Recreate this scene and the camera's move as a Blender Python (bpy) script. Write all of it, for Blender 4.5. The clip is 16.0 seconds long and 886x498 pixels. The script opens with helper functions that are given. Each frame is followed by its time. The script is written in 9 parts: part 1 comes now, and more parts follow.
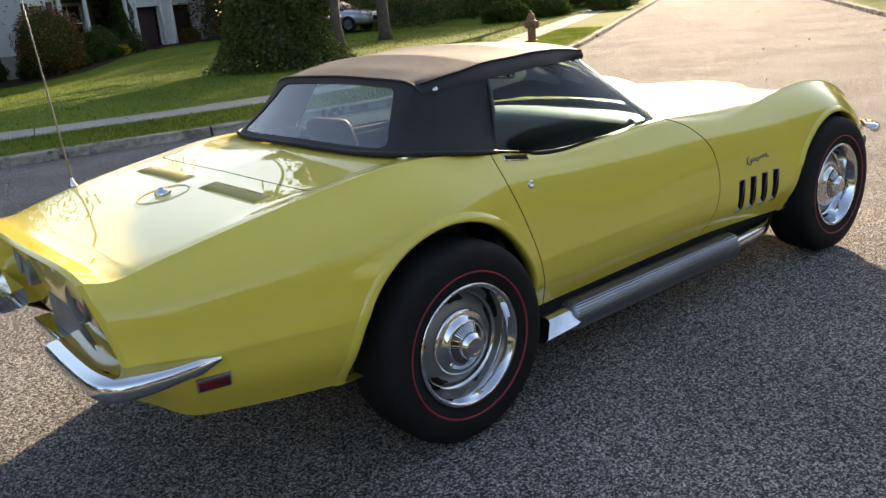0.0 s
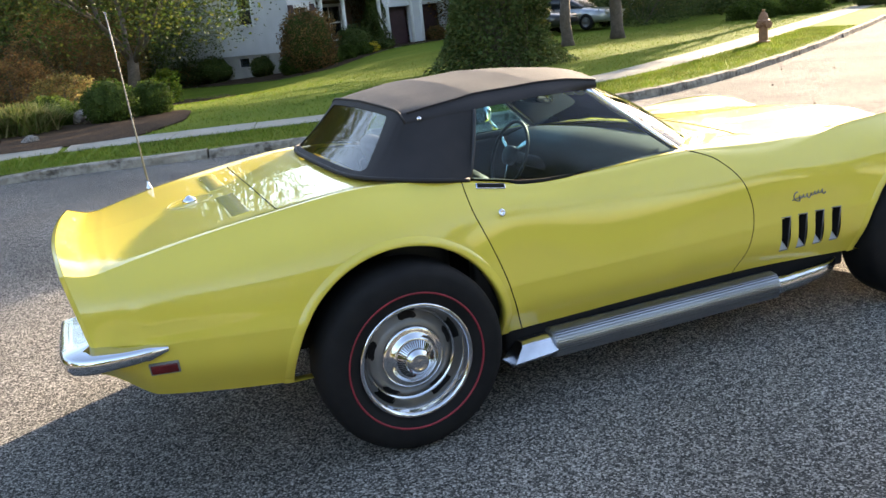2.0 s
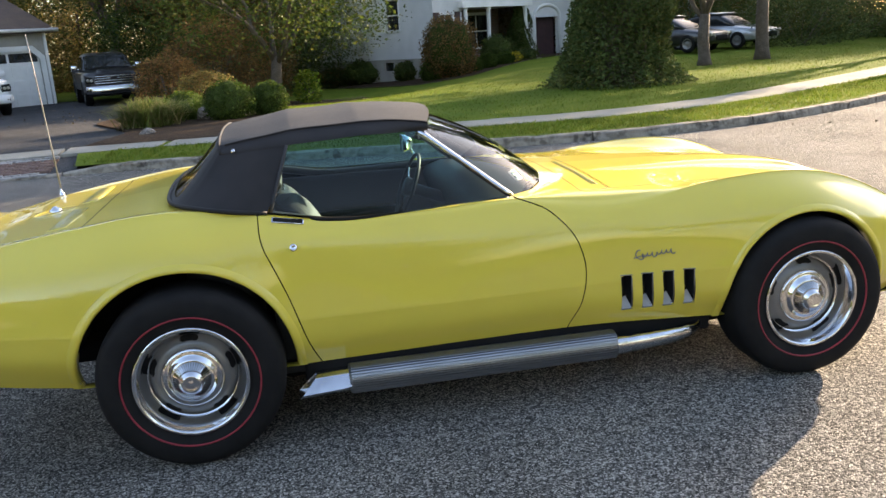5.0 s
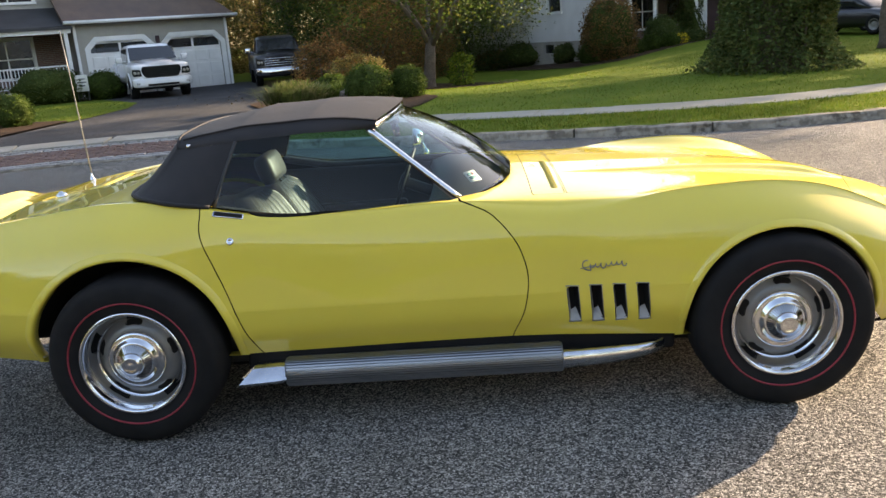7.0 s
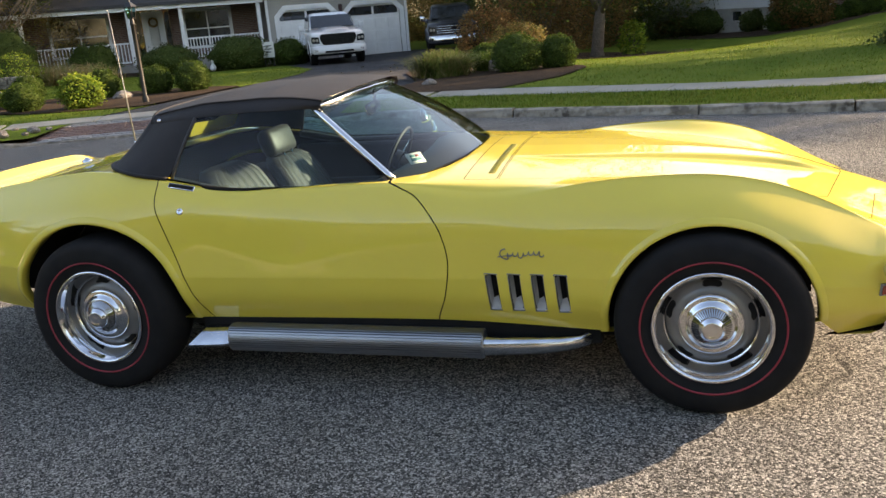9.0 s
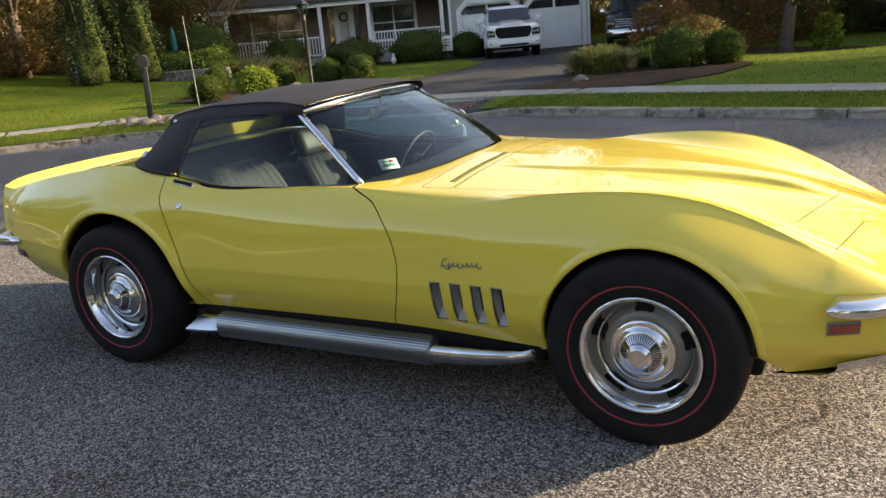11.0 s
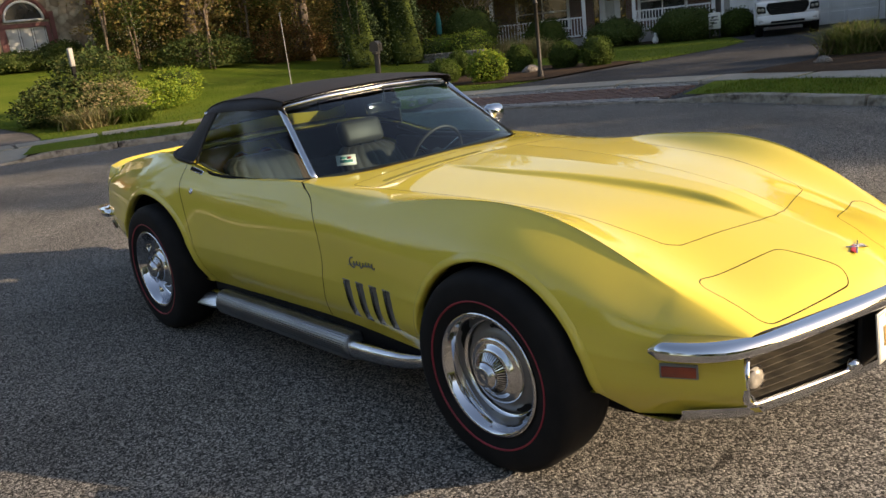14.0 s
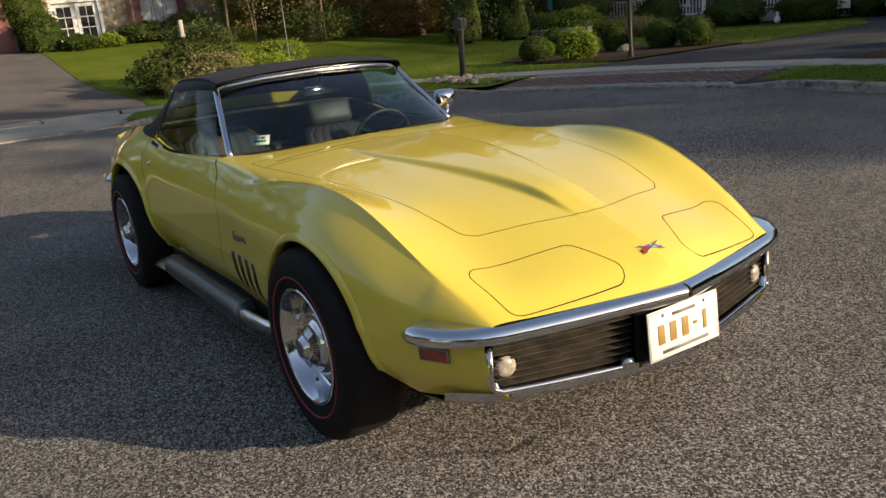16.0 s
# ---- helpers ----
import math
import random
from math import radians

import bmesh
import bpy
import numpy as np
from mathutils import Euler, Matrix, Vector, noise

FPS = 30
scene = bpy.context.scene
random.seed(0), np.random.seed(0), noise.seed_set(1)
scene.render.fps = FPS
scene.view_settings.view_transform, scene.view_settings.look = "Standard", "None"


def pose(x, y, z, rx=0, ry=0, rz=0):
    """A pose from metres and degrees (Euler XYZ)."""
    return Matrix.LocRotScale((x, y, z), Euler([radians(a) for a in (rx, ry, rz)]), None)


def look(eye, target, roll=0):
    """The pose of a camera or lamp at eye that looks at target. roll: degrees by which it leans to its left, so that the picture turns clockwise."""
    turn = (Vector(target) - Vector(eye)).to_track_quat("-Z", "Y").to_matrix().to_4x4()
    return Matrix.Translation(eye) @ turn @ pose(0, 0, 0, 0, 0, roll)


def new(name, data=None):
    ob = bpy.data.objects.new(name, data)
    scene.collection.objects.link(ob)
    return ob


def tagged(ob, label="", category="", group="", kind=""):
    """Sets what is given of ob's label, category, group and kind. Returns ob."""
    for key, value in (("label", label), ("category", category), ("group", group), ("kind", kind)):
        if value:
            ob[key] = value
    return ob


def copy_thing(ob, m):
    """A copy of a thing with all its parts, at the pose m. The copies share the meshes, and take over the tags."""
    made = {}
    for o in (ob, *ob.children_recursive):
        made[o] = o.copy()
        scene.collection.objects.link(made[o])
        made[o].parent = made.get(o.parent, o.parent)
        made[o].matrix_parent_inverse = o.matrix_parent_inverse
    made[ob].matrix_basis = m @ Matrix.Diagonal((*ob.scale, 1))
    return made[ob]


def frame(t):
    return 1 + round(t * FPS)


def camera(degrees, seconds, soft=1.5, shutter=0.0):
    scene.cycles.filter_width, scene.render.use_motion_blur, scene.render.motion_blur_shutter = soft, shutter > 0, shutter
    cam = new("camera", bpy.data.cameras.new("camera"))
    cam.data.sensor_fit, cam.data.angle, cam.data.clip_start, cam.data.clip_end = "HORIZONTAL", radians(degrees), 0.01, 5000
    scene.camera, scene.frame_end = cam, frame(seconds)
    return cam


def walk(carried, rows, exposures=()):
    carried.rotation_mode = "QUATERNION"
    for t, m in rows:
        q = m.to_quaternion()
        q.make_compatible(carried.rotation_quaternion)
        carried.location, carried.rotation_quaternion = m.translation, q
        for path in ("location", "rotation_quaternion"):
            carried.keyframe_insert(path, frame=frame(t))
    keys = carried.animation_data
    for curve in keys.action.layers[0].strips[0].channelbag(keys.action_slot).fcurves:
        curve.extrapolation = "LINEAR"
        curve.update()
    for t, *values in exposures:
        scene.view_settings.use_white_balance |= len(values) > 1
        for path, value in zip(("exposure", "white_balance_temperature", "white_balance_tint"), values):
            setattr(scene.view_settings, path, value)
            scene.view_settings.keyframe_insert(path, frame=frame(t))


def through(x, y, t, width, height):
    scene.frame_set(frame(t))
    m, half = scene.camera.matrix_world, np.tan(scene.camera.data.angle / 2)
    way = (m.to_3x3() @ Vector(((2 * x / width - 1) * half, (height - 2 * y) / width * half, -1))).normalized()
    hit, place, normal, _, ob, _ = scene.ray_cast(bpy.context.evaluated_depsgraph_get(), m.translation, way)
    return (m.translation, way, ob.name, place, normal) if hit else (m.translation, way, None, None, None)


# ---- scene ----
cam = camera(56.4, 16.0, 1.5)
METRES, EYE, TURN = 7.570, 1.426, -38.345
ROWS = [
    (0.0, 0.0, 0.0, 0.0, -1.58, -17.1, 5.15),
    (0.5, 0.0348, -0.0088, 0.0034, 1.87, -16.61, 4.72),
    (1.0, 0.0634, -0.0044, 0.0017, 4.92, -16.27, 4.8),
    (1.1, 0.0691, -0.0031, 0.0019, 9.60, -16.07, 5.25),
    (1.2, 0.0748, -0.0018, 0.0021, 13.50, -15.91, 5.63),
    (1.3, 0.0804, -0.0006, 0.0023, 14.75, -15.86, 5.75),
    (1.4, 0.0861, 0.0007, 0.0025, 15.50, -15.83, 5.82),
    (1.5, 0.0918, 0.002, 0.0027, 15.7, -15.82, 5.84),
    (2.0, 0.1285, -0.0034, 0.0061, 15.78, -15.78, 5.8),
    (2.5, 0.1559, 0.0013, 0.0052, 15.86, -15.8, 5.82),
    (3.0, 0.1812, 0.0155, 0.0052, 17.5, -15.36, 5.19),
    (3.5, 0.207, 0.0244, 0.0066, 18.51, -15.02, 5.11),
    (6.0, 0.3466, 0.0926, 0.0082, 34.8, -14.53, 3.16),
    (6.5, 0.3659, 0.114, 0.0065, 37.45, -14.99, 3.55),
    (7.0, 0.3875, 0.1309, 0.0084, 39.55, -14.79, 4.15),
    (7.5, 0.4202, 0.1501, 0.0094, 40.69, -14.72, 4.08),
    (8.0, 0.4403, 0.1721, 0.0061, 44.47, -15.13, 4.11),
    (8.5, 0.4597, 0.1986, 0.0064, 48.84, -15.73, 4.27),
    (11.0, 0.5435, 0.3267, 0.0053, 66.2, -15.44, 4.86),
    (11.5, 0.5484, 0.3548, 0.0029, 68.91, -15.32, 4.81),
    (12.0, 0.5519, 0.3842, 0.0004, 69.83, -15.25, 4.85),
    (12.5, 0.5621, 0.4169, 0.0006, 75.07, -14.89, 5.29),
    (13.0, 0.5704, 0.4448, 0.0001, 80.9, -14.82, 5.63),
    (13.5, 0.5727, 0.4739, -0.0031, 81.87, -14.85, 5.75),
    (14.0, 0.5833, 0.5042, -0.0028, 85.85, -14.9, 6.28),
    (14.5, 0.5984, 0.538, -0.0031, 88.35, -15.32, 5.89),
    (15.0, 0.5999, 0.5695, -0.0074, 89.91, -15.51, 5.68),
    (15.5, 0.6001, 0.6004, -0.0076, 92.62, -15.77, 5.74),
    (16.0, 0.6028, 0.6345, -0.0073, 94.87, -15.68, 5.55),
]
BASE = pose(-2.8176, -2.7503, EYE, 0, 0, TURN)
EXPOSURE = [(0, 1.80, 7350, 19), (1.0, 1.97, 7300, 19), (1.3, 2.14, 7250, 19), (2.0, 2.46, 7150, 17), (3.5, 2.38, 7150, 17), (6, 2.3, 7650, 19), (8.5, 2.1, 7750, 19), (11.5, 1.68, 7750, 20), (13.5, 1.22, 7650, 19), (16, 0.75, 7280, 18)]
walk(cam, [(t, BASE @ pose(METRES * x, METRES * y, METRES * z, 90 + pitch, roll, yaw)) for t, x, y, z, yaw, pitch, roll in ROWS], EXPOSURE)

# ---- world and sun ----
SUN_AZ, SUN_EL = radians(33.0), radians(16.0)     # azimuth counted from the car's nose towards its left side
world = bpy.data.worlds.new("sky")
scene.world = world
world.use_nodes = True
wn = world.node_tree
sky = wn.nodes.new("ShaderNodeTexSky")
sky.sky_type, sky.sun_disc = "NISHITA", False
sky.sun_elevation, sky.sun_rotation = SUN_EL, radians(90) - SUN_AZ
wn.links.new(sky.outputs[0], wn.nodes["Background"].inputs[0])
wn.nodes["Background"].inputs[1].default_value = 0.138
sun = new("sun", bpy.data.lights.new("sun", "SUN"))
sun.data.energy, sun.data.angle, sun.data.color = 4.45, radians(0.6), (1.0, 0.86, 0.64)
sun_way = Vector((math.cos(SUN_AZ) * math.cos(SUN_EL), math.sin(SUN_AZ) * math.cos(SUN_EL), math.sin(SUN_EL)))
sun.matrix_world = look(sun_way * 60, (0, 0, 0))

# ---- materials ----
def mat(name, color, rough=0.6, metal=0.0, coat=0.0, tint=None, scale=8.0, amount=0.5, bump=0.0, bump_scale=60.0, spec=0.5, fine=None, fine_scale=120.0, coord="Object"):
    """A surface with two scales of variation: large stains from color to tint, and fine grain."""
    m = bpy.data.materials.new(name)
    m.use_nodes = True
    n, l = m.node_tree.nodes, m.node_tree.links
    b = n["Principled BSDF"]
    b.inputs["Base Color"].default_value = (*color, 1)
    b.inputs["Roughness"].default_value, b.inputs["Metallic"].default_value = rough, metal
    b.inputs["Coat Weight"].default_value, b.inputs["Coat Roughness"].default_value = coat, 0.03
    b.inputs["Specular IOR Level"].default_value = spec
    tc = n.new("ShaderNodeTexCoord")
    if tint:
        t = n.new("ShaderNodeTexNoise")
        t.inputs["Scale"].default_value, t.inputs["Detail"].default_value = scale, 6
        l.new(tc.outputs[coord], t.inputs["Vector"])
        r = n.new("ShaderNodeMapRange")
        r.inputs[1].default_value, r.inputs[2].default_value = 0.5 - 0.25 * amount - 0.05, 0.5 + 0.25 * amount
        l.new(t.outputs[0], r.inputs[0])
        x = n.new("ShaderNodeMix")
        x.data_type = "RGBA"
        x.inputs[6].default_value, x.inputs[7].default_value = (*color, 1), (*tint, 1)
        l.new(r.outputs[0], x.inputs[0])
        out = x.outputs[2]
        if fine:
            t2 = n.new("ShaderNodeTexNoise")
            t2.inputs["Scale"].default_value, t2.inputs["Detail"].default_value = fine_scale, 3
            l.new(tc.outputs[coord], t2.inputs["Vector"])
            r2 = n.new("ShaderNodeMapRange")
            r2.inputs[1].default_value, r2.inputs[2].default_value = 0.4, 0.62
            l.new(t2.outputs[0], r2.inputs[0])
            x2 = n.new("ShaderNodeMix")
            x2.data_type = "RGBA"
            x2.inputs[7].default_value = (*fine, 1)
            l.new(out, x2.inputs[6])
            sc = n.new("ShaderNodeMath")
            sc.operation, sc.inputs[1].default_value = "MULTIPLY", 0.6
            l.new(r2.outputs[0], sc.inputs[0])
            l.new(sc.outputs[0], x2.inputs[0])
            out = x2.outputs[2]
        l.new(out, b.inputs["Base Color"])
    if bump:
        t = n.new("ShaderNodeTexNoise")
        t.inputs["Scale"].default_value, t.inputs["Detail"].default_value = bump_scale, 4
        l.new(tc.outputs[coord], t.inputs["Vector"])
        bp = n.new("ShaderNodeBump")
        bp.inputs["Strength"].default_value, bp.inputs["Distance"].default_value = bump, 0.01
        l.new(t.outputs[0], bp.inputs["Height"])
        l.new(bp.outputs[0], b.inputs["Normal"])
    return m


def glass_mat(name, color, rough=0.0, ior=1.6):
    """Thin glazing: mostly clear, with a reflecting face."""
    m = bpy.data.materials.new(name)
    m.use_nodes = True
    n, l = m.node_tree.nodes, m.node_tree.links
    n.remove(n["Principled BSDF"])
    tr, gl, fr, mx = (n.new(k) for k in ("ShaderNodeBsdfTransparent", "ShaderNodeBsdfGlossy", "ShaderNodeFresnel", "ShaderNodeMixShader"))
    tr.inputs[0].default_value = (*color, 1)
    gl.inputs["Roughness"].default_value = rough
    fr.inputs[0].default_value = ior
    l.new(fr.outputs[0], mx.inputs[0])
    l.new(tr.outputs[0], mx.inputs[1])
    l.new(gl.outputs[0], mx.inputs[2])
    l.new(mx.outputs[0], n["Material Output"].inputs[0])
    return m


PAINT = mat("yellow_paint", (0.64, 0.515, 0.068), 0.5, 0.0, 1.0, (0.625, 0.50, 0.064), 3.0, spec=0.10)
PAINT.node_tree.nodes["Principled BSDF"].inputs["Coat IOR"].default_value = 1.57
PAINT.node_tree.nodes["Principled BSDF"].inputs["Coat Roughness"].default_value = 0.012
DARK = mat("black_underside", (0.006, 0.006, 0.006), 0.85, tint=(0.011, 0.010, 0.010), scale=5, spec=0.2)
RUBBER = mat("tyre_rubber", (0.007, 0.007, 0.0075), 0.75, spec=0.16, tint=(0.012, 0.0115, 0.0115), scale=9, bump=0.05, bump_scale=150)
REDLINE = mat("red_stripe", (0.25, 0.014, 0.028), 0.55, tint=(0.20, 0.012, 0.022), scale=12)
CHROME = mat("chrome", (0.66, 0.67, 0.69), 0.05, 1.0, tint=(0.60, 0.61, 0.63), scale=4)
RIM = mat("silver_painted_steel", (0.20, 0.20, 0.197), 0.36, 0.45, tint=(0.16, 0.16, 0.157), scale=9)
VINYL = mat("black_top_vinyl", (0.013, 0.012, 0.0125), 0.7, tint=(0.021, 0.018, 0.0175), scale=6, bump=0.12, bump_scale=700, spec=0.32)
GLASS = glass_mat("tinted_glass", (0.47, 0.71, 0.73), 0.0, 1.40)
SCREEN = glass_mat("tinted_windscreen", (0.52, 0.72, 0.75), 0.0, 1.65)
BRIGHT_PIPE = mat("bright_exhaust_metal", (0.66, 0.67, 0.69), 0.2, 1.0, tint=(0.5, 0.51, 0.53), scale=12)
PLASTIC_WINDOW = glass_mat("clear_vinyl_window", (0.75, 0.75, 0.72), 0.03, 2.0)
BLACK = mat("black_vinyl", (0.013, 0.013, 0.0138), 0.55, tint=(0.02, 0.02, 0.02), scale=8, bump=0.1, bump_scale=400)
LEATHER = mat("seat_vinyl", (0.022, 0.0215, 0.021), 0.5, tint=(0.032, 0.031, 0.029), scale=8, bump=0.1, bump_scale=300, spec=0.3)
PIPE = mat("dull_side_pipe", (0.34, 0.355, 0.375), 0.34, 0.9, tint=(0.28, 0.29, 0.305), scale=3)
AMBER = mat("marker_lens", (0.30, 0.05, 0.02), 0.2, coat=0.6, tint=(0.22, 0.03, 0.015), scale=20)
WHITE_LENS = mat("lamp_lens", (0.42, 0.39, 0.33), 0.18, coat=0.9, tint=(0.22, 0.20, 0.165), scale=45)
RED_LENS = mat("tail_lamp_lens", (0.14, 0.008, 0.008), 0.2, coat=0.6, tint=(0.09, 0.006, 0.006), scale=20)
GREY_TRIM = mat("grey_trim", (0.22, 0.22, 0.215), 0.5, 0.3, tint=(0.16, 0.16, 0.16), scale=9)
PLATE = mat("plate_white", (0.74, 0.73, 0.66), 0.45, tint=(0.68, 0.67, 0.6), scale=12)
GOLD = mat("plate_gold", (0.30, 0.19, 0.05), 0.5, tint=(0.24, 0.15, 0.04), scale=20)
EMBLEM_RED = mat("emblem_red", (0.45, 0.03, 0.03), 0.35, tint=(0.36, 0.02, 0.02), scale=30)
EMBLEM_CHECK = mat("emblem_checks", (0.55, 0.55, 0.56), 0.35, tint=(0.05, 0.05, 0.07), scale=110, amount=0.1)

# ---- mesh helpers ----
def part(name, bm, material, parent=None, label="", smooth=True, category="", kind="", group="", angle=None):
    """Links a bmesh as one mesh object, under its thing where one is given."""
    me = bpy.data.meshes.new(name)
    bm.normal_update()
    if smooth:
        for f in bm.faces:
            f.smooth = True
        if angle:
            for e in bm.edges:
                if len(e.link_faces) == 2 and e.calc_face_angle(0) > radians(angle):
                    e.smooth = False
    bm.to_mesh(me)
    bm.free()
    for m in material if isinstance(material, (list, tuple)) else [material]:
        me.materials.append(m)
    ob = new(name, me)
    ob.parent = parent
    return tagged(ob, label, category, group, kind)


def thing(name, label, category, m=None, group="", kind=""):
    """An empty that carries the parts of a thing."""
    ob = new(name)
    ob.empty_display_size = 0.2
    if m:
        ob.matrix_basis = m
    return tagged(ob, label, category, group, kind)


def box(bm, x0, y0, z0, x1, y1, z1, bevel=0.0, m=None):
    r = bmesh.ops.create_cube(bm, size=1.0)["verts"]
    bmesh.ops.scale(bm, vec=(x1 - x0, y1 - y0, z1 - z0), verts=r)
    bmesh.ops.translate(bm, vec=((x0 + x1) / 2, (y0 + y1) / 2, (z0 + z1) / 2), verts=r)
    if bevel:
        es = list({e for v in r for e in v.link_edges})
        r = bmesh.ops.bevel(bm, geom=es, offset=bevel, segments=2, profile=0.5, affect="EDGES")["verts"]
    if m:
        bmesh.ops.transform(bm, matrix=m, verts=r)
    return r


def boxed(*a, **k):
    bm = bmesh.new()
    box(bm, *a, **k)
    return bm


def grid(bm, rows, closed=False, flip=False):
    """Faces between rows of points."""
    vs = [[bm.verts.new(p) for p in r] for r in rows]
    n = len(vs[0])
    for a, b in zip(vs, vs[1:]):
        for i in range(n if closed else n - 1):
            q = [a[i], a[(i + 1) % n], b[(i + 1) % n], b[i]]
            try:
                bm.faces.new(q[::-1] if flip else q)
            except ValueError:
                pass
    return vs


def spin(bm, profile, steps=48, m=None, closed=False):
    """A turned body: profile of (radius, height), round the local z axis."""
    rows = []
    for k in range(steps):
        a = 2 * math.pi * k / steps
        rows.append([Vector((r * math.cos(a), r * math.sin(a), h)) for r, h in profile])
    rows.append(rows[0])
    vs = grid(bm, [[m @ p for p in r] if m else r for r in rows])
    bmesh.ops.remove_doubles(bm, verts=[v for r in vs for v in r], dist=1e-6)


def tube(bm, pts, radius, sides=10, cap=True, flat=1.0):
    """A round bar along points; radius may be a list."""
    pts = [Vector(p) for p in pts]
    rows, up = [], Vector((0, 0, 1))
    for i, p in enumerate(pts):
        d = (pts[min(i + 1, len(pts) - 1)] - pts[max(i - 1, 0)]).normalized()
        ref = up if abs(d.z) < 0.95 else Vector((1, 0, 0))
        a = d.cross(ref).normalized()
        b = a.cross(d)
        r = radius[i] if isinstance(radius, (list, tuple)) else radius
        rows.append([p + r * (math.cos(2 * math.pi * k / sides) * a + flat * math.sin(2 * math.pi * k / sides) * b) for k in range(sides)])
    vs = grid(bm, rows, closed=True)
    if cap:
        bm.faces.new(vs[0][::-1])
        bm.faces.new(vs[-1])
    return vs


def curve(knots):
    """A smooth function through (x, value) knots, with no overshoot."""
    xs, ys = np.array([k[0] for k in knots], float), np.array([k[1] for k in knots], float)
    h, d = np.diff(xs), np.diff(ys) / np.diff(xs)
    s = np.zeros(len(xs))
    s[0], s[-1] = d[0], d[-1]
    for i in range(1, len(xs) - 1):
        if d[i - 1] * d[i] > 0:
            w1, w2 = 2 * h[i] + h[i - 1], h[i] + 2 * h[i - 1]
            s[i] = (w1 + w2) / (w1 / d[i - 1] + w2 / d[i])

    def f(x):
        x = np.clip(np.asarray(x, float), xs[0], xs[-1])
        i = np.clip(np.searchsorted(xs, x) - 1, 0, len(h) - 1)
        t = (x - xs[i]) / h[i]
        return ((2 * t ** 3 - 3 * t ** 2 + 1) * ys[i] + (t ** 3 - 2 * t ** 2 + t) * h[i] * s[i]
                + (-2 * t ** 3 + 3 * t ** 2) * ys[i + 1] + (t ** 3 - t ** 2) * h[i] * s[i + 1])
    return f


def smoothstep(a, b, x):
    t = np.clip((np.asarray(x, float) - a) / (b - a), 0, 1)
    return t * t * (3 - 2 * t)


def catmull(pts, per):
    """Points along a smooth line through pts; per: samples in each span."""
    p = np.array(pts, float)
    e = np.vstack([2 * p[0] - p[1], p, 2 * p[-1] - p[-2]])
    out = []
    for i in range(len(p) - 1):
        a, b, c, d = e[i:i + 4]
        for k in range(per[i] if isinstance(per, (list, tuple)) else per):
            t = k / (per[i] if isinstance(per, (list, tuple)) else per)
            out.append(0.5 * (2 * b + (c - a) * t + (2 * a - 5 * b + 4 * c - d) * t * t + (3 * b - a - 3 * c + d) * t ** 3))
    out.append(p[-1])
    return np.array(out)


def poly_distance(px, py, poly, rounding=0.0):
    """Signed distance to a closed outline, negative inside; rounding softens its corners."""
    poly = np.array(poly, float)
    best, inside = np.full(px.shape, 1e9), np.zeros(px.shape, bool)
    for (ax, ay), (bx, by) in zip(poly, np.roll(poly, -1, 0)):
        ex, ey = bx - ax, by - ay
        t = np.clip(((px - ax) * ex + (py - ay) * ey) / (ex * ex + ey * ey), 0, 1)
        best = np.minimum(best, np.hypot(px - ax - t * ex, py - ay - t * ey))
        cross = (ay > py) != (by > py)
        with np.errstate(divide="ignore", invalid="ignore"):
            inside ^= cross & (px < ex * (py - ay) / (ey if ey else 1e-9) + ax)
    return np.where(inside, -best, best) - rounding


class Skin:
    """Triangles with normals, that can be trimmed along level lines."""

    def __init__(self, v, n, f):
        self.v, self.n, self.f = v, n, f

    def keep(self, d):
        """The part in which the values d, one a vertex, are above zero."""
        v, n, used = list(self.v), list(self.n), {}
        pos = d > 0
        count = pos[self.f].sum(1)
        out = [tuple(t) for t in self.f[count == 3]]

        def mid(a, b):
            key = (min(a, b), max(a, b))
            if key not in used:
                t = d[a] / (d[a] - d[b])
                used[key] = len(v)
                v.append(self.v[a] + t * (self.v[b] - self.v[a]))
                q = self.n[a] + t * (self.n[b] - self.n[a])
                n.append(q / np.linalg.norm(q))
            return used[key]
        for t in self.f[(count == 1) | (count == 2)]:
            ring = []
            for a, b in zip(t, np.roll(t, -1)):
                if pos[a]:
                    ring.append(a)
                if pos[a] != pos[b]:
                    ring.append(mid(a, b))
            for k in range(1, len(ring) - 1):
                out.append((ring[0], ring[k], ring[k + 1]))
        f = np.array(out, int).reshape(-1, 3)
        ids, inv = np.unique(f, return_inverse=True)
        edge = np.zeros(len(v), bool)
        edge[list(used.values())] = True
        s = Skin(np.array(v)[ids], np.array(n)[ids], inv.reshape(-1, 3))
        s.edge = edge[ids]
        return s

    def split(self, fn, gap=0.0022):
        d = fn(self.v)
        return self.keep(-d - gap), self.keep(d - gap)

    def moved(self, off):
        return Skin(self.v + self.n * off, self.n, self.f)

    def made(self, name, material, parent, label=""):
        me = bpy.data.meshes.new(name)
        me.from_pydata([tuple(p) for p in self.v], [], [tuple(int(i) for i in t) for t in self.f])
        me.shade_smooth()
        me.normals_split_custom_set_from_vertices([tuple(p) for p in self.n])
        me.materials.append(material)
        ob = new(name, me)
        ob.parent = parent
        return tagged(ob, label)

# ---- the sports car ----
car = thing("sports_car", "yellow vintage sports convertible with black soft top, parked on asphalt", "car")
WHEEL_X, WHEEL_Z = 1.245, 0.34
NOSE, TAIL = 2.135, -2.325


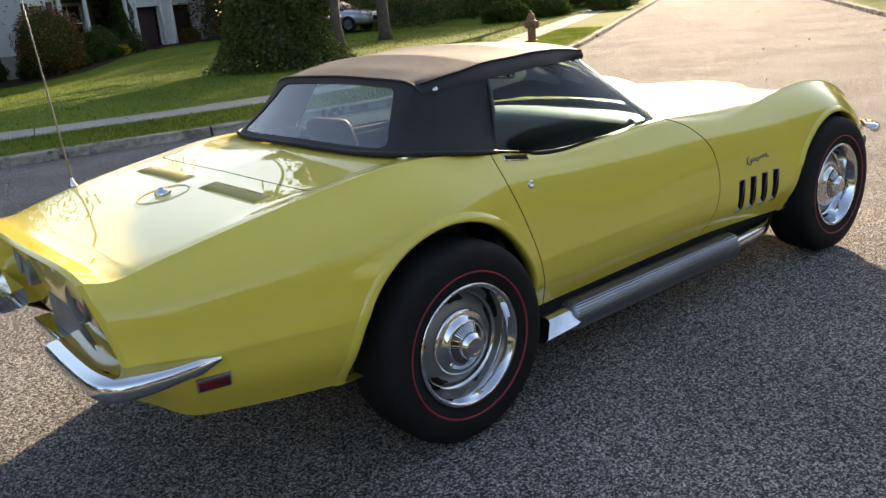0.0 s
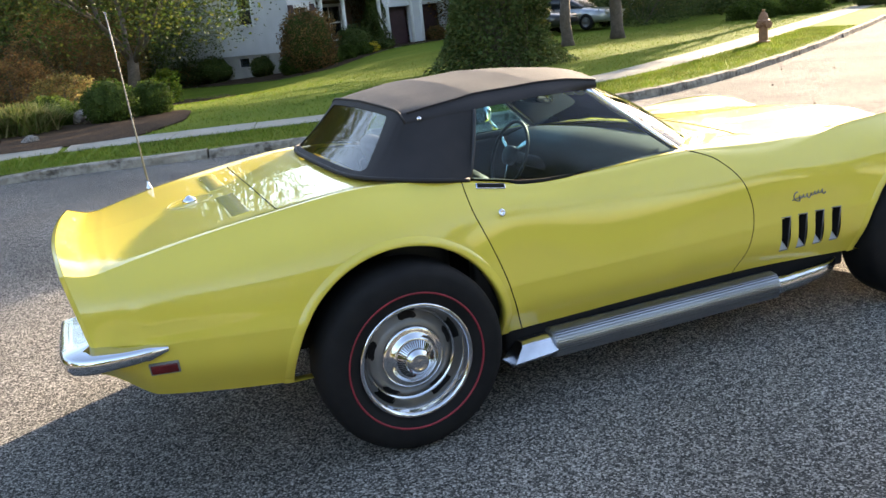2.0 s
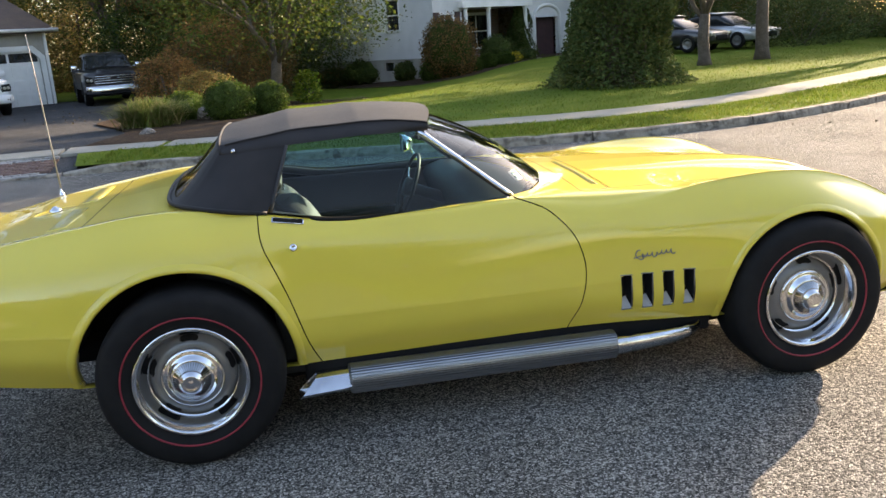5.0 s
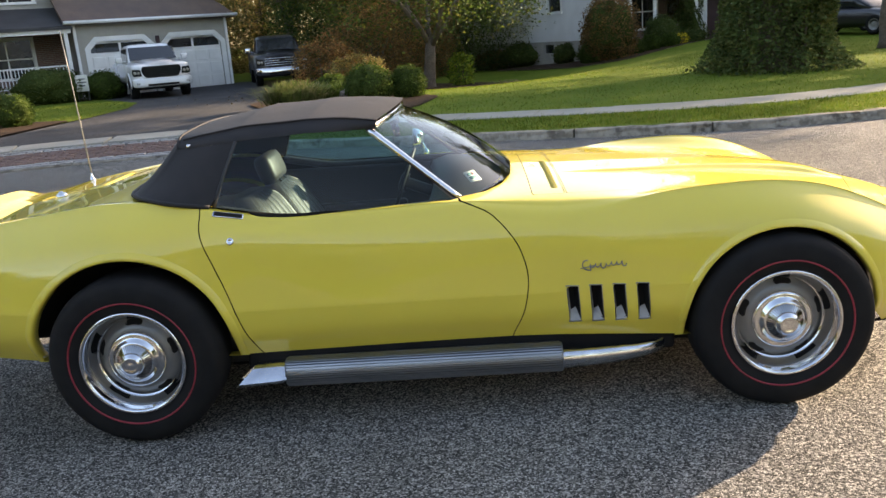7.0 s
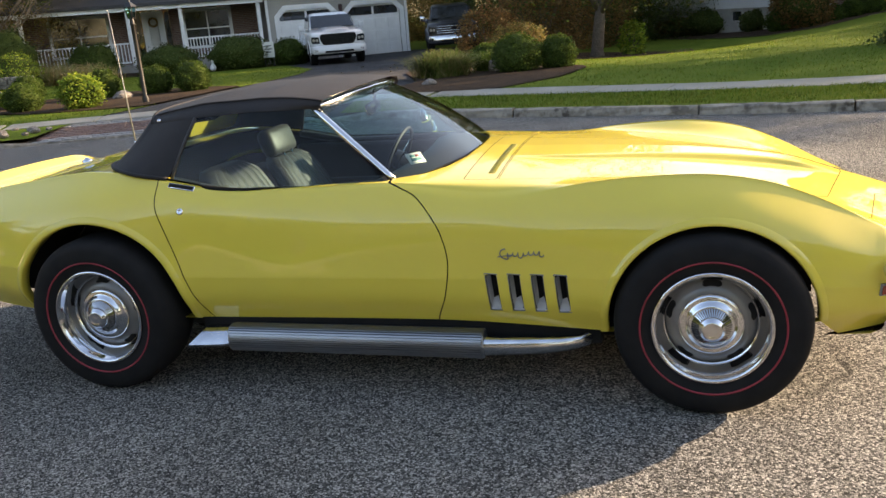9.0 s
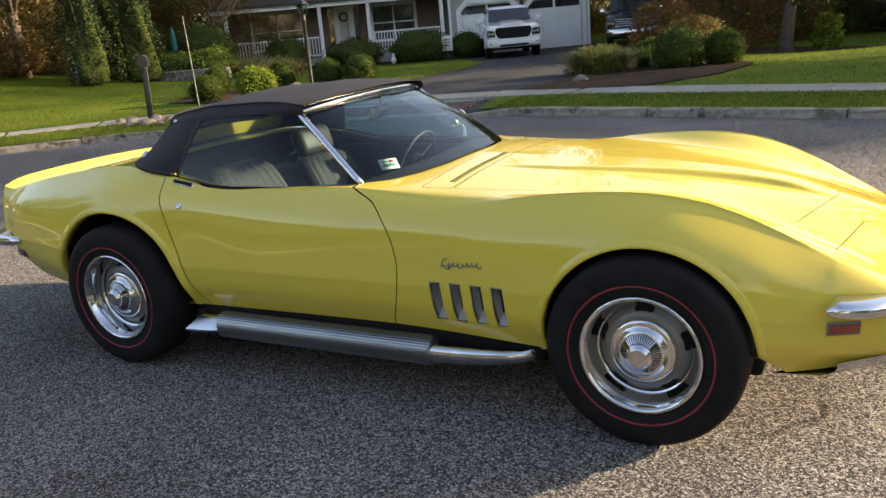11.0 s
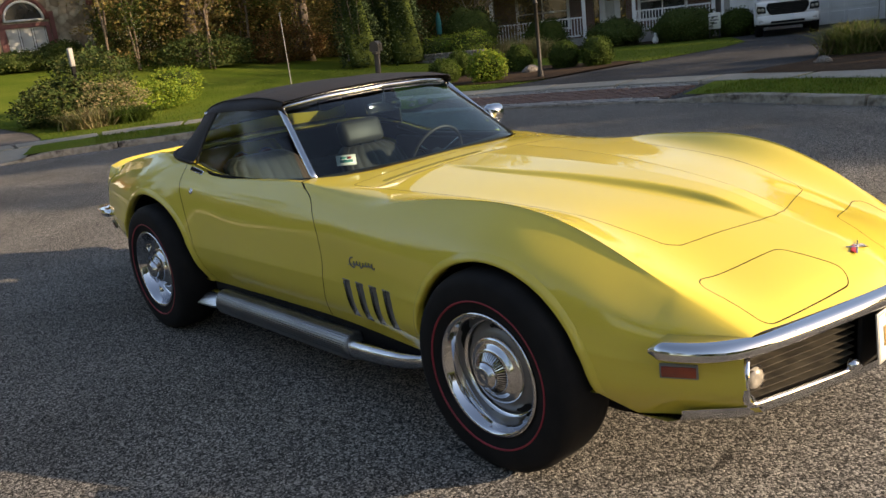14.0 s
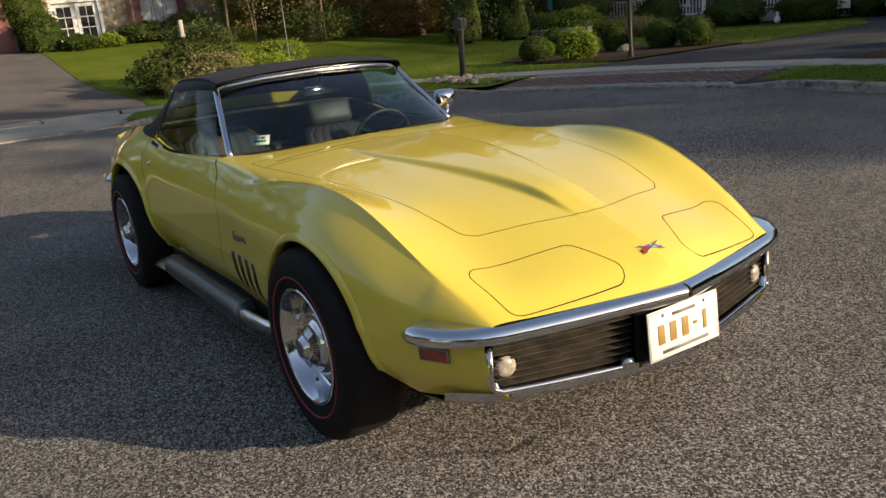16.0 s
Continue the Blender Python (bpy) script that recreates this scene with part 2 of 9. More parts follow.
def car_stations():
    """Half sections of the body: control points from the sill to the middle line, at each station."""
    k = lambda *a: curve(a)
    zb = k((-2.325, 0.45), (-2.22, 0.395), (-2.12, 0.362), (-1.95, 0.345), (-1.6, 0.32), (-1.2, 0.30), (-0.75, 0.303), (0.2, 0.312), (0.85, 0.288), (1.3, 0.26), (1.75, 0.262), (2.0, 0.29), (2.135, 0.315))
    yb = k((-2.325, 0.585), (-2.1, 0.635), (-1.95, 0.675), (-1.6, 0.735), (-1.25, 0.75), (-0.75, 0.725), (0.2, 0.73), (0.85, 0.745), (1.25, 0.75), (1.65, 0.70), (1.95, 0.62), (2.135, 0.56))
    ys = k((-2.325, 0.66), (-1.95, 0.745), (-1.6, 0.815), (-1.25, 0.855), (-0.75, 0.775), (0.2, 0.775), (0.85, 0.805), (1.25, 0.85), (1.65, 0.785), (1.95, 0.695), (2.135, 0.61))
    yw = k((-2.325, 0.675), (-1.95, 0.765), (-1.6, 0.835), (-1.25, 0.872), (-0.75, 0.792), (0.2, 0.79), (0.6, 0.80), (0.85, 0.82), (1.25, 0.868), (1.65, 0.805), (1.95, 0.715), (2.135, 0.625))
    zw = k((-2.325, 0.57), (-1.6, 0.55), (-0.75, 0.50), (0.2, 0.50), (1.25, 0.52), (1.7, 0.48), (2.0, 0.45), (2.135, 0.44))
    yu = k((-2.325, 0.645), (-1.95, 0.73), (-1.6, 0.785), (-1.25, 0.81), (-0.85, 0.765), (-0.4, 0.755), (0.2, 0.765), (0.6, 0.785), (0.85, 0.79), (1.25, 0.805), (1.65, 0.77), (1.95, 0.70), (2.135, 0.625))
    zu = k((-2.325, 0.70), (-1.6, 0.76), (-1.25, 0.79), (-0.85, 0.765), (-0.4, 0.73), (0.2, 0.71), (0.6, 0.69), (1.2, 0.74), (1.6, 0.655), (1.9, 0.56), (2.135, 0.49))
    yf = k((-2.325, 0.596), (-2.2, 0.592), (-1.95, 0.62), (-1.6, 0.64), (-1.25, 0.66), (-0.95, 0.70), (-0.6, 0.705), (0.05, 0.69), (0.25, 0.71), (0.45, 0.73), (0.7, 0.708), (1.0, 0.685), (1.3, 0.675), (1.6, 0.665), (1.9, 0.645), (2.135, 0.60))
    zf = k((-2.325, 0.806), (-2.285, 0.795), (-2.245, 0.790), (-2.1, 0.812), (-1.95, 0.845), (-1.6, 0.90), (-1.3, 0.932), (-1.1, 0.922), (-0.95, 0.896), (-0.78, 0.862), (-0.6, 0.838), (-0.3, 0.838), (0.05, 0.848), (0.25, 0.815), (0.45, 0.795), (0.7, 0.828), (0.95, 0.85), (1.18, 0.857), (1.4, 0.833), (1.6, 0.782), (1.8, 0.71), (2.0, 0.625), (2.135, 0.548))
    yv = k((-2.325, 0.47), (-1.6, 0.55), (-1.25, 0.60), (-0.9, 0.66), (0.05, 0.63), (0.3, 0.62), (0.5, 0.62), (0.8, 0.585), (1.1, 0.545), (1.4, 0.50), (1.7, 0.47), (2.135, 0.45))
    zv = k((-2.325, 0.832), (-2.285, 0.815), (-2.245, 0.803), (-2.1, 0.815), (-1.95, 0.846), (-1.6, 0.893), (-1.3, 0.928), (-0.95, 0.90), (-0.6, 0.845), (0.0, 0.858), (0.3, 0.848), (0.5, 0.838), (0.8, 0.832), (1.1, 0.817), (1.4, 0.784), (1.65, 0.722), (1.85, 0.658), (2.05, 0.592), (2.135, 0.545))
    zm = k((-2.325, 0.840), (-2.285, 0.822), (-2.245, 0.809), (-2.1, 0.818), (-1.95, 0.846), (-1.6, 0.893), (-1.3, 0.932), (-0.95, 0.90), (0.0, 0.872), (0.3, 0.872), (0.6, 0.855), (1.0, 0.832), (1.3, 0.80), (1.65, 0.74), (1.85, 0.685), (2.05, 0.61), (2.135, 0.545))
    zc = k((-2.325, 0.842), (-2.285, 0.824), (-2.245, 0.811), (-2.1, 0.820), (-1.95, 0.848), (-1.6, 0.895), (-1.3, 0.936), (-0.95, 0.90), (0.0, 0.885), (0.3, 0.882), (0.6, 0.862), (1.0, 0.84), (1.3, 0.81), (1.65, 0.752), (1.85, 0.702), (2.03, 0.632), (2.1, 0.59), (2.135, 0.548))
    s = np.concatenate([np.linspace(TAIL, -2.1, 18, endpoint=False), np.linspace(-2.1, 2.0, 270, endpoint=False), np.linspace(2.0, NOSE, 16)])
    rows = []
    for x in s:
        zl = 0.5 * (float(zb(x)) + float(zw(x)))
        belt = np.array([float(yw(x)), float(zw(x))])
        crest, low, high = np.array([float(yf(x)), float(zf(x))]), np.array([float(yu(x)), float(zu(x))]), np.array([float(yv(x)), float(zv(x))])
        soft = 0.07 + 0.15 * float(smoothstep(1.7, 2.1, x)) + 0.05 * float(smoothstep(0.3, -0.2, x)) + 0.12 * float(smoothstep(0.3, -0.2, x) * smoothstep(-1.1, -0.7, x)) + 0.22 * float(smoothstep(0.85, 0.5, x) * smoothstep(-0.05, 0.3, x))
        pts = [(yb(x), zb(x)), (ys(x), zl), belt + 0.16 * (np.array([float(ys(x)), zl]) - belt), belt + 0.14 * (low - belt), low, crest + soft * (low - crest), crest + soft * (high - crest), high, (0.5 * yv(x), zm(x)), (0, zc(x))]
        sec = catmull([(float(a), float(b)) for a, b in pts], [9, 9, 4, 14, 14, 6, 12, 44, 44])
        y = np.concatenate([-sec[:, 0], sec[-2::-1, 0]])
        z = np.concatenate([sec[:, 1], sec[-2::-1, 1]])
        # raised middle of the bonnet, with crisp flanks
        half = 0.235 - 0.175 * smoothstep(0.55, 1.85, x)
        dome = (0.009 + 0.015 * smoothstep(0.6, 1.5, x)) * smoothstep(0.50, 0.62, x) * (1 - smoothstep(1.62, 1.775, x))
        z = z + np.where(z > 0.5, dome * (1 - smoothstep(half - 0.004, half + 0.020, np.abs(y))), 0)
        xx = x - smoothstep(1.25, NOSE, x) * 0.242 * (np.sqrt(y * y + 0.0025) - 0.05)
        back = float(smoothstep(2.05, 2.325, -x))
        xx = xx + back * (0.16 * np.clip(0.80 - z, 0, 1) + 0.10 * y * y)
        rows.append(np.stack([np.broadcast_to(xx, y.shape), y, z], 1))
    g = np.array(rows)
    # fair the lines along the car
    k = np.exp(-0.5 * (np.arange(-9, 10) / 4.0) ** 2)
    k /= k.sum()
    f = g.copy()
    for j in range(12, len(g) - 20):
        w = k if 9 <= j < len(g) - 9 else None
        f[j] = np.tensordot(k, g[j - 9:j + 10], 1) if w is not None else g[j]
    f[:, :, 0] = g[:, :, 0]
    return f


def body_skin():
    g = car_stations()
    du, dv = np.gradient(g, axis=0), np.gradient(g, axis=1)
    n = np.cross(dv, du)
    n /= np.linalg.norm(n, axis=2, keepdims=True) + 1e-12
    if n[150, 10, 1] > 0:
        n = -n
    a, b = g.shape[:2]
    idx = np.arange(a * b).reshape(a, b)
    q = np.stack([idx[:-1, :-1], idx[:-1, 1:], idx[1:, 1:], idx[1:, :-1]], -1).reshape(-1, 4)
    f = np.concatenate([q[:, [0, 1, 2]], q[:, [0, 2, 3]]])
    v, n = g.reshape(-1, 3), n.reshape(-1, 3)
    t = f[0]
    if np.dot(np.cross(v[t[1]] - v[t[0]], v[t[2]] - v[t[0]]), n[t[0]]) < 0:
        f = f[:, ::-1]
    return Skin(v, n, f), g


def side_of(y):
    return lambda d, v: np.where((v[:, 1] * y > 0.5) & (v[:, 2] < 0.95), d, 1.0)


ARCHES = {1: (WHEEL_X, 0.345, 0.361), -1: (-WHEEL_X - 0.012, 0.347, 0.396)}


def arch_fn(v):
    d = np.full(len(v), 1.0)
    for x, z, r in ARCHES.values():
        dx = v[:, 0] - x
        # the front arch runs out forward towards the sill
        dx = np.where((dx > 0) & (x > 0), dx - 0.95 * np.maximum(z - v[:, 2], 0), dx)
        d = np.minimum(d, np.hypot(dx, np.maximum(v[:, 2], z) - z) - r)
    return np.where(np.abs(v[:, 1]) > 0.5, d, 1.0)


DOOR = [(0.22, 0.20), (0.225, 0.31), (0.272, 0.43), (0.292, 0.56), (0.272, 0.66), (0.235, 0.73), (0.17, 0.80), (0.11, 0.832), (0.045, 0.856), (0.04, 1.0), (-0.945, 1.0), (-0.95, 0.90), (-0.945, 0.80), (-0.90, 0.68), (-0.86, 0.57), (-0.81, 0.40), (-0.765, 0.29), (-0.72, 0.20)]
DOOR = [tuple(q) for q in catmull(DOOR[:9], 5)] + DOOR[9:11] + [tuple(q) for q in catmull(DOOR[11:], 5)]
COCKPIT = [(0.06, -0.608), (0.155, -0.54), (0.225, -0.42), (0.27, -0.25), (0.285, 0.0), (0.27, 0.25), (0.225, 0.42), (0.155, 0.54), (0.06, 0.608), (0.02, 0.655), (-0.3, 0.668), (-0.6, 0.672), (-0.90, 0.66), (-1.0, 0.62), (-1.15, 0.56), (-1.22, 0.40), (-1.22, -0.40), (-1.15, -0.56), (-1.0, -0.62), (-0.90, -0.66), (-0.6, -0.672), (-0.3, -0.668), (0.02, -0.655)]
HOOD = [(0.47, -0.60), (0.8, -0.565), (1.2, -0.51), (1.5, -0.465), (1.64, -0.435), (1.675, -0.40), (1.735, -0.20), (1.785, -0.03), (1.785, 0.03), (1.735, 0.20), (1.675, 0.40), (1.64, 0.435), (1.5, 0.465), (1.2, 0.51), (0.8, 0.565), (0.47, 0.60)]
COWL = [(0.335, -0.612), (0.462, -0.602), (0.462, 0.602), (0.335, 0.612)]
LAMP = [(1.848, -0.505), (1.915, -0.235), (2.030, -0.180), (1.975, -0.488)]
DECK = [(-1.595, -0.585), (-1.05, -0.60), (-1.05, 0.60), (-1.595, 0.585)]
up_only = lambda d, v: np.where((v[:, 2] > 0.5), d, 1.0)

skin, STATIONS = body_skin()
skin = skin.keep(arch_fn(skin.v))
arch_skin = skin
skin = skin.keep(up_only(poly_distance(skin.v[:, 0], skin.v[:, 1], COCKPIT), skin.v))
inner = skin.keep(arch_fn(skin.v) - 0.035)
inner = inner.keep(np.where((np.abs(inner.v[:, 1]) > 0.60) & (inner.v[:, 2] > 0.66) & (np.abs(inner.v[:, 0] - 1.0) < 0.95), -1.0, 1.0)).moved(-0.010)
for s, nm in ((-1, "right"), (1, "left")):
    d, skin = skin.split(lambda v: side_of(s)(poly_distance(v[:, 0], v[:, 2], DOOR), v))
    d.made("door", PAINT, car, "closed yellow door")
    for x0 in (0.432, 0.5195, 0.607, 0.6945):
        _, skin = skin.split(lambda v: side_of(s)(poly_distance(v[:, 0], v[:, 2], [(x0, 0.523), (x0 + 0.048, 0.521), (x0 + 0.058, 0.371), (x0 + 0.012, 0.370)]), v), 0.0)
        _, inner = inner.split(lambda v: side_of(s)(poly_distance(v[:, 0], v[:, 2], [(x0, 0.523), (x0 + 0.048, 0.521), (x0 + 0.058, 0.371), (x0 + 0.012, 0.370)]), v), -0.004)
    lamp = [(x, -s * y if s > 0 else y) for x, y in LAMP]
    d, skin = skin.split(lambda v: up_only(poly_distance(v[:, 0], v[:, 1], lamp, 0.042), v), 0.0016)
    d.made("headlamp_cover", PAINT, car, "closed yellow pop-up headlamp cover")
d, skin = skin.split(lambda v: up_only(poly_distance(v[:, 0], v[:, 1], HOOD), v), 0.0015)
d.made("bonnet", PAINT, car, "yellow bonnet with raised middle")
d, skin = skin.split(lambda v: up_only(poly_distance(v[:, 0], v[:, 1], COWL), v), 0.0016)
d.made("wiper_cover", PAINT, car, "yellow cowl panel over the wipers")
d, skin = skin.split(lambda v: up_only(poly_distance(v[:, 0], v[:, 1], DECK), v), 0.0025)
d.made("deck_lid", PAINT, car, "yellow lid over the folded top well")
d, skin = skin.split(lambda v: up_only(np.hypot(v[:, 0] + 1.83, v[:, 1]) - 0.085, v), 0.0016)
d.made("fuel_door", PAINT, car, "round yellow filler door")
skin.made("body", PAINT, car, "yellow fibreglass body shell")
inner.made("inner_shell", DARK, car, "dark inner shell")

# rolled arch edges
for sgn in (-1, 1):
    for x, z, r in ARCHES.values():
        e = arch_skin.v[arch_skin.edge]
        e = e[(e[:, 1] * sgn > 0.4) & (np.abs(np.hypot(e[:, 0] - x, e[:, 2] - z) - r) < 0.006)]
        a = np.arctan2(e[:, 2] - z, e[:, 0] - x)
        o = e[np.argsort(a)]
        o = o[np.concatenate([[True], np.linalg.norm(np.diff(o, axis=0), axis=1) > 0.004])]
        c = np.array([x, 0, z])
        rows = []
        for off, grow in ((-0.003, 1.085), (0.0015, 1.07), (0.0055, 1.035), (0.0065, 1.01)):
            row = []
            for p in o:
                q = c + (p - c) * np.array([grow, 1, grow])
                near = arch_skin.v[:, 1] * sgn > 0.4
                w = np.exp(-((arch_skin.v[near, 0] - q[0]) ** 2 + (arch_skin.v[near, 2] - q[2]) ** 2) / 0.012 ** 2)
                row.append((q[0], (w @ arch_skin.v[near, 1]) / w.sum() + sgn * off, q[2]))
            rows.append(row)
        for off, shrink in ((0.004, 0.998), (-0.006, 0.99), (-0.035, 0.985), (-0.04, 1.03)):
            rows.append([tuple(c + (p - c) * np.array([shrink, 1, shrink]) + np.array([0, sgn * off, 0])) for p in o])
        bm = bmesh.new()
        grid(bm, rows)
        part("arch_lip", bm, PAINT, car)
        bm = bmesh.new()
        rows = []
        at = np.linspace(0.25, math.pi - 0.25, 40)
        brim = np.interp(at, np.sort(a), np.abs(e[np.argsort(a), 1])) - 0.03
        rows.append([(x + (r + 0.02) * math.cos(t), sgn * 0.45, z + (r + 0.02) * math.sin(t)) for t in at])
        rows.append([(x + (r + 0.012) * math.cos(t), sgn * y, z + (r + 0.012) * math.sin(t)) for t, y in zip(at, brim)])
        grid(bm, rows)
        vs = [bm.verts.new((x + (r + 0.02) * math.cos(t), sgn * 0.45, z + (r + 0.02) * math.sin(t))) for t in np.linspace(0.0, math.pi, 40)]
        bm.faces.new(vs)
        part("wheel_well", bm, DARK, car)
bm = boxed(-0.95, -0.60, 0.20, 1.6, 0.60, 0.30, 0.02)
part("underbody", bm, DARK, car)
bm = boxed(-0.84, -0.722, 0.215, 0.86, 0.722, 0.338, 0.015)
part("rocker", bm, DARK, car)
bm = boxed(-2.0, -0.585, 0.365, -0.95, 0.585, 0.44, 0.02)
part("underbody", bm, DARK, car)

# tail panel: rolled lip, then a hollow face
ring = STATIONS[0]
c = np.array([0, 0, 0.60])
rows = []
for k, dx in ((1.0, 0.0), (0.992, -0.010), (0.975, -0.016), (0.955, -0.012), (0.925, 0.008), (0.89, 0.034), (0.86, 0.05)):
    rows.append([tuple(c * np.array([0, 1, 1]) + (p - c) * np.array([1, k, k]) + np.array([dx, 0, 0])) for p in ring])
bm = bmesh.new()
vs = grid(bm, rows)
f = bm.faces.new(vs[-1])
bmesh.ops.triangulate(bm, faces=[f])
bmesh.ops.recalc_face_normals(bm, faces=bm.faces[:])
part("tail_panel", bm, PAINT, car, angle=40)


# wheels
WHEEL_PARTS = []


def wheel(x, s):
    m = pose(x, s * (0.742 if x > 0 else 0.755), WHEEL_Z, 90 if s < 0 else -90, 0, 0)
    w = new("wheel")
    w.parent = car
    w.matrix_basis = m
    tagged(w, "redline tyre on a slotted steel wheel")
    if WHEEL_PARTS:
        for o in WHEEL_PARTS:
            c = o.copy()
            scene.collection.objects.link(c)
            c.parent = w
        return w
    P = WHEEL_PARTS
    bm = bmesh.new()
    prof = [(0.195, -0.10), (0.215, -0.105), (0.27, -0.115), (0.315, -0.11), (0.333, -0.09), (0.34, -0.06), (0.341, 0), (0.34, 0.06), (0.334, 0.085), (0.322, 0.103), (0.30, 0.113), (0.265, 0.116), (0.252, 0.1155), (0.225, 0.108), (0.205, 0.098), (0.195, 0.09)]
    spin(bm, prof, 72)
    P.append(part("tyre", bm, RUBBER, w, "black tyre"))
    bm = bmesh.new()
    spin(bm, [(0.2430, 0.1130), (0.2438, 0.1160), (0.2488, 0.1168), (0.2496, 0.1148)], 72)
    P.append(part("red_line", bm, REDLINE, w, "thin red ring on the tyre wall"))
    bm = bmesh.new()
    spin(bm, [(0.194, 0.085), (0.205, 0.094), (0.2095, 0.103), (0.2065, 0.1095), (0.199, 0.1095), (0.1935, 0.105), (0.191, 0.097), (0.186, 0.090), (0.179, 0.070), (0.173, 0.052), (0.1695, 0.040), (0.166, 0.034), (0.160, 0.031)], 72)
    P.append(part("trim_ring", bm, CHROME, w, "chrome trim ring"))
    bm = bmesh.new()
    spin(bm, [(0.172, -0.1), (0.172, 0.026), (0.164, 0.020), (0.156, 0.022), (0.137, 0.042), (0.120, 0.050), (0.10, 0.050)], 72)
    P.append(part("rim", bm, RIM, w, "silver steel rim"))
    for k in range(5):
        bm = bmesh.new()
        a = 2 * math.pi * k / 5 + 0.3
        rows = []
        for t in np.linspace(-0.23, 0.23, 9):
            e = 0.015 * math.sqrt(max(0.0, 1 - (t / 0.235) ** 4))
            rows.append([(q * math.cos(a + t), q * math.sin(a + t), h) for q, h in ((0.147 - e * 0.75, 0.0425), (0.147 + e * 0.75, 0.0265))])
        grid(bm, rows)
        P.append(part("rim_slot", bm, DARK, w, "dark slot in the rim"))
    bm = bmesh.new()
    spin(bm, [(0.113, 0.048), (0.114, 0.056), (0.110, 0.063), (0.100, 0.066), (0.093, 0.065), (0.088, 0.068), (0.079, 0.078), (0.070, 0.086), (0.068, 0.084)], 60)
    P.append(part("cap_ring", bm, CHROME, w, "chrome cap base"))
    bm = bmesh.new()
    spin(bm, [(0.070, 0.080), (0.066, 0.084), (0.046, 0.097), (0.040, 0.099)], 60)
    P.append(part("cap_louvre_ring", bm, DARK, w))
    fin = part("cap_fin", boxed(0.0525, -0.0017, -0.004, 0.0815, 0.0017, 0.004, m=pose(0, 0, 0.1305, 0, 0, 0) @ pose(0, 0, 0, 0, 33, 0)), CHROME, w, smooth=False)
    P.append(fin)
    for k in range(1, 48):
        c = new("cap_fin", fin.data)
        c.parent = w
        c.matrix_basis = pose(0, 0, 0, 0, 0, 7.5 * k)
        P.append(c)
    bm = bmesh.new()
    spin(bm, [(0.046, 0.094), (0.0455, 0.109), (0.043, 0.115), (0.038, 0.1165), (0.0355, 0.124), (0.031, 0.127), (0.025, 0.128), (0.023, 0.1265), (0.012, 0.129), (0.0, 0.1295)], 48)
    P.append(part("hub_cap", bm, CHROME, w, "chrome centre cap"))
    bm = bmesh.new()
    spin(bm, [(0.17, -0.02), (0.0, -0.02)], 32)
    P.append(part("brake_drum", bm, DARK, w))
    return w


for x in (WHEEL_X, -WHEEL_X):
    for s in (-1, 1):
        wheel(x, s)


# soft top
def soft_top():
    zc = curve([(-1.07, 1.165), (-0.95, 1.196), (-0.7, 1.222), (-0.45, 1.226), (-0.26, 1.20), (-0.205, 1.178)])
    ze = curve([(-1.07, 1.138), (-0.95, 1.162), (-0.7, 1.188), (-0.45, 1.192), (-0.26, 1.168), (-0.205, 1.146)])
    yl = curve([(-1.07, 0.50), (-0.95, 0.54), (-0.8, 0.565), (-0.5, 0.565), (-0.31, 0.522), (-0.2, 0.505)])
    zl = curve([(-1.07, 1.105), (-0.95, 1.118), (-0.8, 1.130), (-0.5, 1.142), (-0.31, 1.138), (-0.2, 1.128)])
    rows = []
    for x in np.linspace(-1.07, -0.26, 73):
        yc = 0.508 if x > -0.9 else 0.508 - 0.25 * (-0.9 - x)
        lo, cr = np.array([float(yl(x)), float(zl(x))]), np.array([yc, float(ze(x))])
        side = [lo + (cr + np.array([0.014, -0.012]) - lo) * t + np.array([0.006 * math.sin(math.pi * t), 0]) for t in np.linspace(0, 1, 7)]
        over = catmull([(yc + 0.004, cr[1] - 0.002), (yc - 0.008, cr[1] + 0.003), (0.40, cr[1] + 0.014), (0.22, float(zc(x)) - 0.005), (0, float(zc(x)))], [3, 6, 8, 8])
        sec = np.vstack([np.array(side), over])
        y = np.concatenate([-sec[:, 0], sec[-2::-1, 0]])
        z = np.concatenate([sec[:, 1], sec[-2::-1, 1]])
        bow = 0.07 * (1 - (y / 0.52) ** 2) * smoothstep(-0.6, -0.26, x)
        rear = -0.012 * (1 - (y / 0.52) ** 2) * smoothstep(0.9, 1.07, -x)
        u = ((x + 0.26) / 0.27) % 1.0
        sag = -0.030 * u * (1 - u) * (1 - 0.75 * (y / 0.56) ** 2)
        rows.append([(x + b + r2, yy, zz + sg) for b, r2, yy, zz, sg in zip(bow, rear, y, z, sag)])
    return rows


top = new("soft_top")
top.parent = car
tagged(top, "black vinyl folding roof, raised")
roof_rows = soft_top()
bm = bmesh.new()
grid(bm, roof_rows, flip=True)
part("roof", bm, VINYL, top)
for k in (7, -8):
    bm = bmesh.new()
    tube(bm, [Vector(r[k]) + Vector((0, 0, 0.001)) for r in roof_rows[2:]], 0.0042, 6)
    part("piping", bm, VINYL, top, "stitched seam along the roof edge")
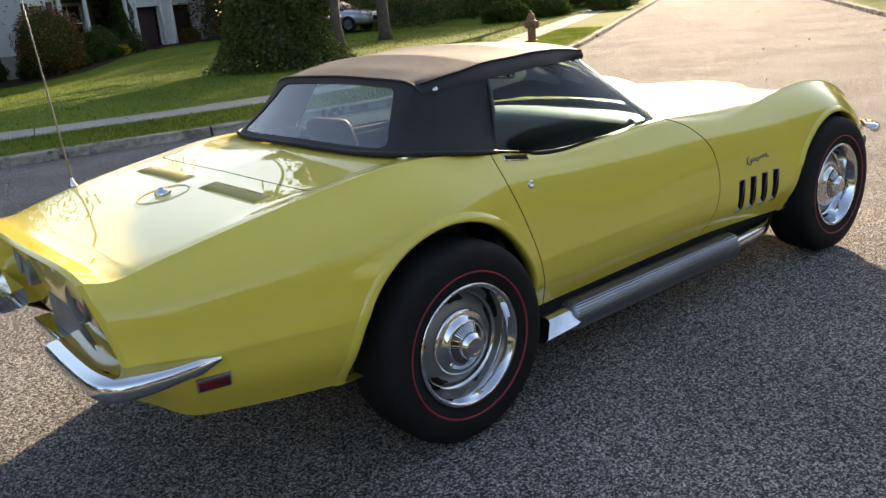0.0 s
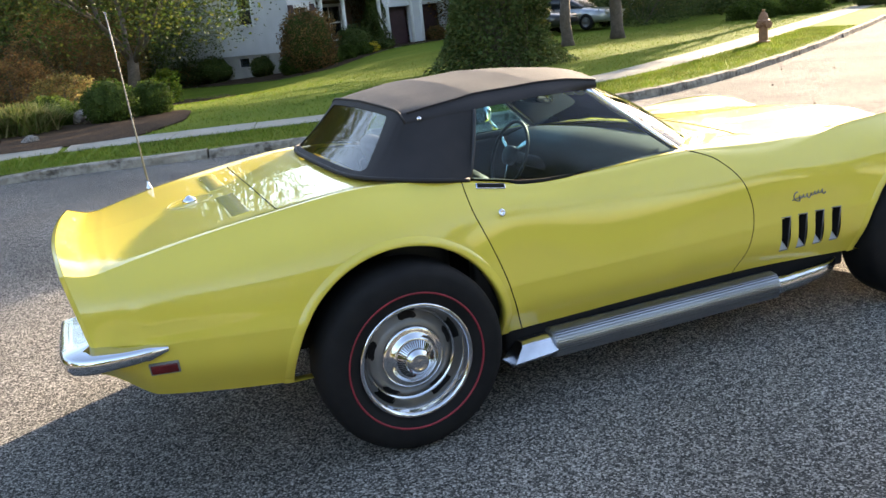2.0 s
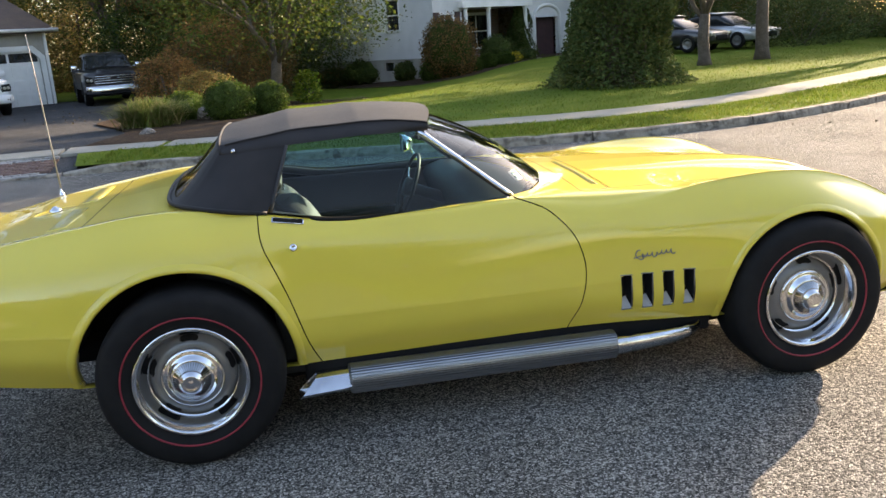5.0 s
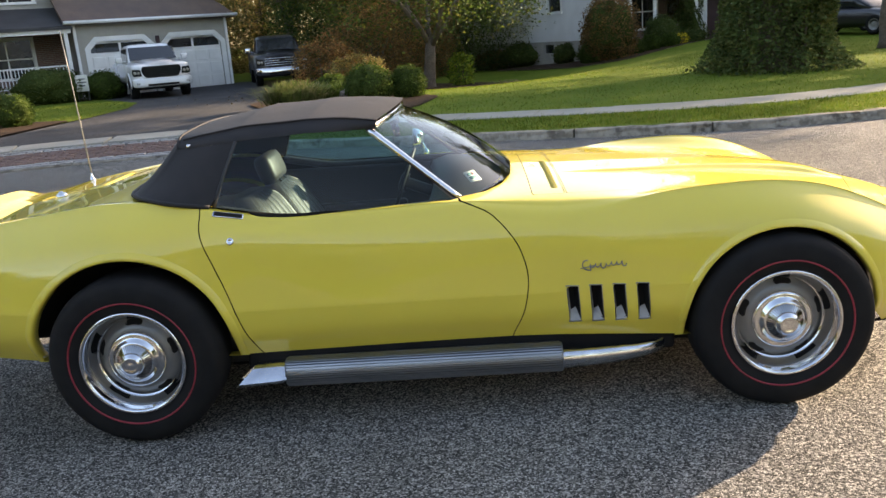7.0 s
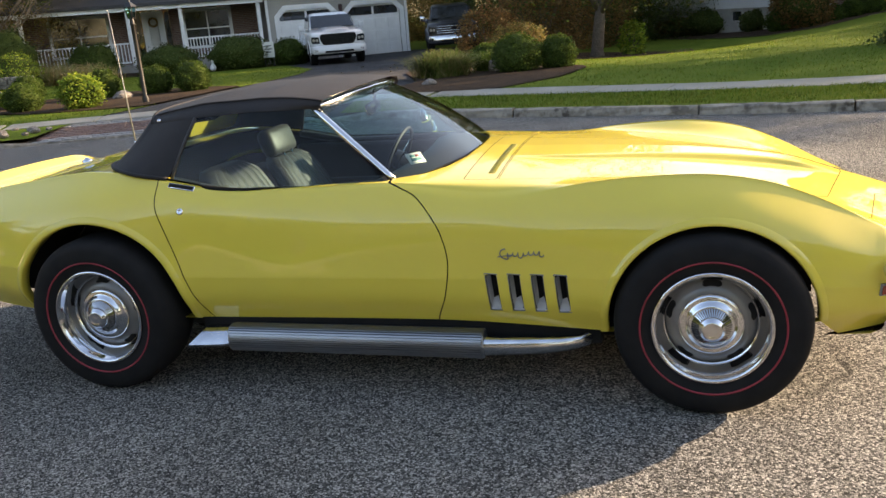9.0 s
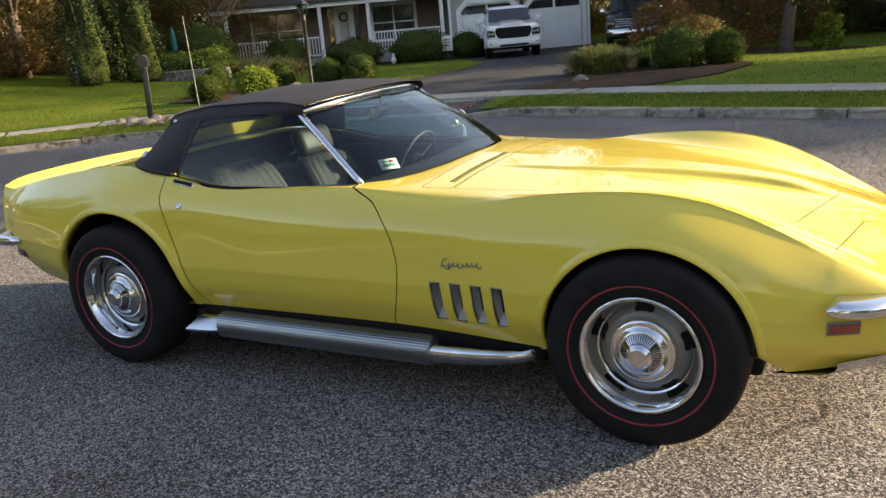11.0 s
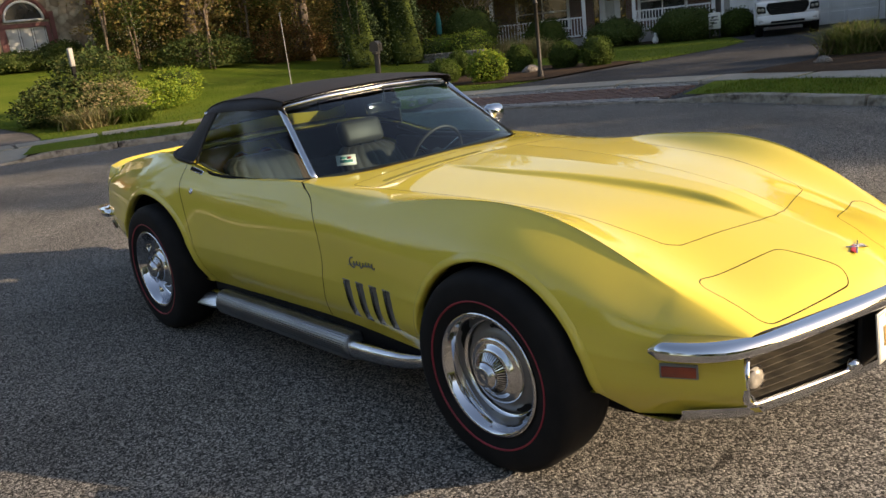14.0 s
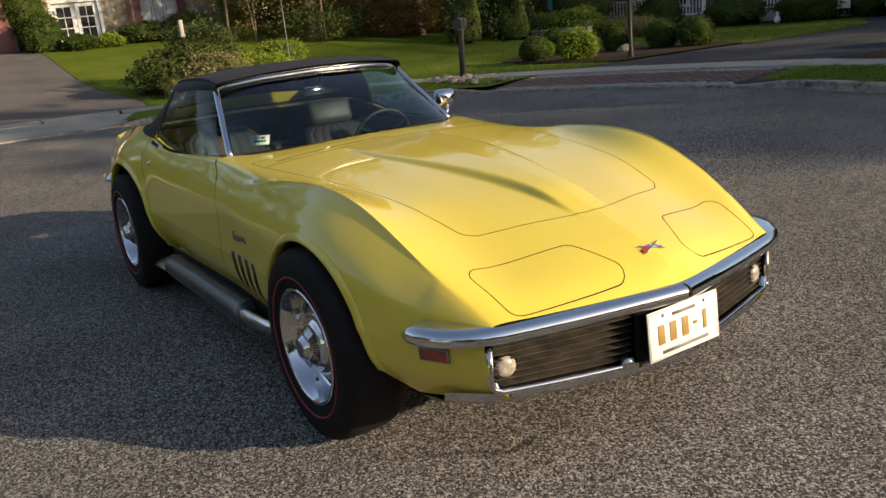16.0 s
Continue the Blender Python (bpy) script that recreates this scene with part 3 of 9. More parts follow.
# rear curtain between the bow and the deck, with the window cut out
edge_r = [r[0] for r in roof_rows if r[0][0] < -0.80][::-1]
bow = roof_rows[0]
upper = catmull([edge_r[0], edge_r[len(edge_r) // 2], bow[0]], 10)[:-1].tolist() + [list(p) for p in bow[1:-1]]
upper = upper + [[p[0], -p[1], p[2]] for p in catmull([edge_r[0], edge_r[len(edge_r) // 2], bow[0]], 10)[::-1].tolist()]
low_half = catmull([(-0.915, -0.688, 0.893), (-1.04, -0.70, 0.913), (-1.16, -0.66, 0.93), (-1.255, -0.56, 0.938), (-1.295, -0.40, 0.937), (-1.31, -0.2, 0.940), (-1.315, 0, 0.943)], 12)


def resample(pts, n):
    p = np.array(pts, float)
    d = np.concatenate([[0], np.cumsum(np.linalg.norm(np.diff(p, axis=0), axis=1))])
    t = np.linspace(0, d[-1], n)
    return np.stack([np.interp(t, d, p[:, k]) for k in range(3)], 1)


low = np.vstack([low_half, low_half[-2::-1] * np.array([1, -1, 1])])
n_t = 161
uh = resample(upper, n_t)
lh = resample(low, n_t)
NV = 48
cur = np.zeros((NV, n_t, 3))
for j in range(NV):
    v = j / (NV - 1)
    cur[j] = lh * (1 - v) + uh * v
    cur[j, :, 2] -= 0.012 * math.sin(math.pi * v)
du, dv = np.gradient(cur, axis=0), np.gradient(cur, axis=1)
nn = np.cross(dv, du)
nn /= np.linalg.norm(nn, axis=2, keepdims=True)
if nn[NV // 2, n_t // 2, 0] > 0:
    nn = -nn
idx = np.arange(NV * n_t).reshape(NV, n_t)
q = np.stack([idx[:-1, :-1], idx[:-1, 1:], idx[1:, 1:], idx[1:, :-1]], -1).reshape(-1, 4)
cf = np.concatenate([q[:, [0, 1, 2]], q[:, [0, 2, 3]]])
cv, cn = cur.reshape(-1, 3), nn.reshape(-1, 3)
t0 = cf[0]
if np.dot(np.cross(cv[t0[1]] - cv[t0[0]], cv[t0[2]] - cv[t0[0]]), cn[t0[0]]) < 0:
    cf = cf[:, ::-1]
curtain = Skin(cv, cn, cf)
tt, vv = np.meshgrid(np.linspace(-1, 1, n_t), np.linspace(0, 1, NV))
win = poly_distance((tt * 0.95).ravel(), (vv * 0.36).ravel(), [(-0.48, 0.075), (0.48, 0.075), (0.43, 0.292), (-0.43, 0.292)], 0.035)
win = np.where(np.abs(tt.ravel()) < 0.8, win, 1.0)
curtain.keep(win).made("rear_curtain", VINYL, top)
glass_rear = Skin(cv - cn * 0.003, cn, cf).keep(0.006 - win).made("rear_window", PLASTIC_WINDOW, top, "clear flexible plastic rear window")
glass_rear.visible_shadow = False
bm = bmesh.new()
tube(bm, [tuple(p + np.array([0, 0, 0.004])) for p in low[::2]], 0.009, 8)
part("hem", bm, VINYL, top)
bm = bmesh.new()
tube(bm, [tuple(p) for p in uh[27:-27:3]], 0.006, 8)
part("seam_welt", bm, VINYL, top)
for s in (-1, 1):
    bm = bmesh.new()
    spin(bm, [(0.0, 0.016), (0.007, 0.014), (0.010, 0.006), (0.011, 0)], 16, pose(-1.018, s * 0.512, 1.116, s * -68, 0, 0))
    part("snap", bm, CHROME, top, "chrome snap")

# windscreen
base = catmull([(0.05, -0.605, 0.852), (0.15, -0.535, 0.862), (0.222, -0.415, 0.875), (0.268, -0.25, 0.883), (0.284, 0, 0.888)], 8)
base = np.vstack([base, base[-2::-1] * np.array([1, -1, 1])])
head = catmull([(-0.30, -0.505, 1.138), (-0.265, -0.44, 1.148), (-0.225, -0.28, 1.162), (-0.205, 0, 1.170)], [8, 12, 12])
head = np.vstack([head, head[-2::-1] * np.array([1, -1, 1])])
head = resample(head, len(base))
rows = []
for v in np.linspace(0, 1, 14):
    r = base * (1 - v) + head * v
    rows.append([tuple(p + 0.022 * math.sin(math.pi * v) * (1 - abs(2 * i / (len(r) - 1) - 1) ** 3) * np.array([1, 0, 1])) for i, p in enumerate(r)])
ws = new("windscreen")
ws.parent = car
tagged(ws, "curved tinted windscreen in a chrome frame")
bm = bmesh.new()
grid(bm, rows)
g = part("pane", bm, SCREEN, ws)
g.visible_shadow = False
for s in (0, -1):
    bm = bmesh.new()
    tube(bm, [rows[j][s] for j in range(14)], 0.017, 10, flat=0.8)
    part("pillar", bm, CHROME, ws, "bright windscreen pillar")
bm = bmesh.new()
tube(bm, [tuple(np.array(p) + np.array([0.004, 0, 0.004])) for p in rows[-1]], 0.013, 8)
part("header_trim", bm, CHROME, ws, "bright header moulding")
bm = bmesh.new()
tube(bm, [tuple(np.array(p) + np.array([-0.026, 0, 0.017])) for p in rows[-1]], 0.0055, 6)
part("header_bead", bm, BRIGHT_PIPE, ws, "thin bright bead behind the header")

# side windows
for s in (-1, 1):
    lo = catmull([(-0.905, 0.672, 0.888), (-0.80, 0.680, 0.866), (-0.62, 0.684, 0.836), (-0.3, 0.680, 0.836), (0.03, 0.640, 0.848)], 10)
    hi = catmull([(-0.815, 0.562, 1.128), (-0.6, 0.560, 1.142), (-0.45, 0.55, 1.145), (-0.32, 0.522, 1.138), (-0.29, 0.510, 1.132)], 10)
    hi = resample(hi, len(lo))
    lo = resample(lo, len(lo))
    rows = []
    for v in np.linspace(0, 1, 8):
        r = lo * (1 - v) + hi * v
        rows.append([(p[0], s * (p[1] + 0.012 * math.sin(math.pi * v)), p[2]) for p in r])
    # the front edge follows the pillar
    bm = bmesh.new()
    grid(bm, rows)
    o = part("side_window", bm, GLASS, car, "raised door window")
    o.visible_shadow = False
    bm = bmesh.new()
    tube(bm, [(p[0], s * (p[1] + 0.004), p[2] - 0.004) for p in lo], 0.006, 6)
    part("window_seal", bm, BLACK, car)
    bm = bmesh.new()
    tube(bm, [(p[0], s * (p[1] - 0.022), p[2] - 0.008) for p in lo], 0.020, 8)
    part("door_top_pad", bm, BLACK, car, "black padded door top")
    bm = bmesh.new()
    tube(bm, [(r[0][0], r[0][1], r[0][2]) for r in rows], 0.007, 6)
    part("window_edge", bm, BLACK, car)

# ---- car: trim, lamps, cabin ----
def on_side(x, z, s=-1, off=0.0):
    """Point and outward normal of the body side."""
    v = arch_skin.v
    d = (v[:, 0] - x) ** 2 + (v[:, 2] - z) ** 2 + np.where(v[:, 1] * s > 0.4, 0, 9)
    k = np.argsort(d)[:3]
    w = 1 / (d[k] + 1e-7)
    w /= w.sum()
    p, n = (v[k] * w[:, None]).sum(0), (arch_skin.n[k] * w[:, None]).sum(0)
    p = np.array([x, p[1], z])
    return Vector(p + n * off), Vector(n).normalized()


def on_top(x, y, off=0.0):
    v = arch_skin.v
    d = (v[:, 0] - x) ** 2 + (v[:, 1] - y) ** 2 + np.where(v[:, 2] > 0.5, 0, 9)
    k = np.argsort(d)[:3]
    w = 1 / (d[k] + 1e-7)
    w /= w.sum()
    p, n = (v[k] * w[:, None]).sum(0), (arch_skin.n[k] * w[:, None]).sum(0)
    return Vector((x, y, p[2])) + Vector(n) * off, Vector(n).normalized()


def seat_on(p, n, along=Vector((1, 0, 0))):
    """A frame on a surface: local z outward, local x along."""
    x = (along - n * along.dot(n)).normalized()
    y = n.cross(x)
    return Matrix.Translation(p) @ Matrix((x, y, n)).transposed().to_4x4()


# front bumper: two chrome blades that meet on the middle line
half = catmull([(1.800, -0.768, 0.512), (1.870, -0.752, 0.511), (1.945, -0.702, 0.508), (2.006, -0.612, 0.506), (2.055, -0.45, 0.505), (2.112, -0.22, 0.507), (2.158, -0.004, 0.51)], 7)
PROFILE = [(-0.060, 0.033), (-0.025, 0.031), (-0.006, 0.029), (0.010, 0.024), (0.018, 0.012), (0.020, -0.004), (0.015, -0.014), (0.0, -0.019), (-0.016, -0.018)]
for s in (-1, 1):
    pts = [Vector((p[0], -s * p[1], p[2] + 0.007)) for p in half]
    rows = []
    for i, p in enumerate(pts):
        d = (pts[min(i + 1, len(pts) - 1)] - pts[max(i - 1, 0)]).normalized()
        o = Vector((d.y, -d.x, 0)).normalized()
        if o.x < 0 and abs(o.x) > 0.3 or (abs(o.x) <= 0.3 and o.y * s < 0):
            o = -o
        k = min(1.0, 0.35 + i * 0.22)
        rows.append([p + o * a * k + Vector((0, 0, b * k)) for a, b in PROFILE])
    bm = bmesh.new()
    vs = grid(bm, rows, closed=True)
    bm.faces.new(vs[0][::-1])
    bm.faces.new(vs[-1])
    bmesh.ops.recalc_face_normals(bm, faces=bm.faces[:])
    part("front_bumper", bm, CHROME, car, "chrome front bumper blade", angle=60)

# grilles under the bumper
def nose_x(y):
    return 2.130 - 0.242 * (math.sqrt(y * y + 0.0025) - 0.05)


grey_grille = mat("grille_grey", (0.12, 0.105, 0.08), 0.42, 0.4, tint=(0.05, 0.046, 0.038), scale=20)
for s in (-1, 1):
    g = new("grille")
    g.parent = car
    tagged(g, "dark slatted grille in a chrome surround")
    bm = bmesh.new()
    ys = np.linspace(0.15, 0.60, 12)
    grid(bm, [[(nose_x(y) - 0.085, s * y, z) for y in ys] for z in (0.322, 0.486)])
    for y, low in ((0.15, 0.31), (0.60, 0.346)):
        grid(bm, [[(nose_x(y) - 0.085, s * y, z), (nose_x(y) - 0.012, s * y, z)] for z in (low, 0.486)])
    grid(bm, [[(nose_x(y) - 0.085, s * y, 0.318 + 0.022 * (y / 0.6) ** 2), (nose_x(y) - 0.0, s * y, 0.322 + 0.022 * (y / 0.6) ** 2)] for y in ys])
    part("backing", bm, DARK, g)
    for k in range(7):
        z = 0.338 + k * 0.0215
        bm = bmesh.new()
        rows = []
        for y in np.linspace(0.155, 0.598, 10):
            x = nose_x(y) - 0.040
            rows.append([(x + a, s * y, z + 0.016 * (1 - k / 6) * (y / 0.6) ** 2 + b) for a, b in ((0.022, -0.002), (0.024, 0.002), (-0.012, 0.0055), (-0.014, 0.002))])
        grid(bm, rows, closed=True)
        bmesh.ops.recalc_face_normals(bm, faces=bm.faces[:])
        part("slat", bm, grey_grille, g, smooth=False)
    ring = [(y, 0.320 + 0.022 * (y / 0.6) ** 2) for y in np.linspace(0.15, 0.575, 10)] + [(0.596, 0.346), (0.606, 0.360), (0.610, 0.40), (0.606, 0.482)]
    bm = bmesh.new()
    tube(bm, [(nose_x(y) - 0.004, s * y, z) for y, z in ring], 0.0105, 8)
    part("surround", bm, CHROME, g, "chrome surround")
    # parking lamp
    m = pose(nose_x(0.545) - 0.046, s * 0.545, 0.404, 0, 90, s * 14) @ Matrix.Diagonal((1.15, 1.15, 0.8, 1))
    bm = bmesh.new()
    spin(bm, [(0.035, 0.0), (0.035, 0.026), (0.033, 0.032), (0.028, 0.026)], 28, m)
    part("lamp_bezel", bm, DARK, g)
    bm = bmesh.new()
    spin(bm, [(0.0285, 0.024), (0.024, 0.036), (0.014, 0.042), (0.0, 0.044)], 28, m)
    part("parking_lamp", bm, WHITE_LENS, g, "round clear parking lamp")
    # small bright bumper bolt below the inner end
    bm = bmesh.new()
    spin(bm, [(0.022, 0.0), (0.022, 0.012), (0.014, 0.024), (0.0, 0.026)], 16, pose(nose_x(0.18) - 0.01, s * 0.185, 0.335, 0, 90, 0))
    part("tow_eye", bm, CHROME, g)
# middle pillar, plate, lower pan
bm = boxed(2.02, -0.15, 0.30, 2.104, 0.15, 0.476, 0.01)
part("centre_pillar", bm, DARK, car)
for s in (-1, 1):
    bm = bmesh.new()
    rows = []
    for y in np.linspace(0.0, 0.67, 18):
        x = nose_x(y) - 1.6 * max(0.0, y - 0.58)
        up = 0.022 * (min(y, 0.6) / 0.6) ** 2 - 0.25 * max(0.0, y - 0.58)
        rows.append([(x + a, s * y, z + up) for a, z in ((-0.004, 0.313), (-0.004, 0.297), (-0.012, 0.283), (-0.05, 0.266), (-0.20, 0.258))])
    grid(bm, rows, flip=s > 0)
    part("lower_pan", bm, BRIGHT_PIPE, car, "dull metal lower front pan")
    # bright return between the shell and the grille surround
    sv = arch_skin.v
    rows = []
    for z in np.linspace(0.352, 0.47, 8):
        near = sv[(np.abs(sv[:, 2] - z) < 0.02) & (sv[:, 1] * s > 0.5) & (sv[:, 1] * s < 0.9)]
        e0 = near[np.argmax(near[:, 0])]
        rows.append([(nose_x(0.612) - 0.008, s * 0.612, z), (nose_x(0.612) - 0.004, s * 0.617, z), (e0[0] - 0.003, e0[1] - s * 0.002, z), (e0[0] - 0.05, e0[1] + s * 0.002, z)])
    bm = bmesh.new()
    grid(bm, rows, flip=s > 0)
    part("corner_return", bm, CHROME, car, "chrome end of the grille surround")
plate = new("number_plate")
plate.parent = car
tagged(plate, "white plate with gold bars under the bumper")
PM = pose(2.148, 0.0, 0.412, 90, 0, 90) @ pose(0, 0, 0, -4, 0, 0)
bm = boxed(-0.152, -0.076, -0.003, 0.152, 0.076, 0.003, 0.002, m=PM)
part("plate", bm, PLATE, plate)
bm = bmesh.new()
for x0, x1, y0, y1 in ((-0.146, 0.146, 0.068, 0.072), (-0.146, 0.146, -0.072, -0.068), (-0.148, -0.144, -0.072, 0.072), (0.144, 0.148, -0.072, 0.072)):
    box(bm, x0, y0, 0.002, x1, y1, 0.0045, m=PM)
part("plate_border", bm, PLATE, plate)
for x, w, h in ((-0.100, 0.014, 0.030), (-0.050, 0.014, 0.030), (0.002, 0.014, 0.030), (0.046, 0.009, 0.005), (0.088, 0.008, 0.030)):
    bm = boxed(x - w, -h, 0.002, x + w, h, 0.0052, 0.001, m=PM)
    part("plate_bar", bm, GOLD, plate, "gold bar")
for y, w in ((0.052, 0.05), (-0.055, 0.10)):
    bm = boxed(-w, y - 0.005, 0.002, w, y + 0.005, 0.0048, m=PM)
    part("plate_bar", bm, GREY_TRIM, plate, "thin grey bar")
for s in (-1, 1):
    bm = bmesh.new()
    spin(bm, [(0.006, 0.003), (0.006, 0.006), (0.0, 0.008)], 12, PM @ pose(s * 0.09, 0.058, 0))
    part("plate_screw", bm, CHROME, plate)

# crossed-flag emblem on the nose
em = new("nose_emblem")
em.parent = car
tagged(em, "small crossed emblem in red and chequered white")
p, n = on_top(2.025, 0.0, 0.002)
m = seat_on(p, n, Vector((0, 1, 0)))
for ang, material, dx in ((20, EMBLEM_RED, -0.020), (-20, EMBLEM_CHECK, 0.020)):
    bm = boxed(-0.022, -0.008, -0.001, 0.022, 0.008, 0.0018, 0.0005, m=m @ pose(dx, 0, 0, 0, 0, ang))
    part("emblem_flag", bm, material, em)
bm = bmesh.new()
for ang in (24, -24):
    tube(bm, [m @ pose(0, 0, 0.002, 0, 0, ang) @ Vector((-0.044, 0, 0)), m @ pose(0, 0, 0.002, 0, 0, ang) @ Vector((0.044, 0, 0))], 0.0022, 6)
part("emblem_staff", bm, CHROME, em)

# side markers
for s in (-1, 1):
    for x, z, lens, w in ((1.845, 0.446, AMBER, 0.046), (-2.052, 0.480, RED_LENS, 0.042)):
        p, n = on_side(x, z, s, 0.001)
        a, _ = on_side(x + 0.04, z, s)
        b, _ = on_side(x - 0.04, z, s)
        m = seat_on(p, n, (a - b).normalized())
        mk = new("side_marker")
        mk.parent = car
        tagged(mk, "small amber side marker lamp" if lens is AMBER else "small red side marker lamp")
        bm = boxed(-w - 0.005, -0.022, -0.004, w + 0.005, 0.022, 0.005, 0.002, m=m)
        part("bezel", bm, GREY_TRIM, mk)
        bm = boxed(-w, -0.016, 0, w, 0.016, 0.009, 0.002, m=m)
        part("lens", bm, lens, mk)

# rear bumpers
rear_half = catmull([(-2.030, -0.752, 0.550), (-2.10, -0.752, 0.548), (-2.19, -0.745, 0.545), (-2.270, -0.728, 0.543), (-2.318, -0.695, 0.544), (-2.338, -0.63, 0.546), (-2.345, -0.47, 0.548), (-2.345, -0.30, 0.552)], 6)
for s in (-1, 1):
    pts = [Vector((p[0], -s * p[1], p[2])) for p in rear_half]
    rows = []
    for i, p in enumerate(pts):
        d = (pts[min(i + 1, len(pts) - 1)] - pts[max(i - 1, 0)]).normalized()
        o = Vector((d.y, -d.x, 0)).normalized()
        if o.dot(Vector((-0.6, s * 0.8, 0))) < 0:
            o = -o
        k = min(1.0, 0.35 + 0.13 * i)
        wrap = float(smoothstep(6, 20, i))
        deep, tall = 0.022 + 0.062 * wrap, 0.020 + 0.005 * wrap
        prof = [(-deep, tall + 0.014 * wrap), (-0.5 * deep, tall + 0.006 * wrap), (0.004, tall), (0.013, 0.6 * tall), (0.016, 0.0), (0.013, -0.8 * tall), (0.004, -1.25 * tall), (-0.02, -1.3 * tall), (-deep, -0.9 * tall)]
        rows.append([p + o * a * k + Vector((0, 0, b * k)) for a, b in prof])
    bm = bmesh.new()
    vs = grid(bm, rows, closed=True)
    bm.faces.new(vs[0][::-1])
    bm.faces.new(vs[-1])
    bmesh.ops.recalc_face_normals(bm, faces=bm.faces[:])
    part("rear_bumper", bm, CHROME, car, "chrome quarter bumper", angle=60)
# tail lamps
for s in (-1, 1):
    for y in (0.275, 0.475):
        t = new("tail_lamp")
        t.parent = car
        tagged(t, "round red tail lamp in a chrome ring")
        m = pose(-2.252 + 0.115 * y * y, s * y, 0.668, 0, -88, -s * 5)
        bm = bmesh.new()
        spin(bm, [(0.069, -0.03), (0.069, 0.0), (0.067, 0.003), (0.064, 0.0), (0.062, -0.02)], 32, m)
        part("ring", bm, GREY_TRIM, t)
        bm = bmesh.new()
        spin(bm, [(0.063, -0.016), (0.05, -0.010), (0.0, -0.006)], 32, m)
        part("lens", bm, RED_LENS, t)
bm = boxed(-2.222, -0.16, 0.47, -2.18, 0.16, 0.60, 0.008)
part("plate_recess", bm, GREY_TRIM, car, "grey plate panel in the tail")
bm = boxed(-2.262, -0.29, 0.455, -2.20, 0.29, 0.485, 0.008)
part("rear_trim", bm, CHROME, car)

# deck: filler cap, vents, aerial
p, n = on_top(-1.83, 0.0, 0.0)
m = seat_on(p, n)
fc = new("filler_emblem")
fc.parent = car
bm = bmesh.new()
spin(bm, [(0.028, 0.0), (0.028, 0.008), (0.020, 0.016), (0.012, 0.017), (0.010, 0.024), (0.0, 0.026)], 24, m)
part("badge", bm, CHROME, fc, "chrome filler badge")
bm = bmesh.new()
spin(bm, [(0.086, 0.0005), (0.088, 0.003), (0.092, 0.0005)], 40, m)
part("ring", bm, PAINT, fc)
mesh_grey = mat("vent_mesh", (0.40, 0.345, 0.075), 0.45, 0.0, coat=0.75, tint=(0.35, 0.30, 0.068), scale=40, spec=0.15)
mesh_grey.node_tree.nodes["Principled BSDF"].inputs["Coat IOR"].default_value = 1.5
for s in (-1, 1):
    v = new("deck_vent")
    v.parent = car
    tagged(v, "flat slatted vent in the rear deck")
    p, n = on_top(-1.705, s * 0.29, 0.0)
    m = seat_on(p, n)
    bm = boxed(-0.036, -0.205, -0.004, 0.036, 0.205, 0.0022, 0.001, m=m)
    part("vent_frame", bm, PAINT, v)
    bm = boxed(-0.030, -0.198, 0, 0.030, 0.198, 0.003, m=m)
    part("vent_bed", bm, mesh_grey, v)
    bm = bmesh.new()
    for k in range(33):
        y = -0.192 + k * 0.012
        box(bm, -0.030, y - 0.0035, 0.002, 0.030, y + 0.0035, 0.0048, m=m)
    part("vent_slat_panel", bm, mesh_grey, v)
a = new("aerial")
a.parent = car
tagged(a, "tall thin whip aerial with chrome base")
bm = bmesh.new()
spin(bm, [(0.015, -0.004), (0.014, 0.006), (0.008, 0.012), (0.007, 0.022), (0.005, 0.032), (0.0, 0.034)], 20, pose(-1.951, 0.605, 0.852, 0, -4, 0))
part("aerial_base", bm, CHROME, a)
bm = bmesh.new()
tube(bm, [(-1.951, 0.605, 0.88), (-1.964, 0.608, 1.15), (-1.975, 0.611, 1.4), (-1.987, 0.614, 1.627)], [0.0040, 0.0034, 0.0028, 0.0026], 8)
part("aerial_whip", bm, GREY_TRIM, a)
bm = bmesh.new()
spin(bm, [(0.0, -0.005), (0.005, 0.0), (0.0, 0.005)], 8, pose(-1.987, 0.614, 1.629))
part("aerial_tip", bm, CHROME, a)

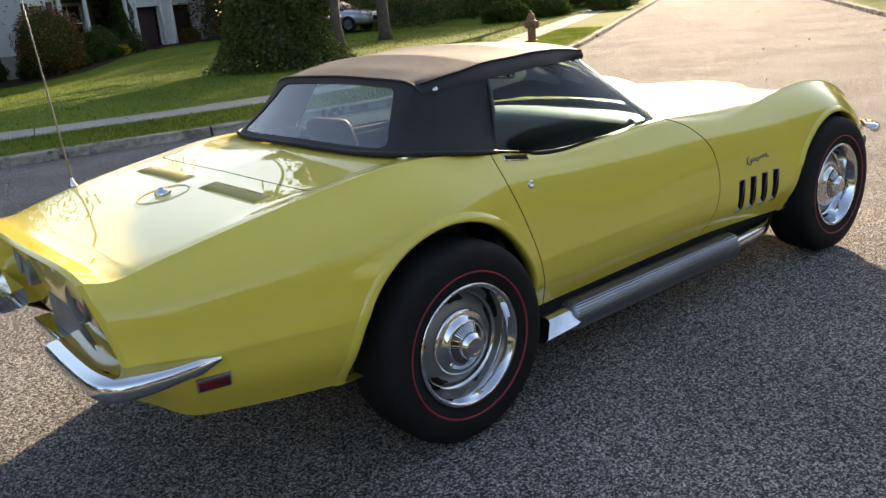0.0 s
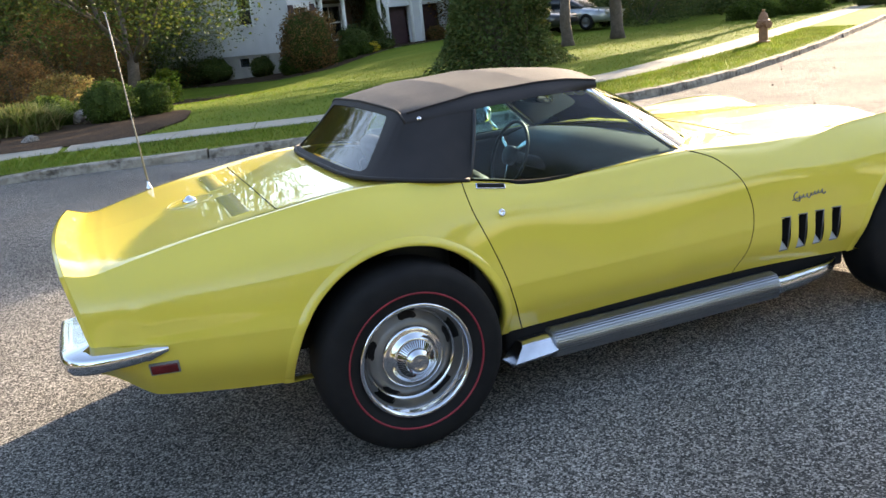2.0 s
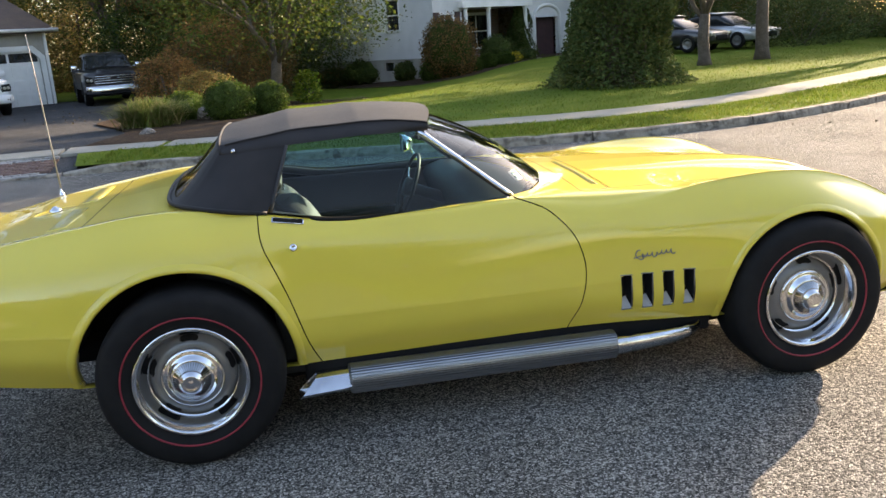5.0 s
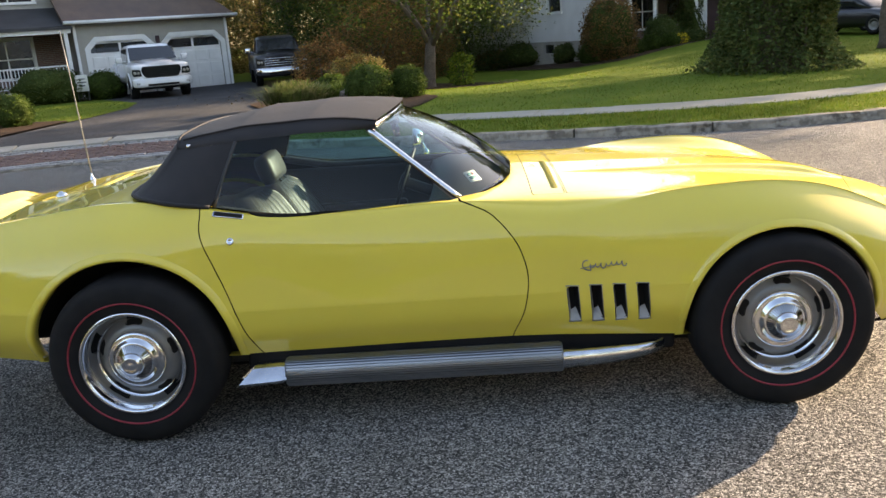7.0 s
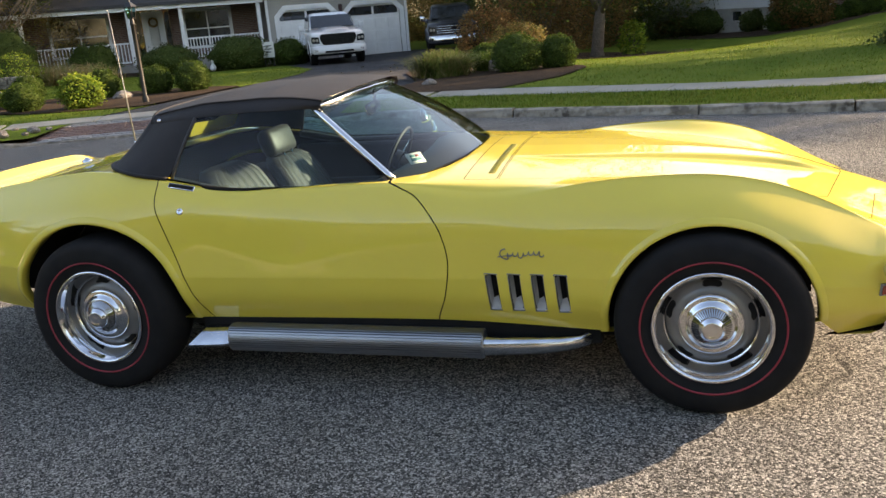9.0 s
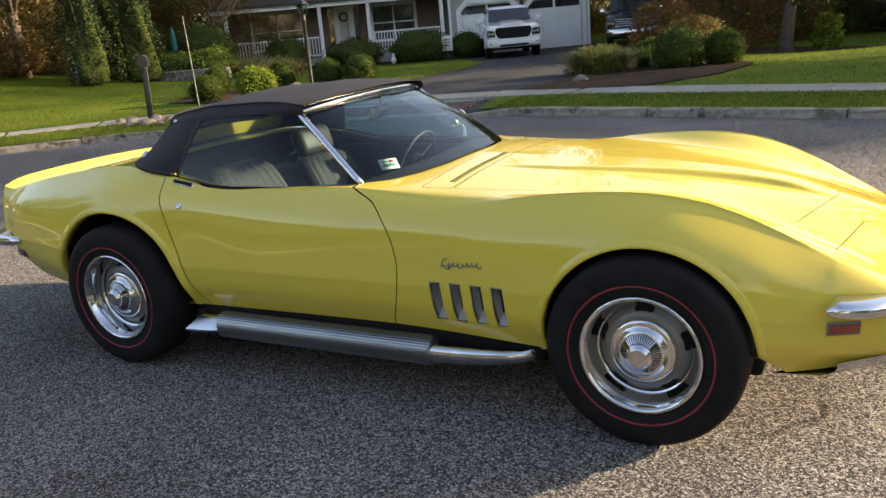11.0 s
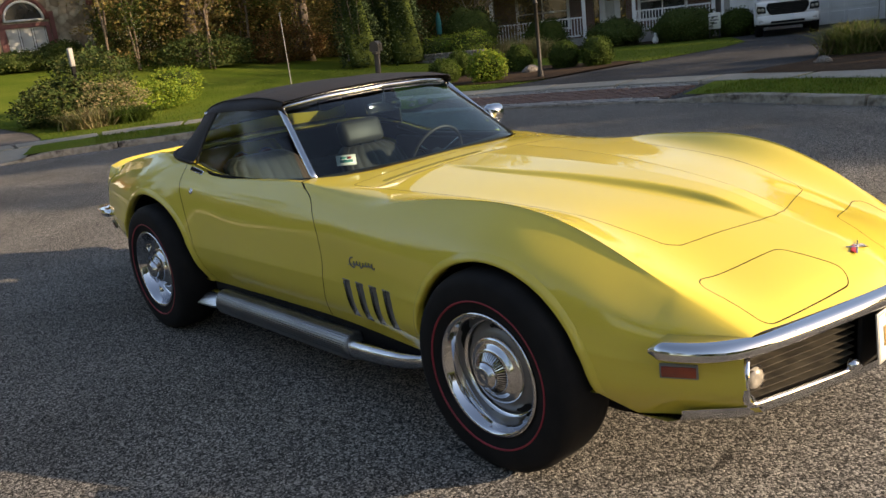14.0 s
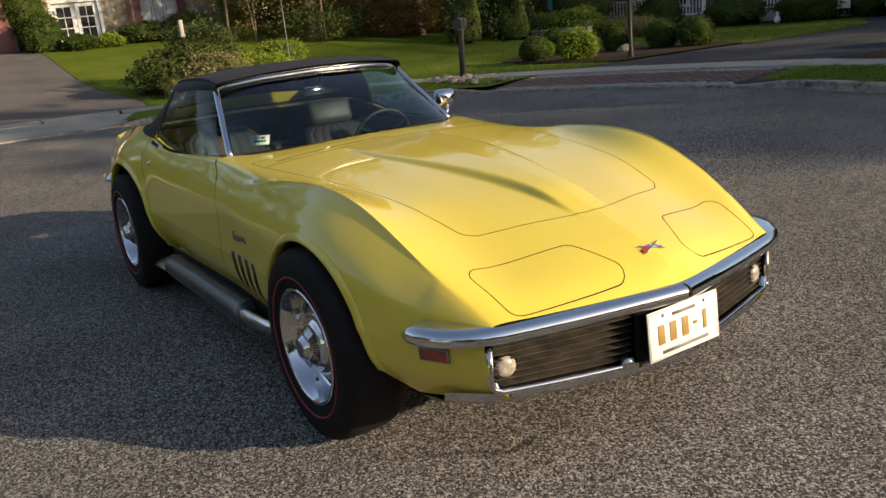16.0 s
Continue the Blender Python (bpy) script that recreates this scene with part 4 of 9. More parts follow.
# side exhaust pipes with ribbed covers
for s in (-1, 1):
    e = new("side_exhaust")
    e.parent = car
    tagged(e, "ribbed grey side exhaust with chrome ends")
    C = (0.755, 0.228)
    outline = []
    corner = [(0.010, 0.066), (0.044, 0.058), (0.064, 0.026), (0.066, -0.006), (0.054, -0.044), (0.02, -0.060)]
    line = catmull(corner, 40)
    n_r = 17
    for i, (a2, b2) in enumerate(line):
        ph = i / (len(line) - 1) * n_r
        d2 = 0.012 * (1 if (ph % 1) < 0.55 else 0) if ph < 12 else 0.008
        r0 = math.hypot(a2, b2)
        outline.append((C[0] + a2 * (1 + (d2 - 0.004) / r0), C[1] + b2 * (1 + (d2 - 0.004) / r0)))
    outline = [(0.72, 0.288)] + outline + [(0.70, 0.168)]
    bm = bmesh.new()
    # the cover falls a little towards the front
    fall = lambda x, z: z - (x + 0.668) * 0.003
    rows = [[(x, s * (C[0] + (y - C[0]) * k), fall(x, C[1] + (z - C[1]) * k)) for y, z in outline] for x, k in ((-0.675, 0.78), (-0.668, 0.87), (0.405, 0.87), (0.412, 0.78))]
    vs = grid(bm, rows)
    bm.faces.new(vs[0])
    bm.faces.new(vs[-1])
    bmesh.ops.recalc_face_normals(bm, faces=bm.faces[:])
    part("heat_shield", bm, PIPE, e, "finely ribbed dull metal cover", smooth=False)
    bm = bmesh.new()
    ring = [(0.045, 0.050), (0.058, 0.030), (0.060, 0.0), (0.045, -0.035), (0.0, -0.04), (-0.03, 0.0), (0.0, 0.05)]
    rows = []
    for x, k, dz, in2 in ((0.405, 0.80, -0.012, 0.0), (0.55, 0.74, -0.008, 0.004), (0.70, 0.64, -0.002, 0.016), (0.78, 0.56, 0.004, 0.04), (0.85, 0.5, 0.02, 0.10)):
        rows.append([(x, s * (C[0] - in2 + a2 * k), C[1] + dz + b2 * k) for a2, b2 in ring])
    vs = grid(bm, rows, closed=True)
    bm.faces.new(vs[-1])
    bmesh.ops.recalc_face_normals(bm, faces=bm.faces[:])
    bmesh.ops.subdivide_edges(bm, edges=bm.edges[:], cuts=1, smooth=0.6)
    part("front_pipe", bm, BRIGHT_PIPE, e, "bright front exhaust pipe")
    bm = bmesh.new()
    rows = []
    tip = [(0.016, 0.038), (0.036, 0.029), (0.068, -0.014), (0.062, -0.026), (-0.02, -0.026), (-0.03, 0.038)]
    for x, k, dz in ((-0.668, 0.92, 0.006), (-0.70, 1.0, 0.004), (-0.79, 1.05, -0.002)):
        rows.append([(x - (1.1 * (0.046 - b2) if x < -0.75 else 0), s * (C[0] + a2 * k), C[1] + dz + b2 * k) for a2, b2 in tip])
    vs = grid(bm, rows, closed=True)
    bmesh.ops.recalc_face_normals(bm, faces=bm.faces[:])
    bmesh.ops.solidify(bm, geom=bm.faces[:], thickness=0.004)
    part("tail_pipe", bm, BRIGHT_PIPE, e, "chrome exhaust tip", angle=35)

# fender gills: grey ducts behind the openings
DUCT = mat("pale_grey_duct", (0.42, 0.42, 0.41), 0.5, tint=(0.34, 0.34, 0.33), scale=15)
SLOTS = [(0.432 + 0.0875 * k, 0.480 + 0.0875 * k) for k in range(4)]
for s in (-1, 1):
    for x0, x1 in SLOTS:
        v = new("fender_gill")
        v.parent = car
        tagged(v, "slanted air outlet with grey trim")
        c, n = on_side((x0 + x1) / 2, 0.445, s)
        y = abs(c.y)
        bm = bmesh.new()
        # duct: floor rises outward, far wall dark
        pts = {"tl": (x0, 0.523), "tr": (x1, 0.521), "br": (x1 + 0.010, 0.371), "bl": (x0 + 0.012, 0.370)}
        rows = []
        outer = [Vector((a2, s * (abs(on_side(a2, b2, s)[0].y) - 0.001), b2)) for a2, b2 in (pts["tl"], pts["tr"], pts["br"], pts["bl"])]
        inner2 = [Vector((a2 + 0.0, s * (y - 0.05), b2)) for a2, b2 in ((x0 + 0.012, 0.518), (x0 + 0.036, 0.516), (x0 + 0.040, 0.42), (x0 + 0.022, 0.41))]
        vo = [bm.verts.new(q2) for q2 in outer]
        vi = [bm.verts.new(q2) for q2 in inner2]
        for i in (2, 3):
            bm.faces.new((vo[i], vo[(i + 1) % 4], vi[(i + 1) % 4], vi[i]))
        part("duct_floor", bm, DUCT, v, "pale grey duct floor", smooth=False)
        bm = bmesh.new()
        vo = [bm.verts.new(q2) for q2 in outer]
        vi = [bm.verts.new(q2) for q2 in inner2]
        for i in (0, 1):
            bm.faces.new((vo[i], vo[(i + 1) % 4], vi[(i + 1) % 4], vi[i]))
        part("duct_wall", bm, DARK, v, smooth=False)
        bm = bmesh.new()
        bm.faces.new([bm.verts.new(q2) for q2 in inner2])
        part("duct_end", bm, DARK, v, smooth=False)
        bm = bmesh.new()
        loop = outer + [outer[0]]
        for a2, b2 in zip(loop, loop[1:]):
            tube(bm, [a2, b2], 0.0028, 6)
        part("gill_trim", bm, RIM, v)
    # script badge: a tall swash, then low joined waves on a slant
    bm = bmesh.new()
    stroke = []
    for t in np.linspace(0, 1, 22):
        a = 5.2 * t + 0.6
        stroke.append(on_side(0.506 + 0.014 * math.cos(a) + 0.010 * t, 0.612 - 0.026 * t + 0.010 * math.sin(a), s, 0.003)[0])
    for t in np.linspace(0, 1, 90):
        x = 0.520 + 0.138 * t + 0.004 * math.sin(t * 44 + 1.2)
        z = 0.596 + 0.0075 * math.sin(t * 44) + 0.010 * t - 0.008 * max(0.0, math.sin(t * 11 - 3.0)) ** 4
        stroke.append(on_side(x, z, s, 0.003)[0])
    tube(bm, stroke, 0.0023, 6)
    under = [on_side(0.488 + 0.06 * t, 0.588 + 0.010 * t, s, 0.003)[0] for t in np.linspace(0, 1, 8)]
    tube(bm, under, 0.0018, 6)
    part("script_badge", bm, GREY_TRIM, car, "dark chrome script badge, as plain strokes")
    # flush door handle and lock
    h = new("door_handle")
    h.parent = car
    tagged(h, "flush chrome press-plate door handle")
    p, n = on_top(-0.842, s * 0.706, 0.000)
    q1, q2 = on_top(-0.897, s * 0.706)[0], on_top(-0.785, s * 0.703)[0]
    m = seat_on(p, n, (q2 - q1).normalized())
    bm = boxed(-0.060, -0.0125, -0.006, 0.060, 0.0125, 0.0035, 0.004, m=m)
    part("surround", bm, CHROME, h)
    bm = boxed(-0.055, -0.0085, 0.002, 0.055, 0.0085, 0.0048, 0.001, m=m)
    part("flap", bm, DARK, h)
    p, n = on_side(-0.832, 0.774, s, 0.0)
    bm = bmesh.new()
    spin(bm, [(0.0145, -0.002), (0.0145, 0.004), (0.011, 0.0065), (0.007, 0.0065), (0.006, 0.005), (0.0, 0.005)], 24, seat_on(p, n))
    part("door_lock", bm, CHROME, car, "chrome lock cylinder")

# cowl louvres
cw = new("cowl_louvres")
cw.parent = car
tagged(cw, "row of fine slots in the cowl panel")
bm = bmesh.new()
for k in range(44):
    y = -0.525 + 0.0125 * k
    p, n = on_top(0.43, y, 0.001)
    box(bm, -0.014, -0.0016, -0.002, 0.014, 0.0016, 0.0008, m=seat_on(p, n))
part("slot_row", bm, mesh_grey, cw)

# driver's door mirror
mr = new("door_mirror")
mr.parent = car
tagged(mr, "chrome door mirror on a stalk")
bm = bmesh.new()
rows = []
for x, k in ((0.02, 0.15), (0.012, 0.6), (-0.01, 0.9), (-0.035, 1.0), (-0.04, 0.96)):
    rows.append([(-0.16 + x, 0.745 + 0.065 * k * math.copysign(abs(math.cos(a)) ** 0.5, math.cos(a)), 0.940 + 0.048 * k * math.copysign(abs(math.sin(a)) ** 0.5, math.sin(a))) for a in np.linspace(0, 2 * math.pi, 20, endpoint=False)])
vs = grid(bm, rows, closed=True)
bm.faces.new(vs[0])
bmesh.ops.recalc_face_normals(bm, faces=bm.faces[:])
part("mirror_shell", bm, CHROME, mr)
bm = bmesh.new()
bm.faces.new([bm.verts.new((-0.197, 0.745 + 0.061 * math.copysign(abs(math.cos(a)) ** 0.5, math.cos(a)), 0.940 + 0.044 * math.copysign(abs(math.sin(a)) ** 0.5, math.sin(a)))) for a in np.linspace(0, 2 * math.pi, 20, endpoint=False)])
part("mirror_glass", bm, CHROME, mr)
bm = bmesh.new()
tube(bm, [(-0.13, 0.70, 0.846), (-0.14, 0.725, 0.875), (-0.155, 0.742, 0.905)], [0.018, 0.010, 0.011], 10)
part("mirror_stalk", bm, CHROME, mr)

# cabin
bm = boxed(-1.2, -0.66, 0.24, 0.2, 0.66, 0.28, 0.01)
part("cabin_floor", bm, BLACK, car)
bm = boxed(-1.25, -0.60, 0.28, -0.97, 0.60, 0.74, 0.05)
part("rear_shelf", bm, BLACK, car)
for s in (-1, 1):
    bm = boxed(-0.93, s * 0.655 - 0.03, 0.30, 0.10, s * 0.655 + 0.03, 0.82, 0.02)
    part("door_card", bm, BLACK, car)
    bm = boxed(-0.75, s * 0.60 - 0.03, 0.58, -0.25, s * 0.60 + 0.03, 0.63, 0.015)
    part("armrest", bm, BLACK, car)
bm = bmesh.new()
rows = []
for y in np.linspace(-0.62, 0.62, 20):
    f = 0.20 * (1 - (y / 0.66) ** 2)
    rows.append([(0.04 + f, y, 0.850), (-0.03 + 0.6 * f, y, 0.852), (-0.10 + 0.3 * f, y, 0.828), (-0.12 + 0.2 * f, y, 0.79), (-0.06 + 0.2 * f, y, 0.60), (0.05, y, 0.50)])
grid(bm, rows)
part("dashboard", bm, BLACK, car, "black padded dashboard")
bm = boxed(-0.85, -0.12, 0.28, 0.05, 0.12, 0.50, 0.03)
part("centre_console", bm, BLACK, car)
st = new("steering_wheel")
st.parent = car
tagged(st, "thin three-spoke steering wheel with bright spokes")
SM = pose(-0.24, 0.345, 0.765, 0, -68, 0)
bm = bmesh.new()
tube(bm, [SM @ Vector((0.172 * math.cos(a), 0.172 * math.sin(a), 0)) for a in np.linspace(0, 2 * math.pi, 49)], 0.009, 8, cap=False)
part("rim", bm, BLACK, st)
for a in (0, 120, 240):
    bm = boxed(0.03, -0.014, -0.004, 0.168, 0.014, 0.002, 0.002, m=SM @ pose(0, 0, 0.0, 0, 0, a + 180))
    part("spoke", bm, CHROME, st)
bm = bmesh.new()
spin(bm, [(0.05, -0.02), (0.048, 0.015), (0.03, 0.022), (0.0, 0.024)], 24, SM)
part("hub", bm, BLACK, st)
bm = bmesh.new()
tube(bm, [SM @ Vector((0, 0, -0.02)), SM @ Vector((0, 0, -0.25))], 0.03, 12)
part("column", bm, BLACK, st)
rv = new("rear_view_mirror")
rv.parent = car
tagged(rv, "bright rear-view mirror on the windscreen header")
bm = boxed(-0.015, -0.115, -0.028, 0.015, 0.115, 0.028, 0.012, m=pose(-0.235, 0.03, 1.072, 0, -8, 8))
part("mirror_case", bm, CHROME, rv)
bm = bmesh.new()
tube(bm, [(-0.225, 0.03, 1.09), (-0.22, 0.03, 1.16)], 0.008, 8)
part("mirror_stem", bm, CHROME, rv)
for s in (-1, 1):
    seat = new("seat")
    seat.parent = car
    tagged(seat, "pleated black vinyl bucket seat" + (" with headrest" if s > 0 else ""))
    y0 = s * 0.365
    bm = bmesh.new()
    rows = []
    for t in np.linspace(0, 1, 14):
        x, z = -0.12 - 0.50 * t, 0.45 - 0.06 * t
        rows.append([(x, y0 + a2, z + b2 - 0.05 * (t < 0.08)) for a2, b2 in ((-0.235, -0.16), (-0.24, 0.0), (-0.20, 0.03), (-0.10, 0.012), (0, 0.008), (0.10, 0.012), (0.20, 0.03), (0.24, 0.0), (0.235, -0.16))])
    grid(bm, rows)
    part("cushion", bm, LEATHER, seat)
    bm = bmesh.new()
    rows = []
    top_z = 0.875 if s > 0 else 0.862
    for t in np.linspace(0, 1, 26):
        z = 0.37 + (top_z - 0.43) * t if s > 0 else 0.42 + 0.467 * t
        x = (-0.56 if s > 0 else -0.51) - 0.24 * t - 0.03 * t * t
        w = 0.235 - 0.035 * t ** 3 - 0.05 * max(0, t - 0.93) / 0.07
        back = 0.02 * max(0, t - 0.9) / 0.1
        r2 = []
        for u in np.linspace(-1, 1, 61):
            pleat = 0.010 * abs(math.sin(u * math.pi * 3.5)) ** 0.6 if abs(u) < 0.86 else 0.022
            r2.append((x + pleat - 0.05 * abs(u) ** 6 - back, y0 + u * w, z))
        r2 += [(x - 0.09, y0 + w * 0.96, z), (x - 0.11, y0, z), (x - 0.09, y0 - w * 0.96, z)]
        rows.append(r2)
    vs = grid(bm, rows, closed=True)
    bm.faces.new(vs[-1])
    bmesh.ops.recalc_face_normals(bm, faces=bm.faces[:])
    part("backrest", bm, LEATHER, seat, "vertically pleated backrest")
    if s > 0:
        m = pose(-0.915, y0, 0.885, 0, -18, 0)
        bm = boxed(-0.045, -0.145, -0.075, 0.045, 0.145, 0.075, 0.035, m=m)
        part("headrest", bm, LEATHER, seat)
        bm = bmesh.new()
        for a2 in (-0.05, 0.05):
            tube(bm, [(-0.84, y0 + a2, 0.78), (-0.87, y0 + a2, 0.84)], 0.006, 6)
        part("headrest_post", bm, CHROME, seat)
# permit sticker inside the windscreen
STICKER_TEAL = mat("sticker_teal", (0.04, 0.22, 0.20), 0.5, tint=(0.03, 0.17, 0.15), scale=30)
stk = new("screen_sticker")
stk.parent = car
tagged(stk, "small white sticker with teal and red bars inside the windscreen")
m = pose(0.098, -0.475, 0.905, 0, 0, 0)
ws_n = Vector((0.62, -0.35, 0.70)).normalized()
m = seat_on(Vector((0.105, -0.470, 0.912)), ws_n, Vector((0.55, 0.83, 0)).normalized())
bm = boxed(-0.042, -0.027, -0.001, 0.042, 0.027, 0.001, m=m)
part("sticker", bm, PLATE, stk)
for x, y, w, h, material in ((-0.012, 0.011, 0.013, 0.006, STICKER_TEAL), (0.014, 0.011, 0.009, 0.006, EMBLEM_RED), (0.0, -0.007, 0.028, 0.007, STICKER_TEAL)):
    bm = boxed(x - w, y - h, 0.0008, x + w, y + h, 0.0022, m=m)
    part("sticker_bar", bm, material, stk)

# ---- materials of the street ----
def speckled(name, base, chips, dark, scale, rough=0.95, bump=0.5, cracked=False):
    """Stone chips set in a binder: cells of mixed tone, with larger worn patches."""
    m = bpy.data.materials.new(name)
    m.use_nodes = True
    n, l = m.node_tree.nodes, m.node_tree.links
    b = n["Principled BSDF"]
    b.inputs["Roughness"].default_value = rough
    b.inputs["Specular IOR Level"].default_value = 0.12
    tc = n.new("ShaderNodeTexCoord")
    v = n.new("ShaderNodeTexVoronoi")
    v.inputs["Scale"].default_value = scale
    wob = n.new("ShaderNodeTexNoise")
    wob.inputs["Scale"].default_value = scale * 0.7
    mixv = n.new("ShaderNodeMix")
    mixv.data_type = "VECTOR"
    mixv.inputs[0].default_value = 0.012
    l.new(tc.outputs["Object"], wob.inputs["Vector"])
    l.new(tc.outputs["Object"], mixv.inputs[4])
    l.new(wob.outputs[1], mixv.inputs[5])
    l.new(mixv.outputs[1], v.inputs["Vector"])
    ramp = n.new("ShaderNodeValToRGB")
    e = ramp.color_ramp.elements
    e[0].position, e[0].color = 0.0, (*dark, 1)
    e[1].position, e[1].color = 1.0, (*chips, 1)
    k = e.new(0.45)
    k.color = (*base, 1)
    k = e.new(0.8)
    k.color = (*[0.5 * (p + q) for p, q in zip(base, chips)], 1)
    sep = n.new("ShaderNodeSeparateColor")
    l.new(v.outputs["Color"], sep.inputs[0])
    l.new(sep.outputs[0], ramp.inputs[0])
    # the binder darkens the joints between chips
    ed = n.new("ShaderNodeMapRange")
    ed.inputs[1].default_value, ed.inputs[2].default_value = 0.25, 0.75
    ed.inputs[3].default_value, ed.inputs[4].default_value = 1.05, 0.72
    l.new(v.outputs["Distance"], ed.inputs[0])
    big = n.new("ShaderNodeTexNoise")
    big.inputs["Scale"].default_value, big.inputs["Detail"].default_value = 0.7, 5
    l.new(tc.outputs["Object"], big.inputs["Vector"])
    br = n.new("ShaderNodeMapRange")
    br.inputs[1].default_value, br.inputs[2].default_value = 0.35, 0.65
    br.inputs[3].default_value, br.inputs[4].default_value = 0.8, 1.15
    l.new(big.outputs[0], br.inputs[0])
    mul = n.new("ShaderNodeMath")
    mul.operation = "MULTIPLY"
    l.new(ed.outputs[0], mul.inputs[0])
    l.new(br.outputs[0], mul.inputs[1])
    sc = n.new("ShaderNodeVectorMath")
    sc.operation = "SCALE"
    l.new(ramp.outputs[0], sc.inputs[0])
    l.new(mul.outputs[0], sc.inputs["Scale"])
    out = sc.outputs[0]
    if cracked:
        # thin wandering cracks, here and there
        cw = n.new("ShaderNodeTexNoise")
        cw.inputs["Scale"].default_value, cw.inputs["Detail"].default_value = 2.2, 6
        l.new(tc.outputs["Object"], cw.inputs["Vector"])
        cm = n.new("ShaderNodeMix")
        cm.data_type = "VECTOR"
        cm.inputs[0].default_value = 0.16
        l.new(tc.outputs["Object"], cm.inputs[4])
        l.new(cw.outputs[1], cm.inputs[5])
        cv = n.new("ShaderNodeTexVoronoi")
        cv.feature = "DISTANCE_TO_EDGE"
        cv.inputs["Scale"].default_value = 0.42
        l.new(cm.outputs[1], cv.inputs["Vector"])
        ck = n.new("ShaderNodeMapRange")
        ck.inputs[1].default_value, ck.inputs[2].default_value = 0.0012, 0.0042
        ck.inputs[3].default_value, ck.inputs[4].default_value = 0.45, 1.0
        l.new(cv.outputs["Distance"], ck.inputs[0])
        gate = n.new("ShaderNodeMapRange")
        gate.inputs[1].default_value, gate.inputs[2].default_value = 0.56, 0.62
        l.new(big.outputs[0], gate.inputs[0])
        cg = n.new("ShaderNodeMix")
        cg.inputs[2].default_value = 1.0
        l.new(gate.outputs[0], cg.inputs[0])
        l.new(ck.outputs[0], cg.inputs[3])
        cs = n.new("ShaderNodeVectorMath")
        cs.operation = "SCALE"
        l.new(out, cs.inputs[0])
        l.new(cg.outputs[0], cs.inputs["Scale"])
        out = cs.outputs[0]
    l.new(out, b.inputs["Base Color"])
    bp = n.new("ShaderNodeBump")
    bp.inputs["Strength"].default_value, bp.inputs["Distance"].default_value = bump, 0.005
    add = n.new("ShaderNodeMath")
    add.operation = "SUBTRACT"
    l.new(sep.outputs[1], add.inputs[0])
    l.new(v.outputs["Distance"], add.inputs[1])
    l.new(add.outputs[0], bp.inputs["Height"])
    l.new(bp.outputs[0], b.inputs["Normal"])
    return m


def leafy(name, colours, rough=0.7, through=0.45):
    """Leaves: each one its own tone, some light passing through."""
    m = bpy.data.materials.new(name)
    m.use_nodes = True
    n, l = m.node_tree.nodes, m.node_tree.links
    b = n["Principled BSDF"]
    b.inputs["Roughness"].default_value = rough
    b.inputs["Specular IOR Level"].default_value = 0.2
    geo = n.new("ShaderNodeNewGeometry")
    ramp = n.new("ShaderNodeValToRGB")
    ramp.color_ramp.interpolation = "CONSTANT"
    e = ramp.color_ramp.elements
    e[0].position, e[0].color = 0.0, (*colours[0], 1)
    e[1].position, e[1].color = 1.0 / len(colours), (*colours[min(1, len(colours) - 1)], 1)
    for i in range(2, len(colours)):
        e.new(i / len(colours)).color = (*colours[i], 1)
    l.new(geo.outputs["Random Per Island"], ramp.inputs[0])
    tc = n.new("ShaderNodeTexCoord")
    no = n.new("ShaderNodeTexNoise")
    no.inputs["Scale"].default_value = 1.3
    l.new(tc.outputs["Object"], no.inputs["Vector"])
    mr = n.new("ShaderNodeMapRange")
    mr.inputs[1].default_value, mr.inputs[2].default_value, mr.inputs[3].default_value, mr.inputs[4].default_value = 0.3, 0.7, 0.7, 1.3
    l.new(no.outputs[0], mr.inputs[0])
    sc = n.new("ShaderNodeVectorMath")
    sc.operation = "SCALE"
    l.new(ramp.outputs[0], sc.inputs[0])
    l.new(mr.outputs[0], sc.inputs["Scale"])
    l.new(sc.outputs[0], b.inputs["Base Color"])
    tr = n.new("ShaderNodeBsdfTranslucent")
    l.new(sc.outputs[0], tr.inputs[0])
    mx = n.new("ShaderNodeMixShader")
    mx.inputs[0].default_value = through
    l.new(b.outputs[0], mx.inputs[1])
    l.new(tr.outputs[0], mx.inputs[2])
    l.new(mx.outputs[0], n["Material Output"].inputs[0])
    return m


def striped(name, colour, tint, pitch, depth=0.4, rough=0.7, axis=2):
    """Boards or shingles in courses, with a shadow line at each."""
    m = mat(name, colour, rough, tint=tint, scale=1.5, fine=tint, fine_scale=25)
    n, l = m.node_tree.nodes, m.node_tree.links
    tc = n.new("ShaderNodeTexCoord")
    sp = n.new("ShaderNodeSeparateXYZ")
    l.new(tc.outputs["Object"], sp.inputs[0])
    d = n.new("ShaderNodeMath")
    d.operation, d.inputs[1].default_value = "DIVIDE", pitch
    l.new(sp.outputs[axis], d.inputs[0])
    f = n.new("ShaderNodeMath")
    f.operation = "FRACT"
    l.new(d.outputs[0], f.inputs[0])
    bp = n.new("ShaderNodeBump")
    bp.inputs["Strength"].default_value, bp.inputs["Distance"].default_value = depth, 0.03
    bp.invert = True
    l.new(f.outputs[0], bp.inputs["Height"])
    l.new(bp.outputs[0], n["Principled BSDF"].inputs["Normal"])
    return m


